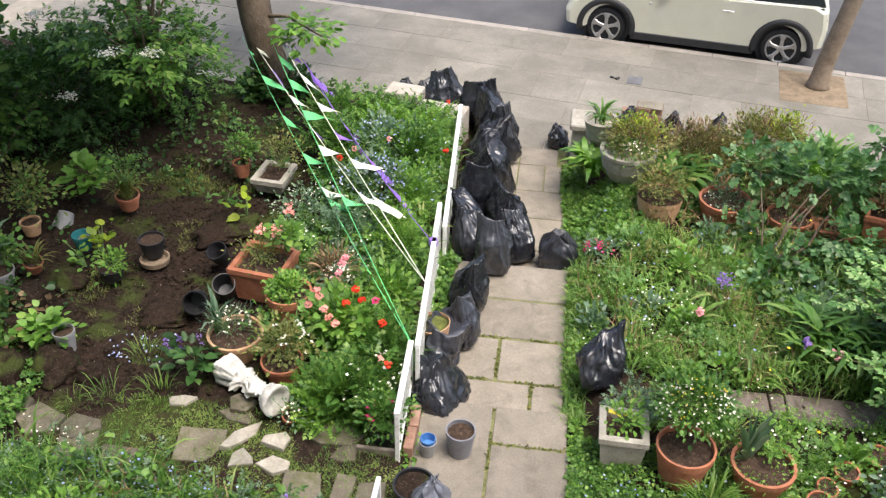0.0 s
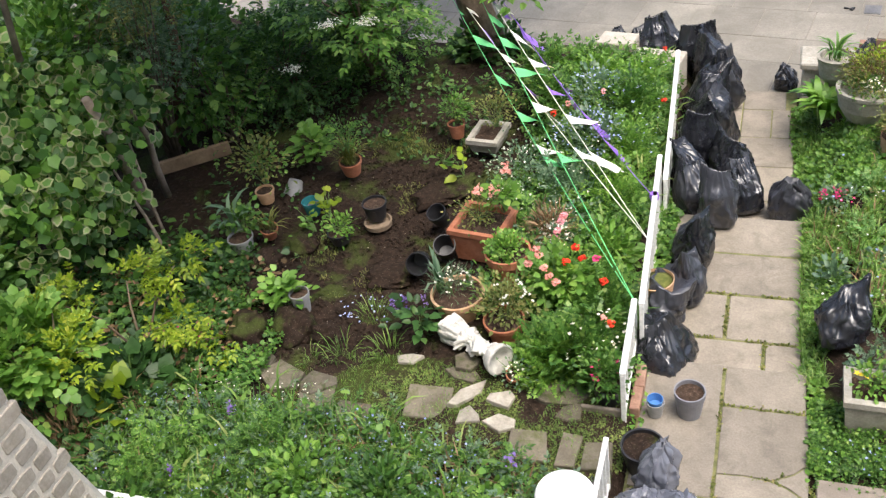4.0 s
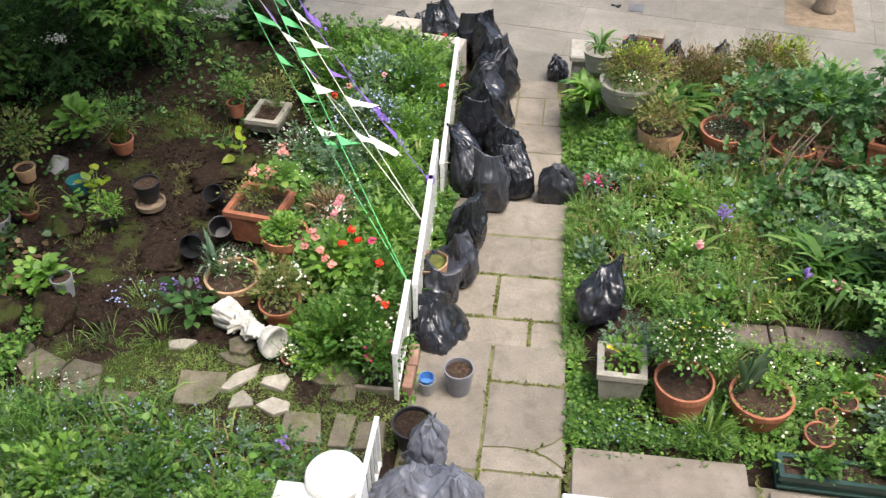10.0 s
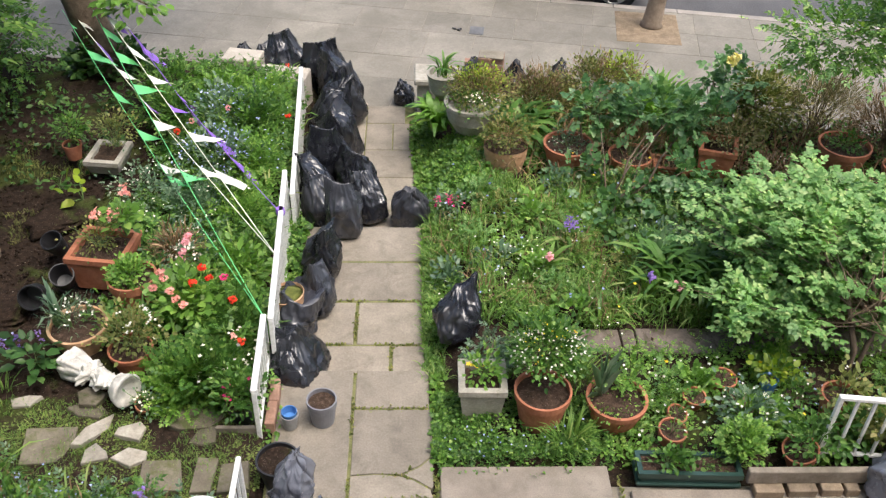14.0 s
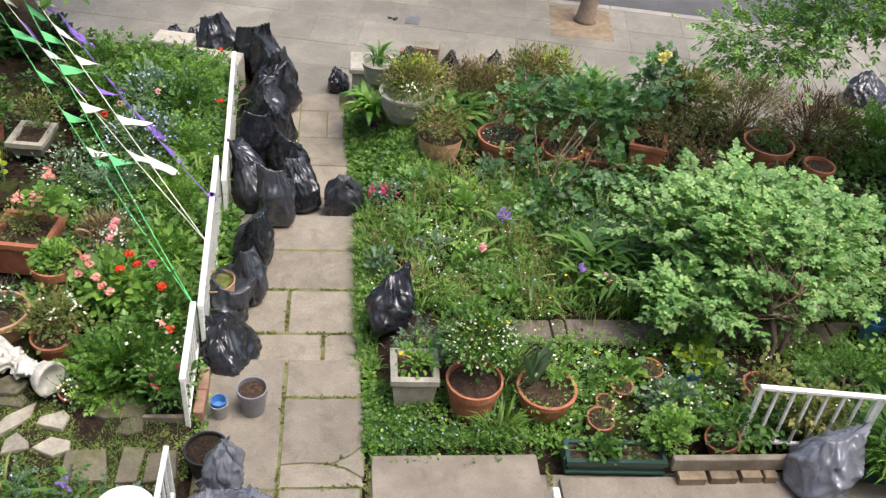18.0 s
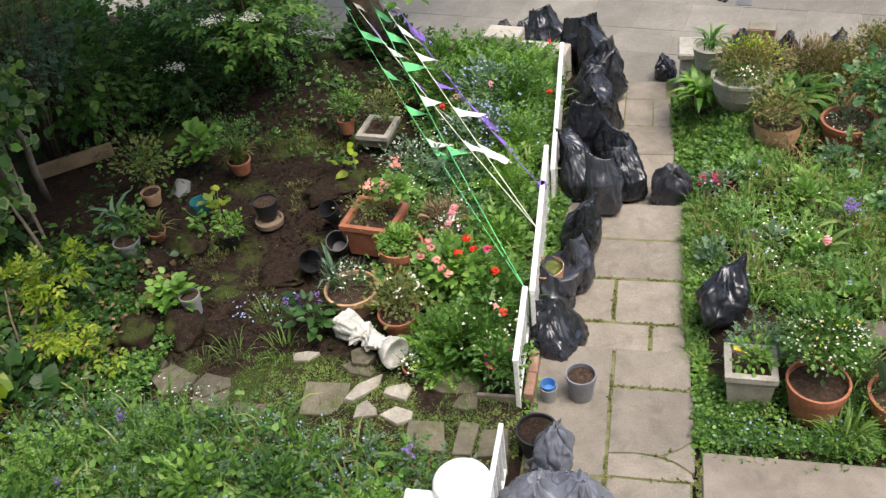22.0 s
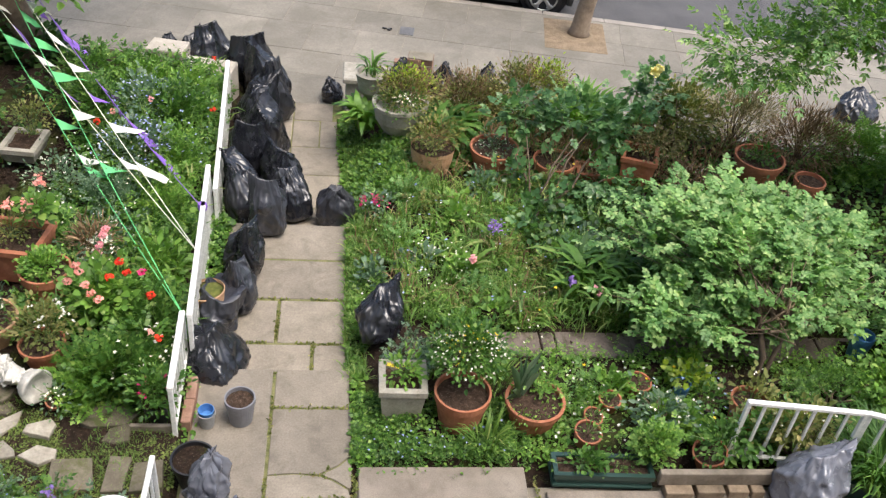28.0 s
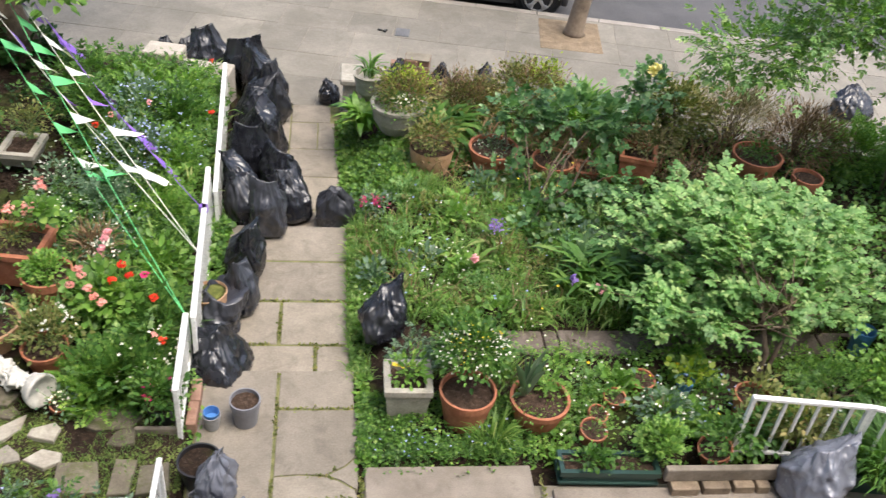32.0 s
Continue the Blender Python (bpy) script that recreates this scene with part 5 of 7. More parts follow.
leaf_mound(o, (0, 0, .14), (.1, .1, .06), 20, 10, .04, G_FRESH)
BLK = "tipped black plastic pots"
o = pot(-3.04, 0.74, GL + .08, .10, .19, M_BLACKPOT, "tipped empty black plastic pot", .008, tilt=(62, 20), fill=None, group=BLK)
o = pot(-2.87, 0.90, GL + .04, .095, .19, M_BLACKPOT, "leaning empty black plastic pot", .008, tilt=(30, 10), fill=None, group=BLK)
o = pot(-3.03, 1.32, GL + .04, .09, .18, M_BLACKPOT, "leaning empty black plastic pot", .008, tilt=(24, -10), fill=None, group=BLK)
o = pot(-4.22, 2.06, GL, .115, .16, M_TERRA, "terracotta pot of wispy dry grass", .012, tilt=(6, 4))
strap_plant(o, 130, .26, G_OLIVE, (0, 0, .14), .07, "wispy_grass", BLADE, .5, 1.5)
leaf_mound(o, (0, 0, .42), (.2, .16, .2), 24, 12, .03, G_MID, name="pale_shrub")
o = pot(-4.78, 0.76, GL, .12, .15, M_PALEPOT, "pale grey plastic pot of broad leaves", .01)
leaf_mound(o, (0, .08, .24), (.17, .13, .10), 22, 8, .05, G_MID, BROAD)
strap_plant(o, 14, .34, G_BLUE, (-.05, .05, .2), .06, up=1.4)
o = pot(-4.62, 0.98, GL, .085, .12, M_TERRA, "small terracotta pot of limp stems", .01, tilt=(10, 12))
strap_plant(o, 40, .22, G_OLIVE, (0, 0, .1), .05, "limp_growth", BLADE, .6)
o = pot(-4.90, 1.50, GL, .095, .14, M_TERRAPALE, "terracotta pot with a spindly variegated shrub", .012)
leaf_mound(o, (-.06, .16, .34), (.24, .2, .26), 24, 14, .045, G_OLIVE, spread=.09)
leaf_mound(o, (-.02, .1, .30), (.2, .16, .2), 12, 12, .045, G_FRESH, spread=.08, name="pale_foliage", stem=False)
o = pot(-4.74, 1.84, GL + .03, .105, .24, M_PALEPOT, "upturned pale plastic pot", .008, .66, tilt=(150, 16), fill=None)
o = pot(-3.86, 0.06, GL, .085, .2, M_PALEPOT, "pale grey pot behind a leafy shrub", .008)
o = pot(-1.98, -0.40, GL, .06, .10, M_TERRA, "small terracotta pot of white flowers lying by the statue", .008, tilt=(20, 20))
leaf_mound(o, (0, 0, .12), (.08, .08, .05), 10, 8, .03, G_BLUE)
blossoms(o, heads((0, 0, .13), (.07, .07, .05), 14, 1, .01), .024, F_WHITE)
o = pot(-1.27, -0.46, 0.02, .12, .18, M_BLACKPOT, "black plastic pot of dark red foliage by the railing", .01)
leaf_mound(o, (-.02, 0, .24), (.16, .15, .12), 40, 12, .04, [G_MID])
blossoms(o, heads((-.02, 0, .26), (.12, .12, .1), 16, 2, .012), .026, F_MAG)

# ---- stones and the fallen statue ----
def flat_stone(x, y, w, d, rz, z1, mat, label, name="stone", category="stone", n=6, group="", th=.05, rough=.3):
    pick = np.random.default_rng(int(abs(x) * 1000 + abs(y) * 77))
    if n == 4:
        r = [(w / 2 * i * (1 + pick.normal() * .06), d / 2 * j * (1 + pick.normal() * .06)) for i, j in ((1, 1), (-1, 1), (-1, -1), (1, -1))]
    else:
        r = [(w / 2 * math.cos(a) * (1.1 + rough * pick.uniform(-1, .8)), d / 2 * math.sin(a) * (1.1 + rough * pick.uniform(-1, .8))) for a in np.sort(pick.uniform(0, .7, n) + np.linspace(0, 6.2832, n, endpoint=False))]
    ob = part(name, slab_poly(r, -th, 0, .006), mat, None, m=pose(x, y, z1, pick.normal() * 4, pick.normal() * 3, rz))
    return tagged(ob, label, category, group)


flags = "flagstones of the side path"
for x, y, w, d, rz in ((-2.51, -.73, .31, .27, 9), (-1.73, -.98, .26, .23, 7), (-1.45, -.98, .14, .27, -3), (-1.26, -1.0, .18, .24, 5), (-3.35, -.86, .28, .24, 20), (-3.05, -.94, .26, .2, 0)):
    flat_stone(x, y, w, d, rz, GL + .02, M_FLAGMOSS, "grey flagstone sunk in the mossy side path", "flagstone", "flagstone", 4, flags)
pale = "broken pale stones"
for x, y, w, d, rz in ((-2.27, -.63, .13, .34, -30), (-2.19, -.82, .18, .20, 8), (-1.99, -.62, .25, .16, -14), (-1.94, -.83, .24, .19, 12), (-2.80, -.34, .20, .12, 3), (-4.06, -.84, .20, .17, 40)):
    flat_stone(x, y, w, d, rz, GL + .03, M_STONE, "broken pale limestone piece on the earth", "stone", "stone", 5, pale, .045, .45)
for x, y, w, d, rz, up in ((-2.33, -.43, .24, .15, -8, .02), (-2.34, -.34, .20, .17, 25, .06), (-3.98, -.58, .36, .24, 10, .03), (-3.70, -.68, .38, .27, -10, .03), (-3.40, -.70, .26, .22, 30, .03), (-1.62, -.50, .36, .26, 0, .02), (-1.5, -.66, .2, .16, 0, .02)):
    flat_stone(x, y, w, d, rz, GL + up, M_ROUGH, "grey-brown rough stone edging the bed", "stone", "stone", 6, "rough edging stones", .06)


def lump(x, y, z, rx, ry, rz_, seed, mat, label, name, category, group=""):
    bm = bmesh.new()
    bmesh.ops.create_icosphere(bm, subdivisions=4, radius=1)
    for v in bm.verts:
        q = v.co.normalized()
        k = 1 + .30 * noise.fractal(q * 1.7 + Vector((seed, 0, 0)), .8, 2, 4)
        v.co = Vector((q.x * rx * k, q.y * ry * k, max(q.z, -.25) * rz_ * k))
    ob = part(name, bm, mat, None, m=pose(x, y, z, 0, 0, seed * 40), smooth=True)
    return tagged(ob, label, category, group)


for k, (x, y, rx, ry, h) in enumerate(((-4.2, -.28, .21, .18, .2), (-3.86, -.14, .24, .18, .16), (-3.54, -.2, .13, .11, .14), (-4.36, .25, .18, .14, .12), (-4.5, .62, .2, .16, .12), (-4.25, .9, .15, .13, .1), (1.12, .62, .12, .1, .08), (-3.3, .62, .22, .18, .05), (-3.2, 1.9, .3, .22, .06))):
    lump(x, y, GL - .02 if x < 0 else 0, rx, ry, h, 2.3 + k, M_SOIL, "clod of dark turned earth with moss", "soil_clod", "earth", "turned clods of earth")

ax = [(0, .11), (.006, .15), (.08, .14), (.15, .12), (.20, .10), (.215, .115), (.235, .105), (.25, .06), (.27, .05), (.29, .075), (.33, .10), (.37, .095), (.40, .07), (.43, .062), (.46, .075), (.50, .105), (.54, .135), (.58, .152), (.594, .154), (.60, .15), (.602, .13), (.585, .10), (.56, .004)]
zz = np.concatenate([[0, .003], np.linspace(.006, .55, 76), [.556, .57, .594, .60]])
sv, sf = lathe([(.004, 0.0)] + [(float(np.interp(z, [u for u, r in ax[:20]], [r for u, r in ax[:20]])), float(z)) for z in zz] + [(r, u) for u, r in ax[20:]], 72)
carve = lambda x, y, z: 1.06 + .75 * noise.fractal(Vector((x * 11, y * 11, z * 9)), .8, 2, 3) - .25 * abs(noise.fractal(Vector((x * 22, y * 22, z * 16 + 5)), .7, 2, 3))
square = lambda x, y: .86 * (1 + .25 * (1 - abs(math.cos(2 * math.atan2(y, x))))) * (.96 + .16 * noise.fractal(Vector((x * 16, y * 16, x * 9)), .8, 2, 3))
sv = [(x * carve(x, y, z), y * carve(y, x, z + 3), z + .02 * noise.noise(Vector((x * 15, y * 15, z * 9)))) if .2 < z < .52 else ((x * square(x, y), y * square(x, y), z) if z <= .2 else (x, y, z)) for x, y, z in sv]
st = part("statue", (sv, sf), M_STATUE, None, m=Matrix.Translation((-2.55, -.07, GL + .125)) @ Euler((0, radians(86), radians(-33))).to_matrix().to_4x4() @ Matrix.Diagonal((.80, .80, 1, 1)), smooth=True)
tagged(st, "weathered white stone garden statue fallen on its side", "statue")

plank = tagged(part("timber_plank", moved(block(.80, .06, .14, .006), pose(-6.08, 2.11, .02, 0, 0, 38)), M_PINE, None), "bare brown timber board edging the shady bed", "plank")
edge = tagged(part("edging_board", moved(block(.30, .03, .09, .005), pose(-1.29, -.60, 0.0)), M_WOOD, None), "short timber edging board by the railing", "board")
eb = thing("brick_edging", pose(-1.085, -.42, 0), "red brick edging between bed and path", "brick edging")
bm0 = mesh_of("brick", *block(.07, .21, .10, .006))
for k in range(2):
    part("brick", bm0, M_BRICK, eb, m=pose(0, -.04 + .215 * k, -0.02, 0, 0, 3 * k))


# ---- bunting ----
def bunting(a, b, sag, cord, flags, size, label):
    """A string of cloth pennants between two points, (share of the way, cloth) each; they hang and blow to one side."""
    a, b = Vector(a), Vector(b)
    ob = thing("bunting", Matrix.Translation(a), label, "bunting", "strings of bunting")
    at = lambda s: (b - a) * s + Vector((0, 0, -4 * sag * s * (1 - s)))
    part("cord", tube([at(i / 24) for i in range(25)], .0042, 5), cord, ob)
    for k, (s, cloth) in enumerate(flags):
        p, q = at(s), at(min(1, s + size * rng.uniform(.75, .95) / (b - a).length))
        hang = .62 if cloth is M_FLAGPURPLE else .42
        blow = Vector((1.1 - hang + rng.normal() * .15, .15 + rng.normal() * .2, -hang + rng.normal() * .15)).normalized() * size * rng.uniform(.85, 1.2)
        tip = p.lerp(q, rng.uniform(.35, .75)) + blow
        w = (q - p).cross(blow).normalized() * size * .12
        mid = lambda u, v: p.lerp(q, u).lerp(tip, v)
        rows = [(.0, 5), (.35, 5), (.7, 3), (1., 1)]
        grid = []
        for v, c in rows:
            grid.append([mid((i / (c - 1)) if c > 1 else .5, v) + w * math.sin(v * 3.0 + (i / max(1, c - 1)) * 2.5 + k) * v for i in range(c)])
        vs = [tuple(g) for r in grid for g in r]
        fs = [(0, 1, 6, 5), (1, 2, 7, 6), (2, 3, 8, 7), (3, 4, 9, 8), (5, 6, 11, 10), (6, 7, 11), (7, 8, 11), (8, 9, 12, 11), (10, 11, 13), (11, 12, 13)]
        part("flag", (vs, fs), cloth, ob, smooth=True)
    return ob


POST = (-1.165, 0.08, 0.47)
TIE = (-1.15, 0.75, 0.49)
GR, WH, PU = M_FLAGGREEN, M_FLAGWHITE, M_FLAGPURPLE
bunting((-4.06, 5.18, .50), POST, .10, GR, [(.04, GR), (.17, GR), (.33, GR), (.47, GR), (.585, WH), (.62, GR)], .26, "string of green cloth flags from tree to railing")
bunting((-3.60, 4.86, .64), POST, .06, GR, [(.07, GR), (.18, GR), (.31, GR), (.44, WH), (.61, GR)], .26, "string of green and white flags from tree to railing")
bunting((-3.95, 5.10, .56), TIE, .06, WH, [(.05, WH), (.16, PU), (.30, WH), (.43, PU), (.52, WH), (.70, WH)], .26, "string of white flags from tree to railing")
bunting((-3.52, 4.86, .70), TIE, .03, WH, [(.03, PU), (.06, WH), (.20, WH), (.34, WH), (.46, PU), (.58, WH), (.72, WH)], .26, "string of white and purple flags from tree to railing")
bunting((-3.34, 4.90, .56), (-1.20, 1.36, 0.47), .10, PU, [(.06, PU), (.17, PU), (.28, PU), (.40, PU), (.49, PU), (.58, PU), (.66, PU), (.74, PU)], .31, "string of purple flags from tree to railing")


# ---- planting ----
def shrub(x, y, z, c, r, count, per, size, mats, label, shape=LEAF, spread=.08, twigs=9, wood=None, thick=.014, name="shrub", group="", inner=.3, low=-.6, category="shrub", lift=.9):
    ob = thing(name, pose(x, y, z), label, category, group)
    p, d = clumps(c, r, count, per, spread, inner, low)
    scatter("foliage", shape, p, d, lit_side(d, lift), rng.uniform(size * .65, size * 1.3, len(p)), mats if isinstance(mats, list) else [mats], ob)
    c, r = np.array(c), np.array(r)
    geo = []
    for q in p[rng.choice(len(p), min(len(p), twigs), False)]:
        m1 = np.array([q[0] * .35, q[1] * .35, q[2] * .55]) + rng.normal(size=3) * .04
        geo.append(tube([(rng.normal() * .03, rng.normal() * .03, 0), tuple(m1), tuple(q)], [thick, thick * .7, thick * .3], 6))
    part("branchwork", merge(*geo), wood or M_TWIG, ob, smooth=True)
    return ob


def blooms_on(ob, c, r, k, per, spread, size, mat, shape=STAR):
    blossoms(ob, heads(c, r, k, per, spread), size, mat, shape)


def cover(name, area, count, shape, size, mats, label, up=.4, width=1.0, lift=(0, .05), clump=.0):
    """Low plants over an irregular patch: area(x, y) gives the chance of a plant there, in a box."""
    (x0, x1, y0, y1), chance = area
    p = np.stack([rng.uniform(x0, x1, count * 2), rng.uniform(y0, y1, count * 2)], 1)
    if clump:
        mids = np.stack([rng.uniform(x0, x1, count // 14), rng.uniform(y0, y1, count // 14)], 1)
        p = mids[rng.integers(0, len(mids), count * 2)] + rng.normal(size=(count * 2, 2)) * clump
    keep = np.array([x0 <= a <= x1 and y0 <= b <= y1 and rng.random() < chance(a, b) for a, b in p])
    p = p[keep][:count]
    z = np.array([gz(a, b) for a, b in p]) + rng.uniform(*lift, len(p))
    if shape is SPRIG and size < .085:
        shape = FINESPRIG
    d = rand_dirs(len(p), up, .6)
    d[:, 2] = np.abs(d[:, 2])
    ob = scatter(name, shape, np.c_[p, z], d, lit_side(d) if shape not in (BLADE, STRAP) else np.c_[-d[:, :2] * d[:, 2:], (d[:, :2] ** 2).sum(1)], rng.uniform(size * .55, size * 1.35, len(p)), mats, None, width=width)
    return tagged(ob, label, "ground cover", kind="stuff")


def bed(x, y):
    """Planted ground on the open side: everywhere but the paved strips and bare spots."""
    if .16 < y < .49 and x > .95:
        return 0.10 if wobble(x, y, 2.2, 17) > .05 else 0.55
    if math.hypot(x - .25, (y - 2.1) * 1.3) < .28 or math.hypot(x - 1.15, y - .62) < .14:
        return 0.02
    return 1.0


def patchy(x, y):
    return bed(x, y) * min(1, max(.05, .45 + 2.2 * wobble(x, y, 1.8, 5)))


def meadow(x, y):
    return bed(x, y) * min(1, max(.04, .36 + 3.0 * wobble(x, y, 2.0, 21)))


# open side
cover("ground_cover", ((.03, 1.25, -.95, -.25), lambda x, y: bed(x, y) * (1 if y > -.86 - .05 * wobble(x, y, 4) else .15)), 1500, BROAD, .024, [G_FRESH], "low carpet of small fresh green leaves", .5, 1.0, (0, .09))
cover("ground_cover", ((.03, 1.25, -.95, -.25), lambda x, y: bed(x, y) * (wobble(x, y, 3.0, 14) > -.2) * (1 if y > -.86 - .05 * wobble(x, y, 4) else .15)), 4800, SPRIG, .045, [G_MID], "darker creeping leaves in the carpet", .5, 1.0, (0, .06))
cover("ground_cover", ((1.22, 4.8, -.86, .2), patchy), 4600, BROAD, .032, [G_FRESH], "mixed low green herbs between the pots", .5, 1.0, (0, .05))
cover("ground_cover", ((1.3, 4.8, -.8, .1), patchy), 2600, SPRIG, .048, [G_FRESH], "feathery green herbs between the pots", .7, 1.0, (0, .07))
cover("long_grass", ((.02, 2.5, .48, 2.6), meadow), 7500, BLADE, .17, [G_GRASS], "long uncut grass in the flower garden", .8, .55, (0, .02), .07)
cover("long_grass", ((.5, 2.4, .5, 2.3), lambda x, y: bed(x, y) * (wobble(x, y, 1.5, 2) > -.05)), 800, STRAP, .2, [G_GRASS], "tufts of broad grassy leaves", .8, .5, (0, .02), .06)
cover("ground_cover", ((.0, 2.4, .45, 2.7), patchy), 10500, SPRIG, .05, [G_FRESH], "low fresh green weeds among the grass", .5, 1, (0, .13))
cover("ground_cover", ((.0, 3.2, 2.2, 4.3), lambda x, y: patchy(x, y) * (y < front(x) - .2)), 11000, BROAD, .045, [G_MID], "low green plants beside the path", .5, 1, (0, .14))
cover("ground_cover", ((.0, .8, 2.3, 3.6), bed), 5200, SPRIG, .055, [G_FRESH], "fine fresh green weeds beside the path", .6, 1, (0, .12))
cover("path_edge_plants", ((-.16, .1, 2.0, 4.3), lambda x, y: 1.0 if x > -.05 - .045 * (y - 2) else .25), 1500, BROAD, .045, [G_FRESH], "leaves spilling over the path edge", .4, 1, (0, .06))
cover("path_edge_plants", ((-.07, .12, -.9, 2.0), lambda x, y: 1.0 if x > -.02 else .3), 1500, BROAD, .035, [G_FRESH], "leaves spilling over the path edge", .4, 1, (.0, .05))
cover("path_edge_grass", ((-.03, .14, -.1, 4.2), lambda x, y: .8), 2600, BLADE, .10, [G_GRASS], "grass spilling over the path edge", .5, .8, (0, .02))
cover("ground_cover", ((2.4, 7.5, .48, 4.0), lambda x, y: y < front(x) - .1), 12000, BROAD, .05, [G_MID], "low green plants under the shrubs", .5, 1, (0, .14))
cover("ground_cover", ((4.5, 7.5, -1.0, .5), lambda x, y: 1), 5000, BROAD, .07, [G_MID], "broad green leaves at the garden side", .5, 1, (.02, .3))
wf = lambda m, n, x0, x1, y0, y1, size, z, lab: tagged(scatter("wild_flowers", STAR, np.stack([rng.uniform(x0, x1, n), rng.uniform(y0, y1, n), rng.uniform(z * .5, z, n)], 1), rand_dirs(n, 0, .1), unit(rng.normal(size=(n, 3)) * .3 + [0, -.3, 1]), rng.uniform(size * .7, size * 1.3, n), [m], None), lab, "flowers", kind="stuff")
wf(F_WHITE, 60, .1, 1.6, .2, 2.1, .018, .2, "tiny white flowers in the long grass")
wf(F_WHITE, 45, .5, 1.0, .8, 1.4, .019, .2, "tiny white flowers in a patch of grass")
wf(F_BLUE, 50, .1, 2.2, .4, 2.6, .026, .22, "small blue flowers in the long grass")
wf(F_BLUE, 40, .1, 1.1, -.85, -.5, .018, .1, "tiny blue flowers in the ground cover")
wf(F_WHITE, 90, 1.4, 3.6, -.8, .1, .022, .24, "tiny white flowers among the herbs")
wf(F_YELLOW, 18, 1.4, 3.0, -.6, 3.2, .03, .3, "small yellow flowers among the herbs")
wf(F_BLUE, 30, 2.2, 3.0, -.7, -.1, .022, .22, "small blue flowers among the herbs")

# dark leaf colour here stands in for the shadow under the rose bush
cover("ground_cover", ((1.55, 2.8, 1.35, 2.6), bed), 1500, BROAD, .06, [G_DARK], "dark low leaves standing in for rose bush shade", .5, 1, (.05, .22))
cover("dry_stems", ((.05, 2.6, .45, 2.7), meadow), 1100, BLADE, .17, [G_DRY], "straw-coloured stems in the long grass", .6, .5, (0, .06), .08)
cover("dry_stems", ((.6, 4.6, 2.5, 3.6), lambda x, y: 1.0), 1500, BLADE, .2, [G_DRY], "withered stems among the pots", .6, .6, (0, .12), .08)
cover("strip_edge_plants", ((.9, 4.6, .38, .56), lambda x, y: 1.0 if y > .44 + .05 * wobble(x, y, 3, 51) else .15), 700, BLADE, .13, [G_GRASS], "grass leaning over the paving strip", .5, .6, (0, .04), .05)
cover("strip_edge_plants", ((.9, 4.6, .06, .30), lambda x, y: 1.0 if y < .19 + .09 * wobble(x, y, 3, 53) else .12), 900, SPRIG, .05, [G_FRESH], "green leaves leaning over the paving strip", .5, 1, (.02, .14))
HERBS = "leafy herbs between the pots"
for k in range(26):
    x, y = rng.uniform(1.55, 2.75), rng.uniform(-.74, .02)
    if any(abs(x - u) < .2 and -.34 < y - v < .1 for u, v in ((1.72, -.66), (1.77, -.45), (1.90, -.34), (2.14, -.16), (2.46, -.22), (2.62, -.36))):
        continue
    m, shp, s2, lab = ((G_FRESH, ROSELEAF, .075, "fresh green lobed herb between the pots"), (G_PALE, SPRIG, .06, "pale green herb between the pots"), (G_FRESH, SPRIG, .055, "fine-leaved green herb between the pots"))[k % 3]
    rr = rng.uniform(.06, .11)
    o = shrub(x, y, gz(x, y), (0, 0, .08), (rr, rr, .09), 12, 8, s2, m, lab, shp, .05, 4, M_STEM, .004, "herb", HERBS, .2, -.1, "herb")
WEEDS = "low weeds in the grass"
for k in range(22):
    x, y = rng.uniform(.12, 2.2), rng.uniform(.55, 2.6)
    m, shp, s2, lab = ((G_PALE, SPRIG, .07, "pale ferny weed in the grass"), (G_FRESH, BROAD, .055, "broad-leaved weed in the grass"), (G_BLUE, LEAF, .06, "grey-green weed in the grass"), (G_OLIVE, SPRIG, .06, "olive feathery weed in the grass"))[k % 4]
    rr = rng.uniform(.09, .18)
    o = shrub(x, y, gz(x, y), (0, 0, .09), (rr, rr, .10), 12, 9, s2, m, lab, shp, .05, 4, M_STEM, .004, "weed", WEEDS, .2, -.1, "weed")
o = thing("pink_flowers", pose(.22, 2.12, -.05), "clump of bright pink flowers by the path", "flowers")
leaf_mound(o, (0, 0, .06), (.13, .08, .06), 14, 10, .04, G_BLUE)
blossoms(o, heads((0, 0, .08), (.13, .07, .05), 24, 2, .015), .032, F_MAG)
o = thing("purple_flower", pose(1.24, 1.5, -.04), "round purple flower head in the grass", "flowers")
strap_plant(o, 12, .3, G_GRASS, up=1.2)
blossoms(o, rng.normal(size=(70, 3)) * .028 + [0, 0, .30], .022, F_VIOLET)
stems(o, [[(0, 0, 0), (0, 0, .28)]])
for x, y, m in ((1.78, .78, F_VIOLET), (2.0, .66, F_PINK), (1.0, 1.05, F_PINK)):
    o = thing("iris", pose(x, y, 0), "iris with a drooping flower in the grass", "flowers", "flowers in the grass")
    strap_plant(o, 8, .34, G_GRASS, up=1.6)
    blossoms(o, rng.normal(size=(9, 3)) * .02 + [0, 0, .26], .045, m, TUFT)

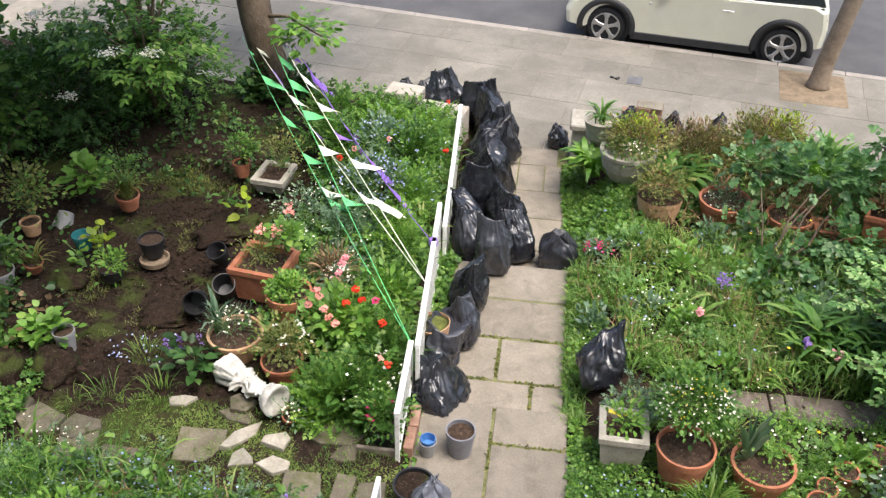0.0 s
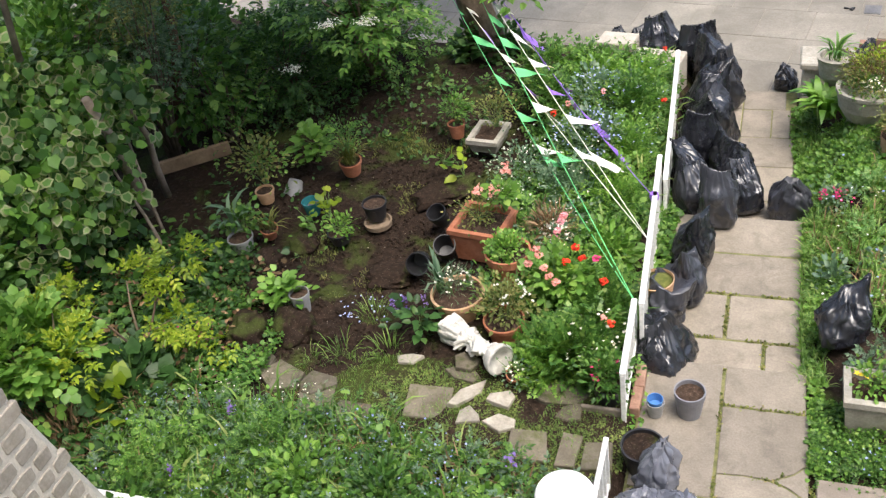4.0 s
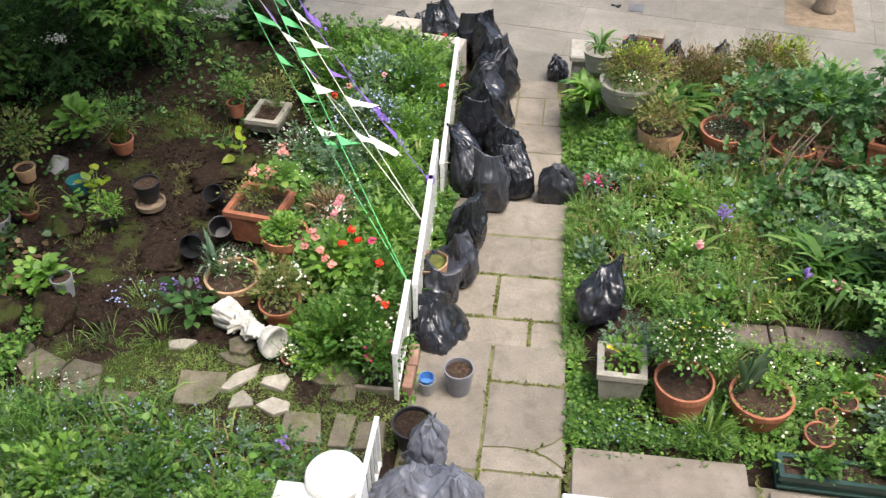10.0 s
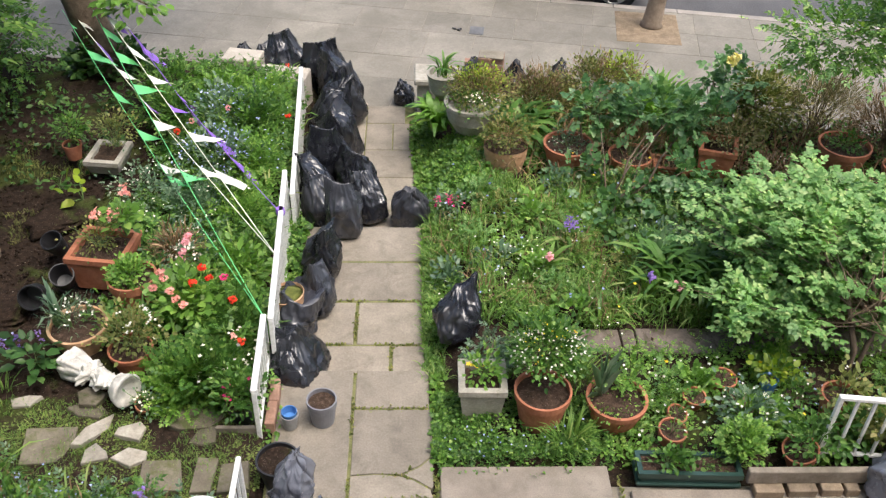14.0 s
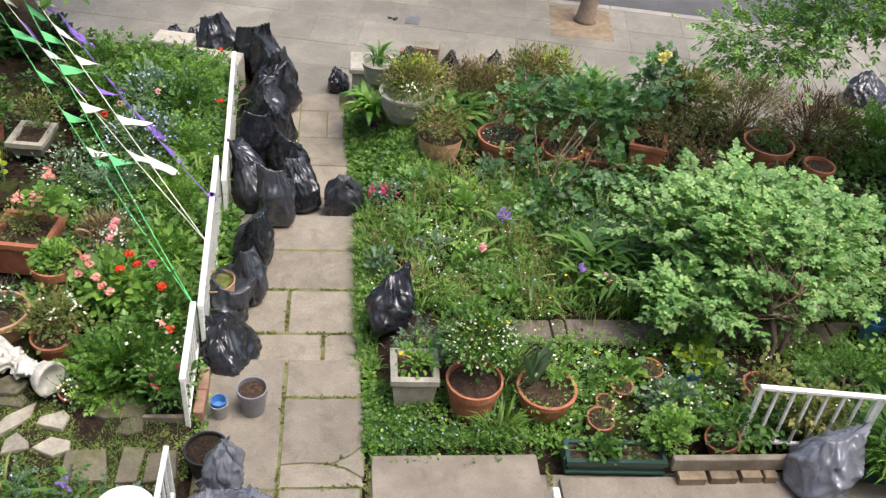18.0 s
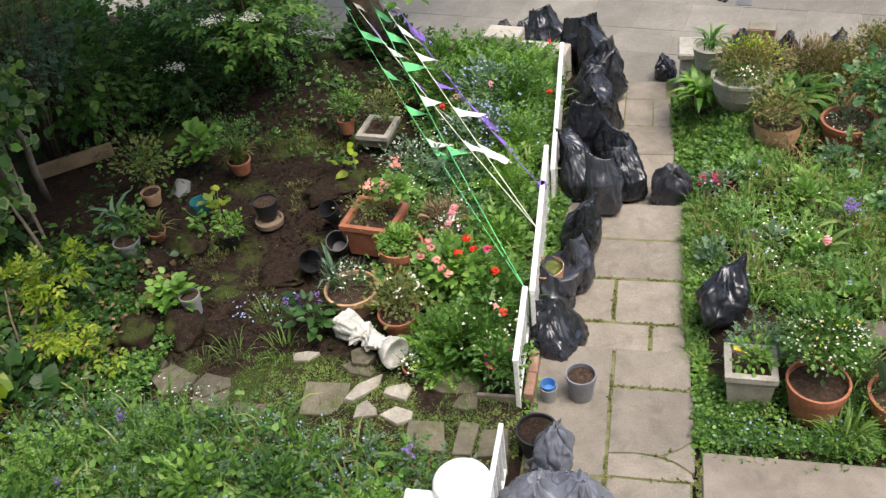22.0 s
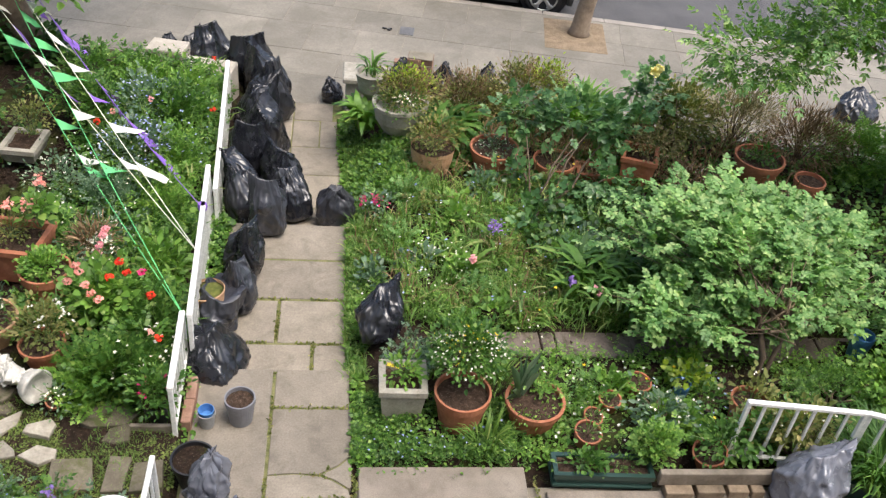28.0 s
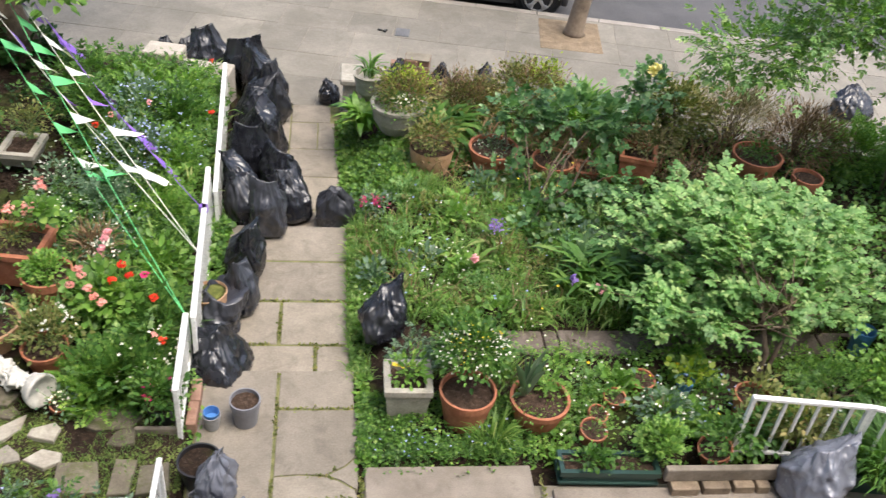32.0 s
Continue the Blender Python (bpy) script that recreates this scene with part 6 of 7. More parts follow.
# strap-leaved clumps
o = thing("strap_leaf_clump", pose(2.22, .86, -.02), "dense clump of glossy green strap leaves", "plant")
for q in ((0, 0), (-.26, .04), (.26, -.02), (-.06, .24), (.3, .22), (-.3, .24), (.1, -.16)):
    strap_plant(o, 34, .44, G_MID, (*q, 0), .09, width=.8, up=1.25)
o = thing("strap_leaf_clump", pose(.98, 3.38, -.1), "clump of glossy green strap leaves by the urn", "plant")
for q in ((0, 0), (.12, .12), (-.1, -.1)):
    strap_plant(o, 42, .44, G_MID, (*q, 0), .07, width=1.25, up=1.3)
o = thing("arching_leaf_plant", pose(.12, 3.62, -.1), "pale green plant with broad arching leaves", "plant")
strap_plant(o, 70, .34, G_FRESH, (.04, .04, 0), .09, width=1.5, up=.9)
o = thing("tall_grass_clump", pose(2.42, 3.78, -.1), "bright green grassy clump by the pavement", "plant")
strap_plant(o, 300, .46, G_FRESH, (0, 0, 0), .26, "foliage", BLADE, 1.2, 1.4)
for x, y in ((.62, .02), (.95, -.7), (1.1, -.1)):
    o = thing("grass_tuft", pose(x, y, 0), "tuft of arching green grass", "grass", "grass tufts")
    strap_plant(o, 90, .24, G_GRASS, (0, 0, 0), .10, "foliage", BLADE, .5)
o = shrub(.44, -.02, 0, (0, 0, .2), (.17, .12, .2), 22, 12, .06, G_BLUE, "grey-green feathery plant behind the stone planter", SPRIG, .04)

# the big pale shrub
o = thing("large_shrub", pose(3.06, -.14, 0), "large spreading shrub with pale fresh green leaves", "shrub")
canes, lp, ld = [], [], []
for k in range(140):
    turn, far = rng.uniform(0, 6.2832), math.sqrt(rng.uniform(.02, 1))
    tip = np.array([.14 + 1.26 * far * math.cos(turn), 1.06 + (.92 if math.sin(turn) > 0 else .80) * far * math.sin(turn), .94 - (.34 - .12 * min(0, math.cos(turn)) - .16 * min(0, math.sin(turn))) * far ** 2 + rng.normal() * .08])
    if k >= 122:                                                 # low boughs over the strap leaves
        tip = np.array([-.84, .46, .46]) + rng.normal(size=3) * [.18, .12, .08]
    elif math.hypot(tip[0] + .84, tip[1] - .86) < .34 or (tip[1] < .2 and abs(tip[0] - .2) < .25):
        continue
    bow = np.array([tip[0] * .3, tip[1] * .35, tip[2] * 1.02])
    way = np.linspace(0, 1, 9)[:, None]
    line = (1 - way) ** 2 * np.array([rng.normal() * .08 + .06, rng.normal() * .08 + .22, .42 + rng.random() * .2]) + 2 * way * (1 - way) * bow + way ** 2 * tip
    canes.append(tube([tuple(q) for q in line], list(np.linspace(.006, .002, 9)), 5))
    arms = [(line[5], line[8])]
    for m in range(3):
        foot = line[5 + m]
        arms.append((foot, foot + np.array([rng.normal() * .17, rng.normal() * .17, rng.uniform(.0, .14)])))
    for foot, end in arms:
        u = np.linspace(.1, 1, 10)[:, None]
        lp.append(foot + (end - foot) * u + rng.normal(size=(10, 3)) * .016)
        dd = unit(end - foot + 1e-6) + rng.normal(size=(10, 3)) * [.75, .75, .4]
        dd[-1] = end - foot + [0, 0, .02]
        ld.append(unit(dd))
lp, ld = np.concatenate(lp), np.concatenate(ld)
part("branchwork", merge(*canes), M_TWIG, o, smooth=True)
scatter("foliage", SHRUBLEAF, lp, ld, lit_side(ld, 1.9), rng.uniform(.07, .115, len(lp)), [G_PALE], o)
# same leaf in darker green, so the gaps inside the shrub look shaded
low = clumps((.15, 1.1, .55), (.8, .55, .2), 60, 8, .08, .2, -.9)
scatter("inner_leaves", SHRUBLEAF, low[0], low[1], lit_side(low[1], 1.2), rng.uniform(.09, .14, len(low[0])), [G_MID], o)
part("trunk", merge(tube([(0, 0, 0), (.02, .05, .3), (-.05, .2, .6), (-.2, .5, .85)], [.026, .024, .018, .009]), tube([(.04, 0, 0), (.12, .08, .35), (.3, .3, .62), (.55, .6, .85)], [.022, .018, .014, .008])), M_BARK, o, smooth=True)
o = shrub(4.70, .22, 0, (0, 0, .50), (.50, .36, .34), 80, 18, .11, G_PALE, "spreading shrub with pale green leaves", SPRIG, .09, 20, None, .016, "shrub", inner=.4)
o = shrub(3.55, -.35, 0, (0, 0, .22), (.36, .2, .24), 50, 20, .05, G_MID, "low green feathery evergreen among the pots", SPRIG, .05)
o = shrub(4.1, -.35, 0, (0, 0, .24), (.4, .25, .24), 60, 16, .05, G_FRESH, "leafy green plant with rounded leaves", BROAD, .06)
o = shrub(4.9, -.5, 0, (0, 0, .35), (.5, .4, .35), 80, 18, .11, G_MID, "broad-leaved green shrub at the garden side", BROAD, .08)
o = shrub(2.2, -.55, 0, (0, 0, .16), (.2, .15, .15), 26, 14, .045, G_BLUE, "grey-green herb with small white flowers", LEAF, .05)
blooms_on(o, (0, 0, .2), (.2, .15, .14), 20, 1, .01, .026, F_WHITE)
o = shrub(2.85, -.72, 0, (0, 0, .2), (.24, .12, .18), 34, 14, .05, G_MID, "small leafy plant behind the timber plank", LEAF, .05)
o = shrub(3.12, -.78, .0, (0, 0, .34), (.28, .14, .12), 40, 14, .045, G_OLIVE, "olive green trailing plant above a grey bag", LEAF, .05)
blooms_on(o, (0, 0, .36), (.26, .12, .1), 14, 1, .01, .025, F_WHITE)

# rose bush and its neighbours
o = shrub(1.72, 2.10, -.06, (.52, .86, .60), (.46, .30, .18), 30, 7, .125, G_ROSE, "rose bush with blue-green leaves on bare stems", ROSELEAF, .09, 2, M_BARK, .010, "rose_bush", inner=.2, lift=1.2)
for c, r, n in (((-.12, .88, .58), (.22, .2, .12), 15), ((.98, .82, .52), (.22, .2, .15), 13), ((.70, .22, .30), (.22, .18, .14), 10), ((-.20, .36, .16), (.14, .12, .06), 5), ((-.05, -.3, .2), (.3, .25, .1), 7)):
    p2, d2 = clumps(c, r, n, 6, .09, .2, -.6)
    scatter("foliage", ROSELEAF, p2, d2, lit_side(d2, 1.2), rng.uniform(.09, .145, len(p2)), [G_ROSE], o)
for foot, way in (((-.22, .80, .1), (-.14, .9, .55)), ((0, 0, 0), (-.12, .5, .45)), ((0, 0, 0), (.4, .7, .6)), ((0, 0, 0), (.62, .85, .58)), ((0, 0, 0), (.95, .8, .5)), ((0, 0, 0), (.72, .25, .32)), ((0, 0, 0), (-.1, -.3, .2)), ((-.25, -.25, 0), (.3, .1, .32))):
    f0, w = np.array(foot), np.array(way)
    pts = [foot] + [tuple(f0 + (w - f0) * k + rng.normal(size=3) * .06 * [1, 1, .6]) for k in (.3, .55, .8)] + [way]
    part("cane", tube(pts, [.014, .012, .010, .007, .004]), M_BARK, o, smooth=True)
o = shrub(3.0, 3.25, -.1, (.06, .05, .74), (.24, .2, .22), 15, 6, .12, G_ROSE, "rose with dark leaves and one yellow bloom", ROSELEAF, .06, 8, M_TWIG, .012, "rose_bush")
blossoms(o, rng.normal(size=(26, 3)) * .028 + [0, .02, 1.02], .06, petal("pale_yellow_petal", (.8, .72, .25), (.88, .82, .4)), TUFT)
o = shrub(1.30, 3.78, -.12, (0, 0, .30), (.50, .26, .26), 110, 24, .034, G_OLIVE, "brown-green heath bush by the pavement", LEAF, .06, 20, None, .008)
leaf_mound(o, (-.1, 0, .32), (.42, .24, .28), 60, 22, .07, [G_DRY], BLADE, .05, "dry_growth", stem=False)
o = shrub(1.86, 3.92, -.12, (0, 0, .38), (.50, .26, .34), 130, 24, .036, G_OLIVE, "olive green bush by the pavement", LEAF, .06, 16, None, .008)
leaf_mound(o, (.05, 0, .48), (.42, .22, .2), 50, 20, .06, [G_DRY], BLADE, .05, "dry_growth", stem=False)
leaf_mound(o, (.25, .05, .58), (.22, .16, .12), 24, 16, .032, [G_LIME], LEAF, .05, "new_growth", stem=False)
o = shrub(3.40, 3.45, -.12, (0, 0, .42), (.50, .34, .36), 120, 22, .05, G_OLIVE, "brown-green heather with white flecks", LEAF, .06, 20, None, .01)
blooms_on(o, (0, 0, .32), (.42, .3, .28), 40, 1, .01, .018, F_WHITE)
o = shrub(4.1, 3.5, -.12, (0, 0, .42), (.5, .34, .36), 190, 26, .055, G_HEATH, "dark brown heather bush", BLADE, .06, 26, None, .01)
o = shrub(4.75, 3.2, -.12, (0, 0, .36), (.46, .36, .30), 130, 20, .08, G_DRY, "brown withered heather bush", BLADE, .06, 26, None, .01)
o = shrub(5.4, 3.15, -.12, (0, 0, .24), (.55, .4, .26), 110, 16, .08, G_FRESH, "low bright green bush", SPRIG, .06)
o = shrub(3.35, 2.55, -.1, (0, 0, .2), (.3, .2, .14), 40, 18, .035, G_DRY, "pale dry cushion plant with white flecks", LEAF, .05)
blooms_on(o, (0, 0, .22), (.26, .18, .12), 40, 1, .01, .016, F_WHITE)

# small tree at the sunny front corner
o = thing("small_tree", pose(5.50, 2.55, -.08), "slender multi-stemmed tree with fresh green leaves", "tree")
part("trunk", merge(*[tube([(dx, dy, 0), (dx * 2, dy * 2, .8), (dx * 3 + ex, dy * 3, 1.6), (dx * 3 + ex * 2, dy * 3 + ey, 2.4)], [.019, .016, .012, .006]) for dx, dy, ex, ey in ((0, 0, -.1, -.1), (.05, .03, .05, .1), (.10, -.05, .2, -.1), (-.05, .04, -.3, .1))]), M_TWIG, o, smooth=True)
lim = [tube([(-.1, 0, 1.3), (-.9, -.1, 1.75), (-1.7, -.1, 1.75), (-2.3, -.15, 1.5)], [.013, .009, .006, .003]), tube([(.1, 0, 1.4), (.8, -.1, 1.9), (1.6, .0, 2.1)], [.013, .009, .004]), tube([(-.1, 0, 1.6), (-.7, .1, 2.2), (-1.5, .2, 2.5)], [.012, .008, .003]), tube([(0, 0, 1.5), (.2, -.5, 2.0), (.3, -.9, 2.2)], [.012, .008, .003])]
part("limb", merge(*lim), M_TWIG, o, smooth=True)
cp, cd = [], []
for c, r, n in (((-1.9, -.1, 1.62), (.62, .35, .24), 60), ((-1.15, -.05, 1.95), (.6, .4, .3), 70), ((-.2, 0, 2.2), (.9, .6, .5), 130), ((.8, -.1, 1.7), (.8, .6, .7), 115), ((1.3, -.3, .9), (.7, .6, .6), 80), ((.5, -.3, .6), (.45, .4, .5), 55), ((.1, -.1, 1.3), (.5, .4, .5), 60), ((-1.6, .0, 2.45), (.5, .4, .2), 40)):
    a, b = clumps(c, r, int(n * 1.0), 11, .11, .2, -.9)
    cp.append(a)
    cd.append(b)
cp, cd = np.concatenate(cp), np.concatenate(cd)
for mat, k in ((G_FRESH, slice(0, None, 2)), (G_PALE, slice(1, None, 2))):
    scatter("crown", SPRIG, cp[k], cd[k], lit_side(cd[k]), rng.uniform(.09, .15, len(cp[k])), [mat], o)
o = shrub(6.3, 1.0, 0, (0, 0, .6), (.8, .9, .6), 260, 26, .09, G_MID, "dense green bush at the garden side", BROAD, .1, 20)
o = shrub(6.6, -.6, 0, (0, 0, .5), (.8, .7, .5), 160, 24, .09, G_MID, "dense green bush near the house", BROAD, .1, 16)

# shady side: bed between the railing and the pots
def shady(x, y):
    if y < .1 and (x < -1.9 or y < -.34):
        return 0.0
    return 1.0 if (-2.5 + .25 * wobble(x, y, 2) < x < -1.29 and y > -.42 and y < front(x) - .15) else 0.0


cover("bed_plants", ((-2.7, -1.18, -.45, 4.8), shady), 4600, BROAD, .045, [G_MID], "low green plants filling the bed", .5, 1, (0, .16))
cover("bed_plants", ((-2.7, -1.18, -.45, 4.8), lambda x, y: shady(x, y) * (wobble(x, y, 2.4, 61) > .0) * (y > .3)), 1300, LEAF, .075, [G_FRESH], "fresh green leaves filling the bed", .5, 1, (.04, .26))
cover("bed_plants", ((-2.7, -1.18, .2, 4.8), lambda x, y: shady(x, y) * (wobble(x, y, 2.0, 63) > -.15)), 3200, SPRIG, .10, [G_MID], "mid-green leaves filling the bed", .6, 1, (.02, .28))
cover("bed_plants", ((-2.4, -1.18, .0, 4.6), shady), 1300, BLADE, .26, [G_GRASS], "grass growing through the bed", .8, .8, (0, .03), .08)
SH = "leafy plants in the shady bed"
for x, y, rx, ry, h, m, shp, s, lab in ((-1.68, 3.85, .24, .22, .14, G_FRESH, SPRIG, .10, "leafy green plant by the front wall"), (-2.15, 4.0, .3, .24, .15, G_FRESH, SPRIG, .10, "fresh green leafy plant by the front wall"), (-2.65, 4.2, .3, .3, .22, G_MID, SPRIG, .10, "green leafy plant by the tree"), (-1.66, 3.4, .24, .3, .2, G_MID, SPRIG, .11, "leafy green plant beside the railing"), (-2.05, 3.5, .34, .34, .3, G_BLUE, LEAF, .05, "grey-green plant with pale blue flowers"), (-2.5, 3.4, .3, .3, .28, G_MID, SPRIG, .10, "leafy green plant in the bed"), (-1.58, 2.6, .2, .3, .22, G_FRESH, SPRIG, .08, "green leafy plant beside the railing"), (-1.95, 2.6, .34, .34, .34, G_BLUE, LEAF, .05, "grey-green plant with pale blue flowers"), (-2.45, 2.0, .34, .34, .34, G_BLUE, LEAF, .035, "mound of grey-green leaves with white flowers"), (-1.58, 1.7, .2, .3, .24, G_FRESH, SPRIG, .09, "green plant with pointed leaves"), (-1.95, 1.75, .32, .3, .30, G_BLUE, SPRIG, .09, "green plant with pointed leaves"), (-1.5, .95, .17, .28, .22, G_FRESH, LEAF, .065, "green plant with pointed leaves by the railing"), (-1.95, 1.2, .26, .24, .26, G_BLUE, LEAF, .035, "mound of grey leaves with white flowers"), (-1.45, .3, .2, .24, .22, G_MID, FERN, .13, "feathery green plant by the railing"), (-1.56, -.16, .26, .22, .20, G_MID, FERN, .14, "fern-like green plant by the railing"), (-1.76, -.26, .13, .12, .10, G_FRESH, FERN, .12, "fern-like green plant by the statue")):
    o = shrub(x, y, GL * .6, (0, 0, h * .5), (rx, ry, h * .6), 34, 14, s * 1.08, m, lab, shp, .07, 8, M_STEM, .006, "leafy_plant", SH, .2, -.2, "plant")
    if "blue" in lab:
        blooms_on(o, (0, 0, h * .6), (rx, ry, h * .6), 90, 1, .02, .026, F_BLUE)
    if "white" in lab:
        blooms_on(o, (0, 0, h * .6), (rx, ry, h * .6), 60, 1, .02, .020, F_WHITE)
o = shrub(-2.0, 1.02, GL, (0, .05, .22), (.13, .1, .18), 26, 14, .10, G_DRY, "tuft of dry brown stems", BLADE, .04, 10, M_TWIG, .006, "dry_tuft")

cover("bank_plants", ((-1.2, -1.03, .05, 4.3), lambda x, y: 1.0), 1500, BROAD, .055, [G_MID], "leaves spilling from the bed by the railing", .4, 1, (0, .12))
cover("bank_plants", ((-1.2, -1.03, .05, 4.3), lambda x, y: 1.0), 700, SPRIG, .07, [G_FRESH], "leaves spilling from the bed by the railing", .6, 1, (0, .14))

# pelargoniums
o = shrub(-1.76, .42, GL, (0, 0, .26), (.26, .2, .16), 56, 11, .065, G_FRESH, "flowering pelargoniums in red, coral and pink", BROAD, .06, 10, M_STEM, .008, "pelargonium", category="flowers")
for mat, pts in ((F_RED, ((.10, .08, .50), (.16, .0, .46), (.05, -.05, .46), (.34, -.12, .36))), (F_CORAL, ((-.16, -.02, .48), (-.2, .06, .47), (-.1, -.12, .44), (-.06, -.16, .4), (.0, -.2, .38), (-.24, -.06, .42))), (F_PINK, ((-.05, .28, .58), (-.07, .24, .52), (-.03, .33, .6), (-.08, .2, .48))), (F_MAG, ((.26, .04, .44), ))):
    blossoms(o, np.concatenate([unit(rng.normal(size=(26, 3))) * .026 * [1, 1, .7] + q for q in np.array(pts) + [0, 0, .03]]), .028, mat, STAR, 'flower_head')
for x, y, mat, lab in ((-1.30, -.10, F_RED, "red pelargonium by the white railing"), (-1.36, -.06, F_CORAL, "coral pelargonium by the white railing"), (-1.42, 4.05, F_RED, "single red poppy by the front wall"), (-2.2, 2.9, F_CORAL, "coral pelargonium among the bunting"), (-2.3, 2.7, F_RED, "red pelargonium among the bunting"), (-1.3, 3.0, F_RED, "red flower beside the railing"), (-1.9, 3.15, F_PINK, "pale pink flowers in the shady bed")):
    o = thing("flower", pose(x, y, GL), lab, "flowers", "single flowers in the bed")
    blossoms(o, unit(rng.normal(size=(16, 3))) * .022 + [0, 0, .36], .03, mat)
    stems(o, [[(0, 0, 0), (.01, 0, .2), (0, 0, .39)]])
wf(F_WHITE, 80, -2.6, -1.7, 1.3, 2.6, .022, .42, "tiny white flowers over the shady bed")
wf(F_BLUE, 90, -2.3, -1.3, 2.2, 3.8, .022, .42, "pale blue forget-me-nots in the bed")
wf(F_WHITE, 50, -1.6, -1.2, -.4, .2, .03, .36, "white flowers beside the railing")
o = thing("white_stocks", pose(-1.93, .98, GL), "clump of small white flowers by the pelargoniums", "flowers")
leaf_mound(o, (0, 0, .18), (.12, .1, .14), 20, 10, .04, G_BLUE)
blossoms(o, heads((0, 0, .22), (.12, .1, .14), 60, 1, .012), .03, F_WHITE)

# shady side: leaf plants round the bare earth
for x, y, h, s, n, m, lab in ((-4.66, 2.2, .38, .10, 90, G_FRESH, "hosta-like plant with large bright leaves"), (-3.06, 2.08, .18, .11, 5, G_LIME, "small plant with long yellow-green leaves"), (-4.12, 1.28, .2, .07, 22, G_LIME, "small plant with pale yellow leaves"), (-4.2, 1.1, .12, .055, 28, G_FRESH, "small green leafy plant on bare earth"), (-4.02, .08, .28, .08, 130, G_FRESH, "bright green leafy shrub on bare earth"), (-2.80, -.03, .26, .10, 60, G_DARK, "leafy plant with blue flower spikes"), (-3.34, 2.3, .12, .08, 14, G_MID, "small green plant on bare earth")):
    o = thing("leaf_plant", pose(x, y, GL), lab, "plant", "leafy plants on bare earth")
    p, d = clumps((0, 0, h * .5), (max(.12, s * 1.5), max(.12, s * 1.5), h * .5), max(2, n // 4), 5, .05, .3, -.1)
    d[:, 2] = np.abs(d[:, 2]) * .5
    scatter("leaves", LEAF if "spikes" in lab else BROAD, p, d, lit_side(unit(d), 1.3), rng.uniform(s * .7, s * 1.2, len(p)), [m], o)
    stems(o, [[(0, 0, 0), tuple(q * [.5, .5, .7]), tuple(q)] for q in p[:8]])
    if "spikes" in lab:
        blossoms(o, np.concatenate([np.stack([rng.normal(size=20) * .012 + a, rng.normal(size=20) * .012 + b, rng.uniform(.15, .3, 20)], 1) for a, b in ((-.12, .08), (-.2, .02), (.02, .12))]), .02, F_VIOLET)
for x, y, n, L in ((-3.34, -.38, 30, .22), (-2.98, -.28, 40, .22), (-3.25, .1, 60, .16), (-3.55, -.5, 30, .18)):
    o = thing("grass_tuft", pose(x, y, GL), "tuft of yellowing long grass on the earth", "grass", "grass tufts")
    strap_plant(o, n, L * .8, G_GRASS, (0, 0, 0), .12, "foliage", BLADE, .4, .8)
wf(F_BLUE, 40, -3.5, -3.0, -.1, .25, .02, .2, "pale blue flowers on the bare earth")
G_MOSS = leafy("moss", (0.062, 0.115, 0.02), (0.125, 0.195, 0.04), (0.18, 0.25, 0.06), 0.85, 0.1, 0.1)
cover("moss", ((-3.0, -1.04, -1.16, -.42), lambda x, y: wobble(x, y, 2.6, 9) > -.12), 15000, TUFT, .017, [G_MOSS], "cushions of yellow-green moss round the stones", .4, 1, (-.012, .002))
cover("moss", ((-3.6, -1.04, -1.14, -.34), lambda x, y: wobble(x, y, 2.2, 4) > -.12), 4600, BLADE, .032, [G_GRASS], "short mossy grass round the side path", .4, 1, (0, .01))
cover("moss", ((-4.2, -3.2, .3, 3.2), lambda x, y: wobble(x, y, 1.6, 12) > .18), 4500, BLADE, .04, [G_OLIVE], "thin moss on the shady earth", .4, 1, (0, .01))
under = lambda x, y: 1.0 if wobble(x, y, 1.8, 41) > -.05 + .25 * (3.1 - y) else .06
cover("shade_plants", ((-5.9, -3.0, 2.3, 4.2), under), 900, LEAF, .06, [G_DARK], "dark low plants under the shrubs", .5, 1, (0, .12))
cover("shade_plants", ((-5.9, -3.0, 2.2, 4.2), under), 70, SPRIG, .10, [G_MID], "sparse green seedlings under the shrubs", .6, 1, (.02, .16))
cover("shade_plants", ((-5.7, -4.6, .7, 2.6), lambda x, y: .6 if wobble(x, y, 2.0, 43) > 0 else .05), 220, BROAD, .05, [G_DARK], "dark low leaves by the ivy stems", .5, 1, (0, .12))
CLOD = ([(.5, 0, 0), (0, .45, .05), (-.5, .1, 0), (-.1, -.5, 0), (.1, .05, .42), (0, 0, -.3)], [(0, 1, 4), (1, 2, 4), (2, 3, 4), (3, 0, 4), (1, 0, 5), (2, 1, 5), (3, 2, 5), (0, 3, 5)], [0] * 8)
bare = lambda x, y: 1.0 if wobble(x, y, 2.1, 31) > -.1 else .15
cover("soil_clods", ((-5.2, -2.6, -.5, 3.4), bare), 5200, CLOD, .032, [M_SOIL], "crumbs and clods of dark earth", .2, 1, (-.006, .006))
cover("grit", ((-4.6, -2.6, -.4, 2.2), bare), 190, CLOD, .011, [M_STONE], "pale grit scattered on the earth", .2, 1, (0, .006))
cover("path_weeds", ((-1.12, -.6, -.72, -.1), lambda x, y: x < -1.02), 300, BROAD, .03, [G_FRESH], "small weeds at the path edge", .5, 1, (.0, .1))

# near meadow below the side path
def near_bed(x, y):
    return 1.0 if y < -1.14 + .10 * wobble(x, y, 2.5, 6) - .2 * max(0, x + 2.2) else (.10 if y < -.9 and x < -2.6 else 0.0)


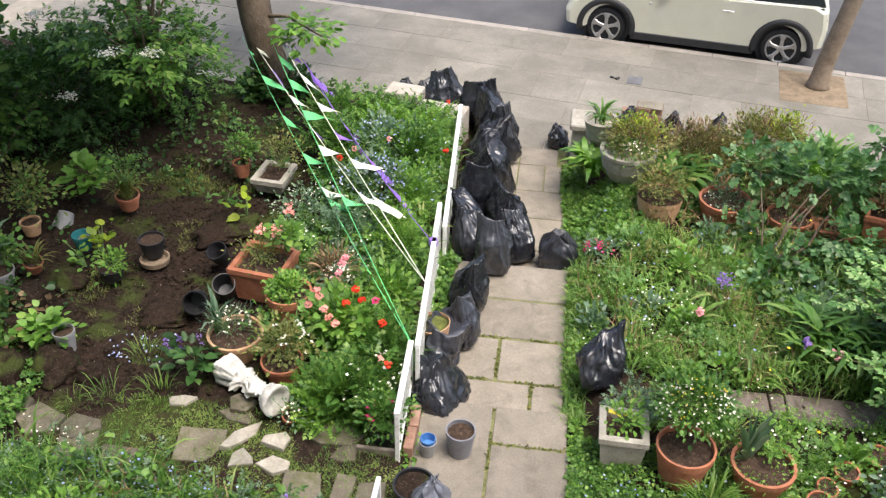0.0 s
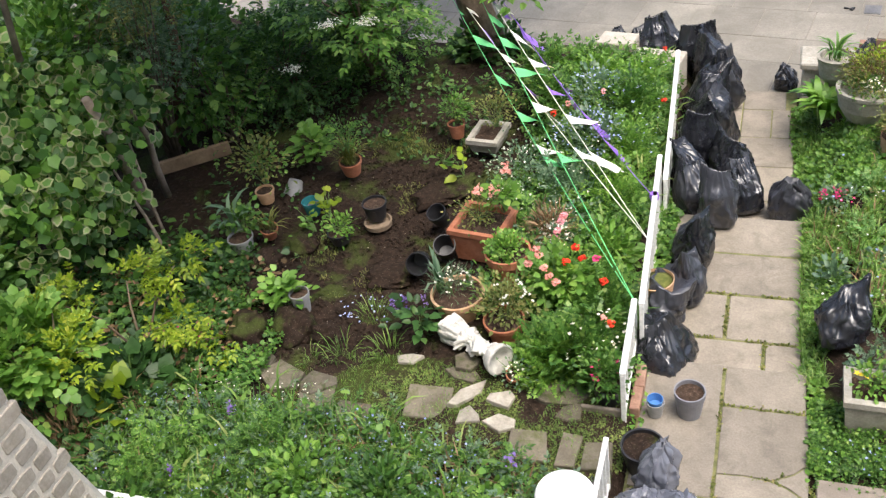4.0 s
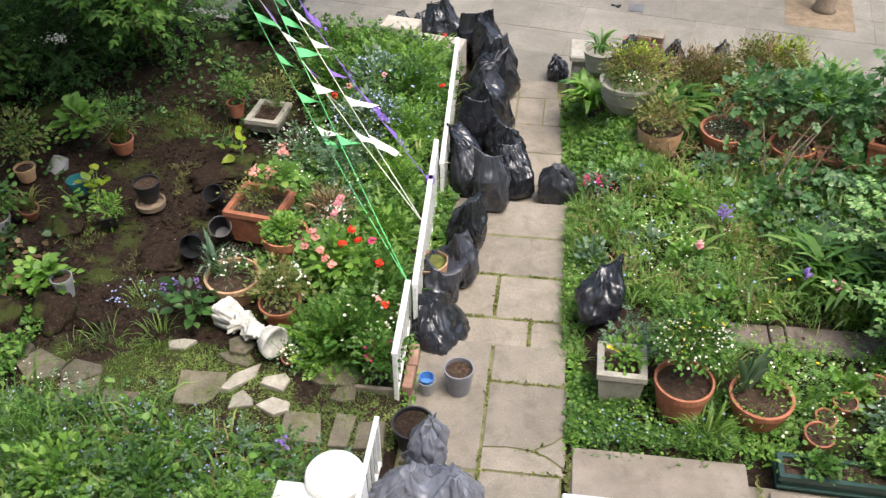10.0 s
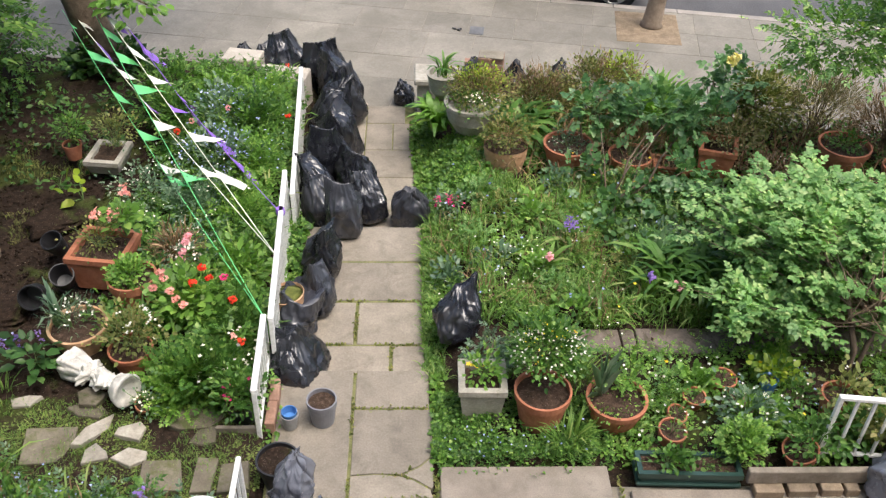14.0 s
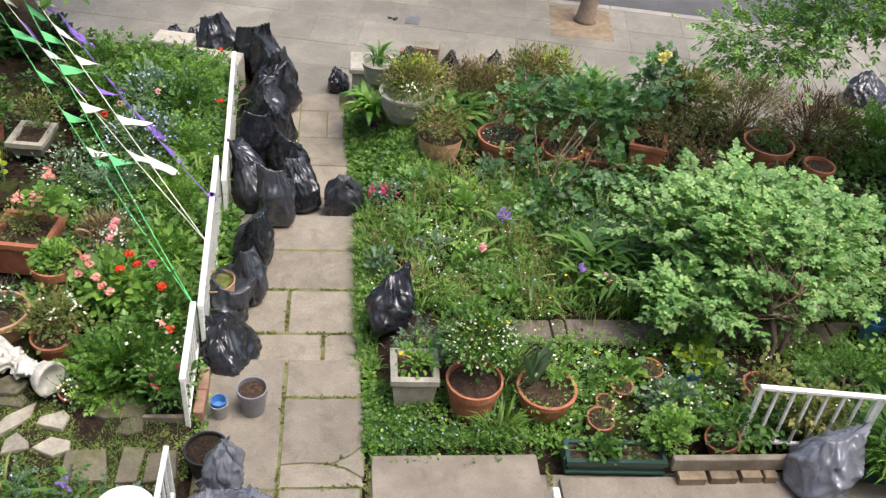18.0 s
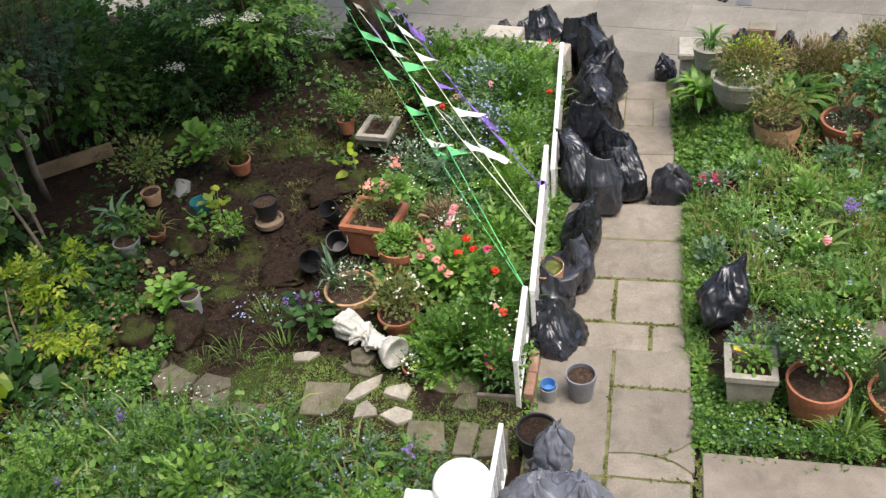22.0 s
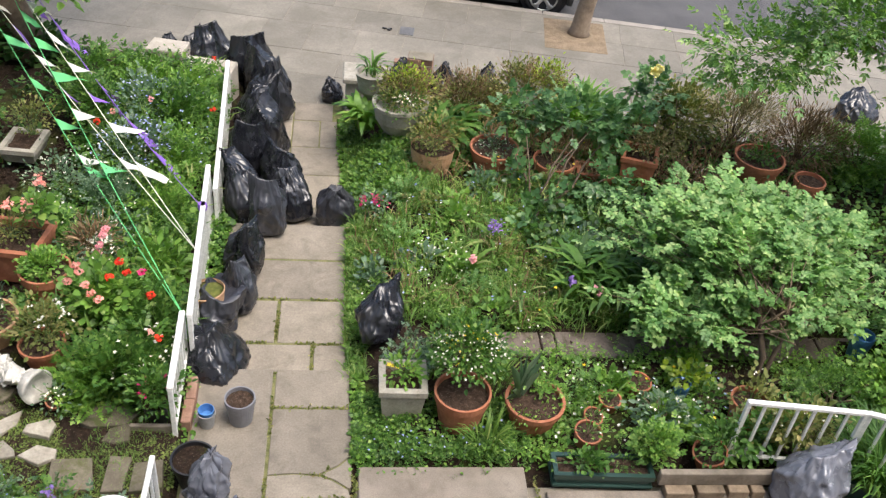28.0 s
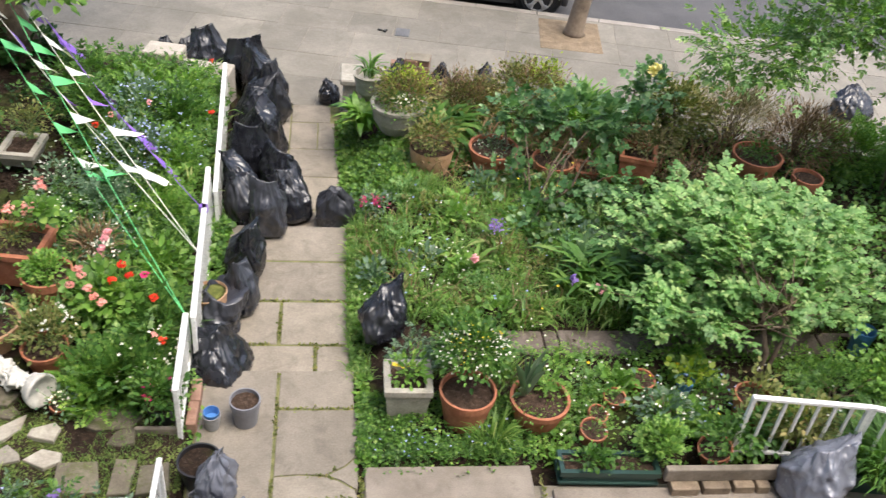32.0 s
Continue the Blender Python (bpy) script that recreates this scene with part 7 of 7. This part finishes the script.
cover("meadow", ((-4.6, -1.22, -3.4, -.8), near_bed), 5200, BROAD, .05, [G_FRESH], "lush mixed green leaves below the side path", .5, 1, (0, .22))
cover("meadow", ((-4.6, -1.22, -3.4, -.8), lambda x, y: near_bed(x, y) * (wobble(x, y, 1.7, 81) > -.05)), 3200, BROAD, .055, [G_FRESH], "fresh broad leaves below the side path", .5, 1, (.05, .30))
cover("meadow", ((-4.6, -1.22, -3.4, -.8), near_bed), 5200, SPRIG, .08, [G_MID], "ferny green weeds below the side path", .6, 1, (.04, .26))
cover("meadow", ((-4.6, -1.22, -3.4, -.8), near_bed), 3800, SPRIG, .075, [G_BLUE], "grey-green weeds below the side path", .6, 1, (.06, .30))
cover("meadow_grass", ((-4.6, -1.9, -3.4, -.85), near_bed), 2400, BLADE, .28, [G_GRASS], "long arching grass below the side path", .8, .6, (0, .05), .1)
cover("meadow_grass", ((-4.3, -2.4, -2.4, -.9), near_bed), 2600, BLADE, .27, [G_MID], "long dark grass below the side path", .9, .38, (0, .05), .09)
wf(F_BLUE, 760, -4.5, -1.9, -2.6, -1.1, .018, .36, "pale blue forget-me-nots in the meadow")
wf(F_WHITE, 120, -4.4, -3.2, -1.4, -.8, .016, .26, "tiny white flowers by the stones")
for k in range(9):
    x, y = rng.uniform(-4.4, -1.7), rng.uniform(-2.6, -1.45)
    o = shrub(x, y, GL, (0, 0, .2), (.24, .2, .2), 34, 14, rng.uniform(.045, .065), G_MID if k % 3 == 1 else G_FRESH, "leafy green plant in the meadow", LEAF if k % 2 else SPRIG, .06, 6, M_STEM, .006, "leafy_plant", "leafy plants in the meadow", .2, -.2, "plant")
for x, y in ((-1.72, -1.36), (-3.75, -1.28), (-3.9, -1.85)):
    o = thing("bluebell", pose(x, y, GL), "bluebell flower spike in the meadow", "flowers", "bluebells")
    blossoms(o, np.stack([rng.normal(size=26) * .018, rng.normal(size=26) * .018, rng.uniform(.24, .36, 26)], 1), .026, F_VIOLET)
    strap_plant(o, 8, .3, G_GRASS, up=1.2)

# left edge: ivy, golden shrub, ground ivy, trees
cover("ground_ivy", ((-6.6, -4.1, -2.6, .75), lambda x, y: (1.0 if x < -4.35 + .25 * wobble(x, y, 1.5) - .2 * max(0, y) else .1) * (.12 if math.hypot(x + 5.15, (y + 1.4) * 1.2) < .42 else 1)), 4000, BROAD, .045, [G_DARK], "carpet of rounded green leaves", .4, 1, (0, .16))
cover("ground_ivy", ((-6.6, -4.2, -2.6, .75), lambda x, y: 1.0 if x < -4.45 + .25 * wobble(x, y, 1.5) - .2 * max(0, y) else .05), 5000, BROAD, .065, [G_DARK], "dark glossy leaves among the ground cover", .4, 1, (0, .2))
cover("ground_ivy", ((-6.6, -4.3, -2.4, 1.0), lambda x, y: .8 if x < -4.7 else .1), 800, IVY, .08, [G_MID, G_MID], "trailing ivy over the ground", .3, 1, (.05, .2))
cover("dry_stems", ((-4.8, -1.3, -3.0, -.9), near_bed), 1500, BLADE, .2, [G_DRY], "straw-coloured stems among the grass", .7, .5, (0, .1), .1)
cover("ground_ivy", ((-6.6, -4.1, -2.6, .75), lambda x, y: 1.0 if x < -4.3 + .25 * wobble(x, y, 1.5) - .2 * max(0, y) else .1), 4500, SPRIG, .055, [G_MID], "fine green leaves among the ground cover", .5, 1, (0, .14))
cover("dry_stems", ((-6.4, -4.2, -2.4, .6), lambda x, y: 1.0), 1300, LEAF, .06, [G_DRY], "brown fallen leaves among the ground cover", .2, 1, (.02, .16))
wf(F_MAG, 16, -4.9, -4.2, -1.3, -.3, .035, .2, "small pink flowers in the ground cover")
ivy = thing("ivy", pose(-5.7, .42, 0), "dense variegated ivy climbing old stems", "ivy")
# fresh green stands in for lit highlights, dark green for shade between leaves
for mats, share, lab in (([G_MID, G_CREAM], .85, "green leaves edged with cream"), ([G_FRESH, G_FRESH], .6, "bright green highlight leaves"), ([G_MID, G_MID], .45, "plain green leaves"), ([G_DARK, G_DARK], .6, "dark green leaves for shaded gaps")):
    cp = []
    for c, r, n in (((-.45, -.45, 1.0), (.55, .7, .6), 74), ((-.55, .15, 1.25), (.55, .6, .45), 56), ((-.95, -1.0, 1.45), (.6, .6, .8), 60), ((-.3, .0, .7), (.4, .45, .35), 20), ((-.35, .8, 1.3), (.4, .35, .3), 26), ((-1.2, -.1, 1.9), (.6, .8, .6), 56)):
        cp.append(clumps(c, r, max(4, int(n * share)), 7, .11, .7, -.7)[0])
    cp = np.concatenate(cp)
    cd = unit(rand_dirs(len(cp)) * .9 + np.array([.25, -.25, -.45]))
    face = unit(rand_dirs(len(cd)) * .8 + np.array([.6, -.45, .7]))
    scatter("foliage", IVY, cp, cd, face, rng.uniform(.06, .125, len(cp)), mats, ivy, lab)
# unseen leaf masses overhead, added only to shade the bed and earth
a, b = [np.concatenate(q) for q in zip(clumps((.4, -1.1, 4.3), (1.9, 1.9, .5), 30, 18, .24, .2, -.9), clumps((1.9, .0, 4.4), (.9, .8, .3), 50, 18, .24, .2, -.9))]
scatter("crown", LEAF, a, b, lit_side(b), rng.uniform(.16, .26, len(a)), [G_MID], ivy)
M_PALEBARK = two_scale("pale_bark", (.17, .13, .095), (.33, .27, .21), .9, 25, 6, .5, .01)
for line, rad in (([(-.40, .80, -.05), (-.30, .66, .45), (-.17, .50, .95), (-.1, .3, 1.6)], [.066, .062, .055, .04]), ([(-.38, 1.12, -.05), (-.33, 1.06, .4), (-.22, .98, .8), (-.2, .85, 1.25)], [.036, .034, .03, .02]), ([(.1, .35, 0), (-.05, .5, .4), (-.25, .75, 1.0)], [.018, .016, .012]), ([(.3, .1, 0), (.05, .25, .45), (-.25, .4, .9)], [.018, .015, .01]), ([(-.5, .2, 2.0), (-.4, .3, 3.0), (-.2, .4, 4.0)], [.03, .025, .015])):
    part("old_stem", tube(line, rad, 9), M_PALEBARK, ivy, "pale bare stem", smooth=True)
o = thing("golden_shrub", pose(-5.0, -.62, 0), "low spreading shrub with golden yellow leaves", "shrub")
for c, r, n in (((.17, .53, .56), (.26, .2, .08), 15), ((.03, -.59, .64), (.30, .24, .14), 22), ((.41, .03, .46), (.24, .16, .07), 13), ((.82, -.02, .36), (.14, .11, .05), 6), ((-.27, -.24, .74), (.26, .22, .1), 14), ((-.1, .25, .6), (.25, .2, .08), 8)):
    a, b = clumps(c, r, int(n * .62), 9, .05, .2, -.5)
    scatter("foliage", SPRIG, a, b, lit_side(b, 1.6), rng.uniform(.09, .15, len(a)), [G_LIME], o)
    part("branch", tube([(0, 0, 0), (c[0] * .5, c[1] * .5, c[2] * .7), tuple(c)], [.012, .009, .004], 6), M_TWIG, o, smooth=True)
o = shrub(-5.35, -1.32, 0, (0, 0, .68), (.34, .38, .24), 44, 8, .15, G_FRESH, "bright green lobed shrub by the stone wall", ROSELEAF, .09, 10, lift=1.2)
o = shrub(-6.2, -1.1, 0, (0, 0, .8), (.5, .5, .55), 100, 14, .09, G_MID, "green broad-leaved shrub behind the stone wall", BROAD, .1, 12)
o = shrub(-4.78, -1.18, 0, (0, 0, .2), (.34, .34, .2), 30, 8, .12, G_DARK, "dark glossy rounded leaves low on the ground", IVY, .08, 6)
leaf_mound(o, (.12, -.12, .28), (.22, .28, .1), 9, 3, .11, G_LIME, IVY, .06, "lime_leaves", stem=False)
o = shrub(-5.05, -1.55, 0, (0, 0, .10), (.34, .36, .14), 60, 16, .12, G_DRY, "tangle of brown withered stems and leaves", BLADE, .06, 30, M_BARK, .005)
cover("clover", ((-4.95, -3.85, -1.05, .15), lambda x, y: 1.0 if wobble(x, y, 1.6, 71) > -.2 and y < .15 - 1.0 * max(0, x + 4.25) else .0), 3600, BROAD, .034, [G_MID], "dense carpet of small clover-like leaves", .3, 1, (.04, .13))

def joint_weeds(lines, z, n, label):
    p = []
    for x0, y0, x1, y1 in lines:
        t = rng.random(int(n * math.hypot(x1 - x0, y1 - y0))) ** 1.0
        k = np.array([wobble(x0 + (x1 - x0) * a, y0 + (y1 - y0) * a, 4.0, 2) > -.12 for a in t])
        t = t[k]
        p.append(np.stack([x0 + (x1 - x0) * t + rng.normal(size=len(t)) * .007, y0 + (y1 - y0) * t + rng.normal(size=len(t)) * .007, 0 * t + z], 1))
    p = np.concatenate(p)
    d = rand_dirs(len(p), .5)
    d[:, 2] = np.abs(d[:, 2])
    tagged(scatter("joint_weeds", LEAF, p, d, lit_side(unit(d)), rng.uniform(.012, .03, len(p)), [G_OLIVE]), label, "weeds", kind="stuff")


joint_weeds([(.045, -.85, .045, -1.6), (.05, -.85, .05, -1.3), (1.25, -.86, 1.25, -1.3), (-.53, -1.12, -.53, .02), (-.52, -.36, .0, -.36), (-1.05, -1.145, .03, -1.125), (-.52, -.945, -.19, -.94), (-.19, -.94, .0, -1.05), (-.19, -.94, -.1, -.87), (-.53, -1.9, -.53, -1.14)], -.004, 160, "tiny weeds and moss in the flagstone joints")
joint_weeds([(-1.0, .955, .0, .955), (-.56, .44, -.56, .955), (-1.0, .44, .0, .44), (-.275, .03, -.275, .44), (-.1, 1.478, -.02, 1.478)], -.155, 260, "tiny weeds and moss in the flagstone joints")

# ---- shrubs and trees along the shady front ----
o = shrub(-6.3, 2.15, -.05, (.05, 0, 1.85), (.5, .4, .22), 34, 10, .09, G_OLIVE, "yellowish small-leaved shrub at the shady boundary", SPRIG, .1, 12, M_BARK, .014)
DK = "dense shrubs along the shady boundary"
for x, y, c, r, n, s, m, shp, lab in (
        (-6.9, 1.6, (0, 0, 1.35), (.7, .7, .8), 200, .08, G_MID, LEAF, "tall green shrub at the boundary"),
        (-6.4, 2.9, (0, 0, .8), (.8, .8, .8), 110, .085, G_MID, LEAF, "dark leafy shrub in deep shade"),
        (-5.6, 3.5, (0, 0, .5), (.8, .6, .5), 160, .085, G_DARK, SPRIG, "green leafy shrub in the shade"),
        (-7.5, 4.1, (0, 0, .9), (.8, .7, .9), 200, .09, G_DARK, BROAD, "dark leafy shrub by the pavement"),
        (-5.7, 4.4, (0, 0, .34), (.9, .5, .36), 130, .085, G_MID, SPRIG, "green shrub by the pavement"),
        (-4.7, 4.3, (0, 0, .5), (.7, .5, .5), 150, .09, G_MID, SPRIG, "green shrub beneath the tree"),
        (-7.7, 2.5, (0, 0, 1.5), (.9, .8, .8), 170, .10, G_MID, LEAF, "tall leafy shrub at the far boundary corner"),
        (-7.4, .3, (0, 0, 1.5), (.9, 1.3, 1.6), 320, .08, G_BLUE, LEAF, "tall grey-green shrub at the boundary"),
        (-5.9, 2.7, (0, 0, .6), (.5, .45, .45), 46, .075, G_MID, SPRIG, "grey-green shrub with small leaves"),
        (-6.35, 2.2, (0, 0, 1.45), (.55, .45, .38), 150, .06, G_BLUE, SPRIG, "blue-grey shrub with fine leaves")):
    bs = shrub(x, y, -.05, c, r, int(n * .8), 15, s * 1.3, m, lab, shp, .15, 16, M_BARK, .016, "boundary_shrub", DK, .45, -.7)

part("tall_trunk", tube([(-.2, .26, 0), (.2, .34, 1.2), (.35, .4, 2.6)], [.055, .05, .04], 9), two_scale("red_brown_bark", (.10, .055, .035), (.2, .12, .08), .9, 20, 5, .6, .01), bs, smooth=True)

# elder with large leaves and flat white flower heads
el = thing("elder", pose(-4.75, 4.05, 0), "elder bush with large leaflets and white flower heads", "elder")
cp, cd = [], []
for c, r, n in (((.15, -.75, .95), (.6, .35, .25), 34), ((.0, -.5, 1.12), (.65, .5, .3), 60), ((.35, -.35, .95), (.5, .5, .3), 44), ((.1, .1, 1.55), (.6, .6, .40), 36), ((.2, .3, 1.75), (.5, .5, .4), 30)):
    a, b = clumps(c, r, n, 2, .08, .4, -.6)
    b[:, 2] = b[:, 2] * .3 - .25
    cp.append(a)
    cd.append(unit(b))
cp, cd = np.concatenate(cp), np.concatenate(cd)
half = len(cp) // 2
order = rng.permutation(len(cp))
for k, mat in ((order[:half], G_FRESH), (order[half:], G_MID)):
    scatter("foliage", SPRIG, cp[k], cd[k], lit_side(cd[k], 1.6), rng.uniform(.15, .27, len(k)), [mat], el)
for q in cp[rng.choice(len(cp), 22, False)]:
    part("branch", tube([(0, 0, 0), (q[0] * .4, q[1] * .4, q[2] * .7), tuple(q)], [.025, .018, .006], 6), M_TWIG, el, smooth=True)
for q in ((.155, -1.12, 1.22), (.52, -1.0, 1.2), (-.37, -1.12, .72), (.5, -.3, 1.85), (-.9, -.5, 1.3), (1.2, .0, 1.62), (-.1, -.2, 1.95)):
    blossoms(el, rng.normal(size=(110, 3)) * [.06, .05, .014] + q, .022, F_WHITE, STAR, "flower_head")

# old tree behind the bunting
old = thing("tree", pose(-3.68, 5.0, -.15), "old ivy-footed tree with flaking bark by the pavement", "tree")
part("trunk", tube([(.10, .0, -.1), (.06, 0, .15), (-.02, 0, .5), (-.12, 0, 1.0), (-.25, .1, 2.0), (-.3, .2, 3.2)], [.27, .23, .20, .19, .17, .12], 16), M_BARK, old, smooth=True)
part("limb", merge(*[tube([(-.25, .1, 1.9 + .25 * k), (-.25 + .8 * math.cos(k * 2.1), .1 + .8 * math.sin(k * 2.1), 2.9 + .2 * k), (-.25 + 1.7 * math.cos(k * 2.1), .1 + 1.7 * math.sin(k * 2.1), 3.5 + .2 * k)], [.09, .06, .02], 8) for k in range(6)]), M_BARK, old, smooth=True)
cp, cd = [], []
# second and third masses: unseen, added to darken the bare earth below
for c, r, n in (((.2, 1.2, 4.5), (1.9, 1.4, .8), 150), ((-.9, -2.6, 4.4), (1.6, 1.4, .5), 200), ((-1.5, -1.7, 4.2), (1.6, 1.0, .4), 110)):
    a, b = clumps(c, r, n, 22, .22, .3, -.8)
    cp.append(a)
    cd.append(b)
cp, cd = np.concatenate(cp), np.concatenate(cd)
scatter("crown", LEAF, cp, cd, lit_side(cd), rng.uniform(.15, .24, len(cp)), [G_MID], old)
a, b = clumps((.1, -.05, .1), (.42, .34, .34), 60, 14, .06, .7, -.4)
scatter("ivy_leaves", IVY, a, b, lit_side(b), rng.uniform(.06, .1, len(a)), [G_DARK, G_DARK], old)
a, b = clumps((.62, -.35, .98), (.34, .28, .16), 26, 6, .06, .4, -.6)
b[:, 2] = b[:, 2] * .3 - .2
scatter("low_leaves", LEAF, a, b, lit_side(unit(b), 1.5), rng.uniform(.09, .15, len(a)), [G_FRESH], old)
part("low_branch", tube([(-.1, 0, 1.0), (.3, -.15, 1.08), (.85, -.45, .95)], [.03, .018, .006]), M_TWIG, old, smooth=True)
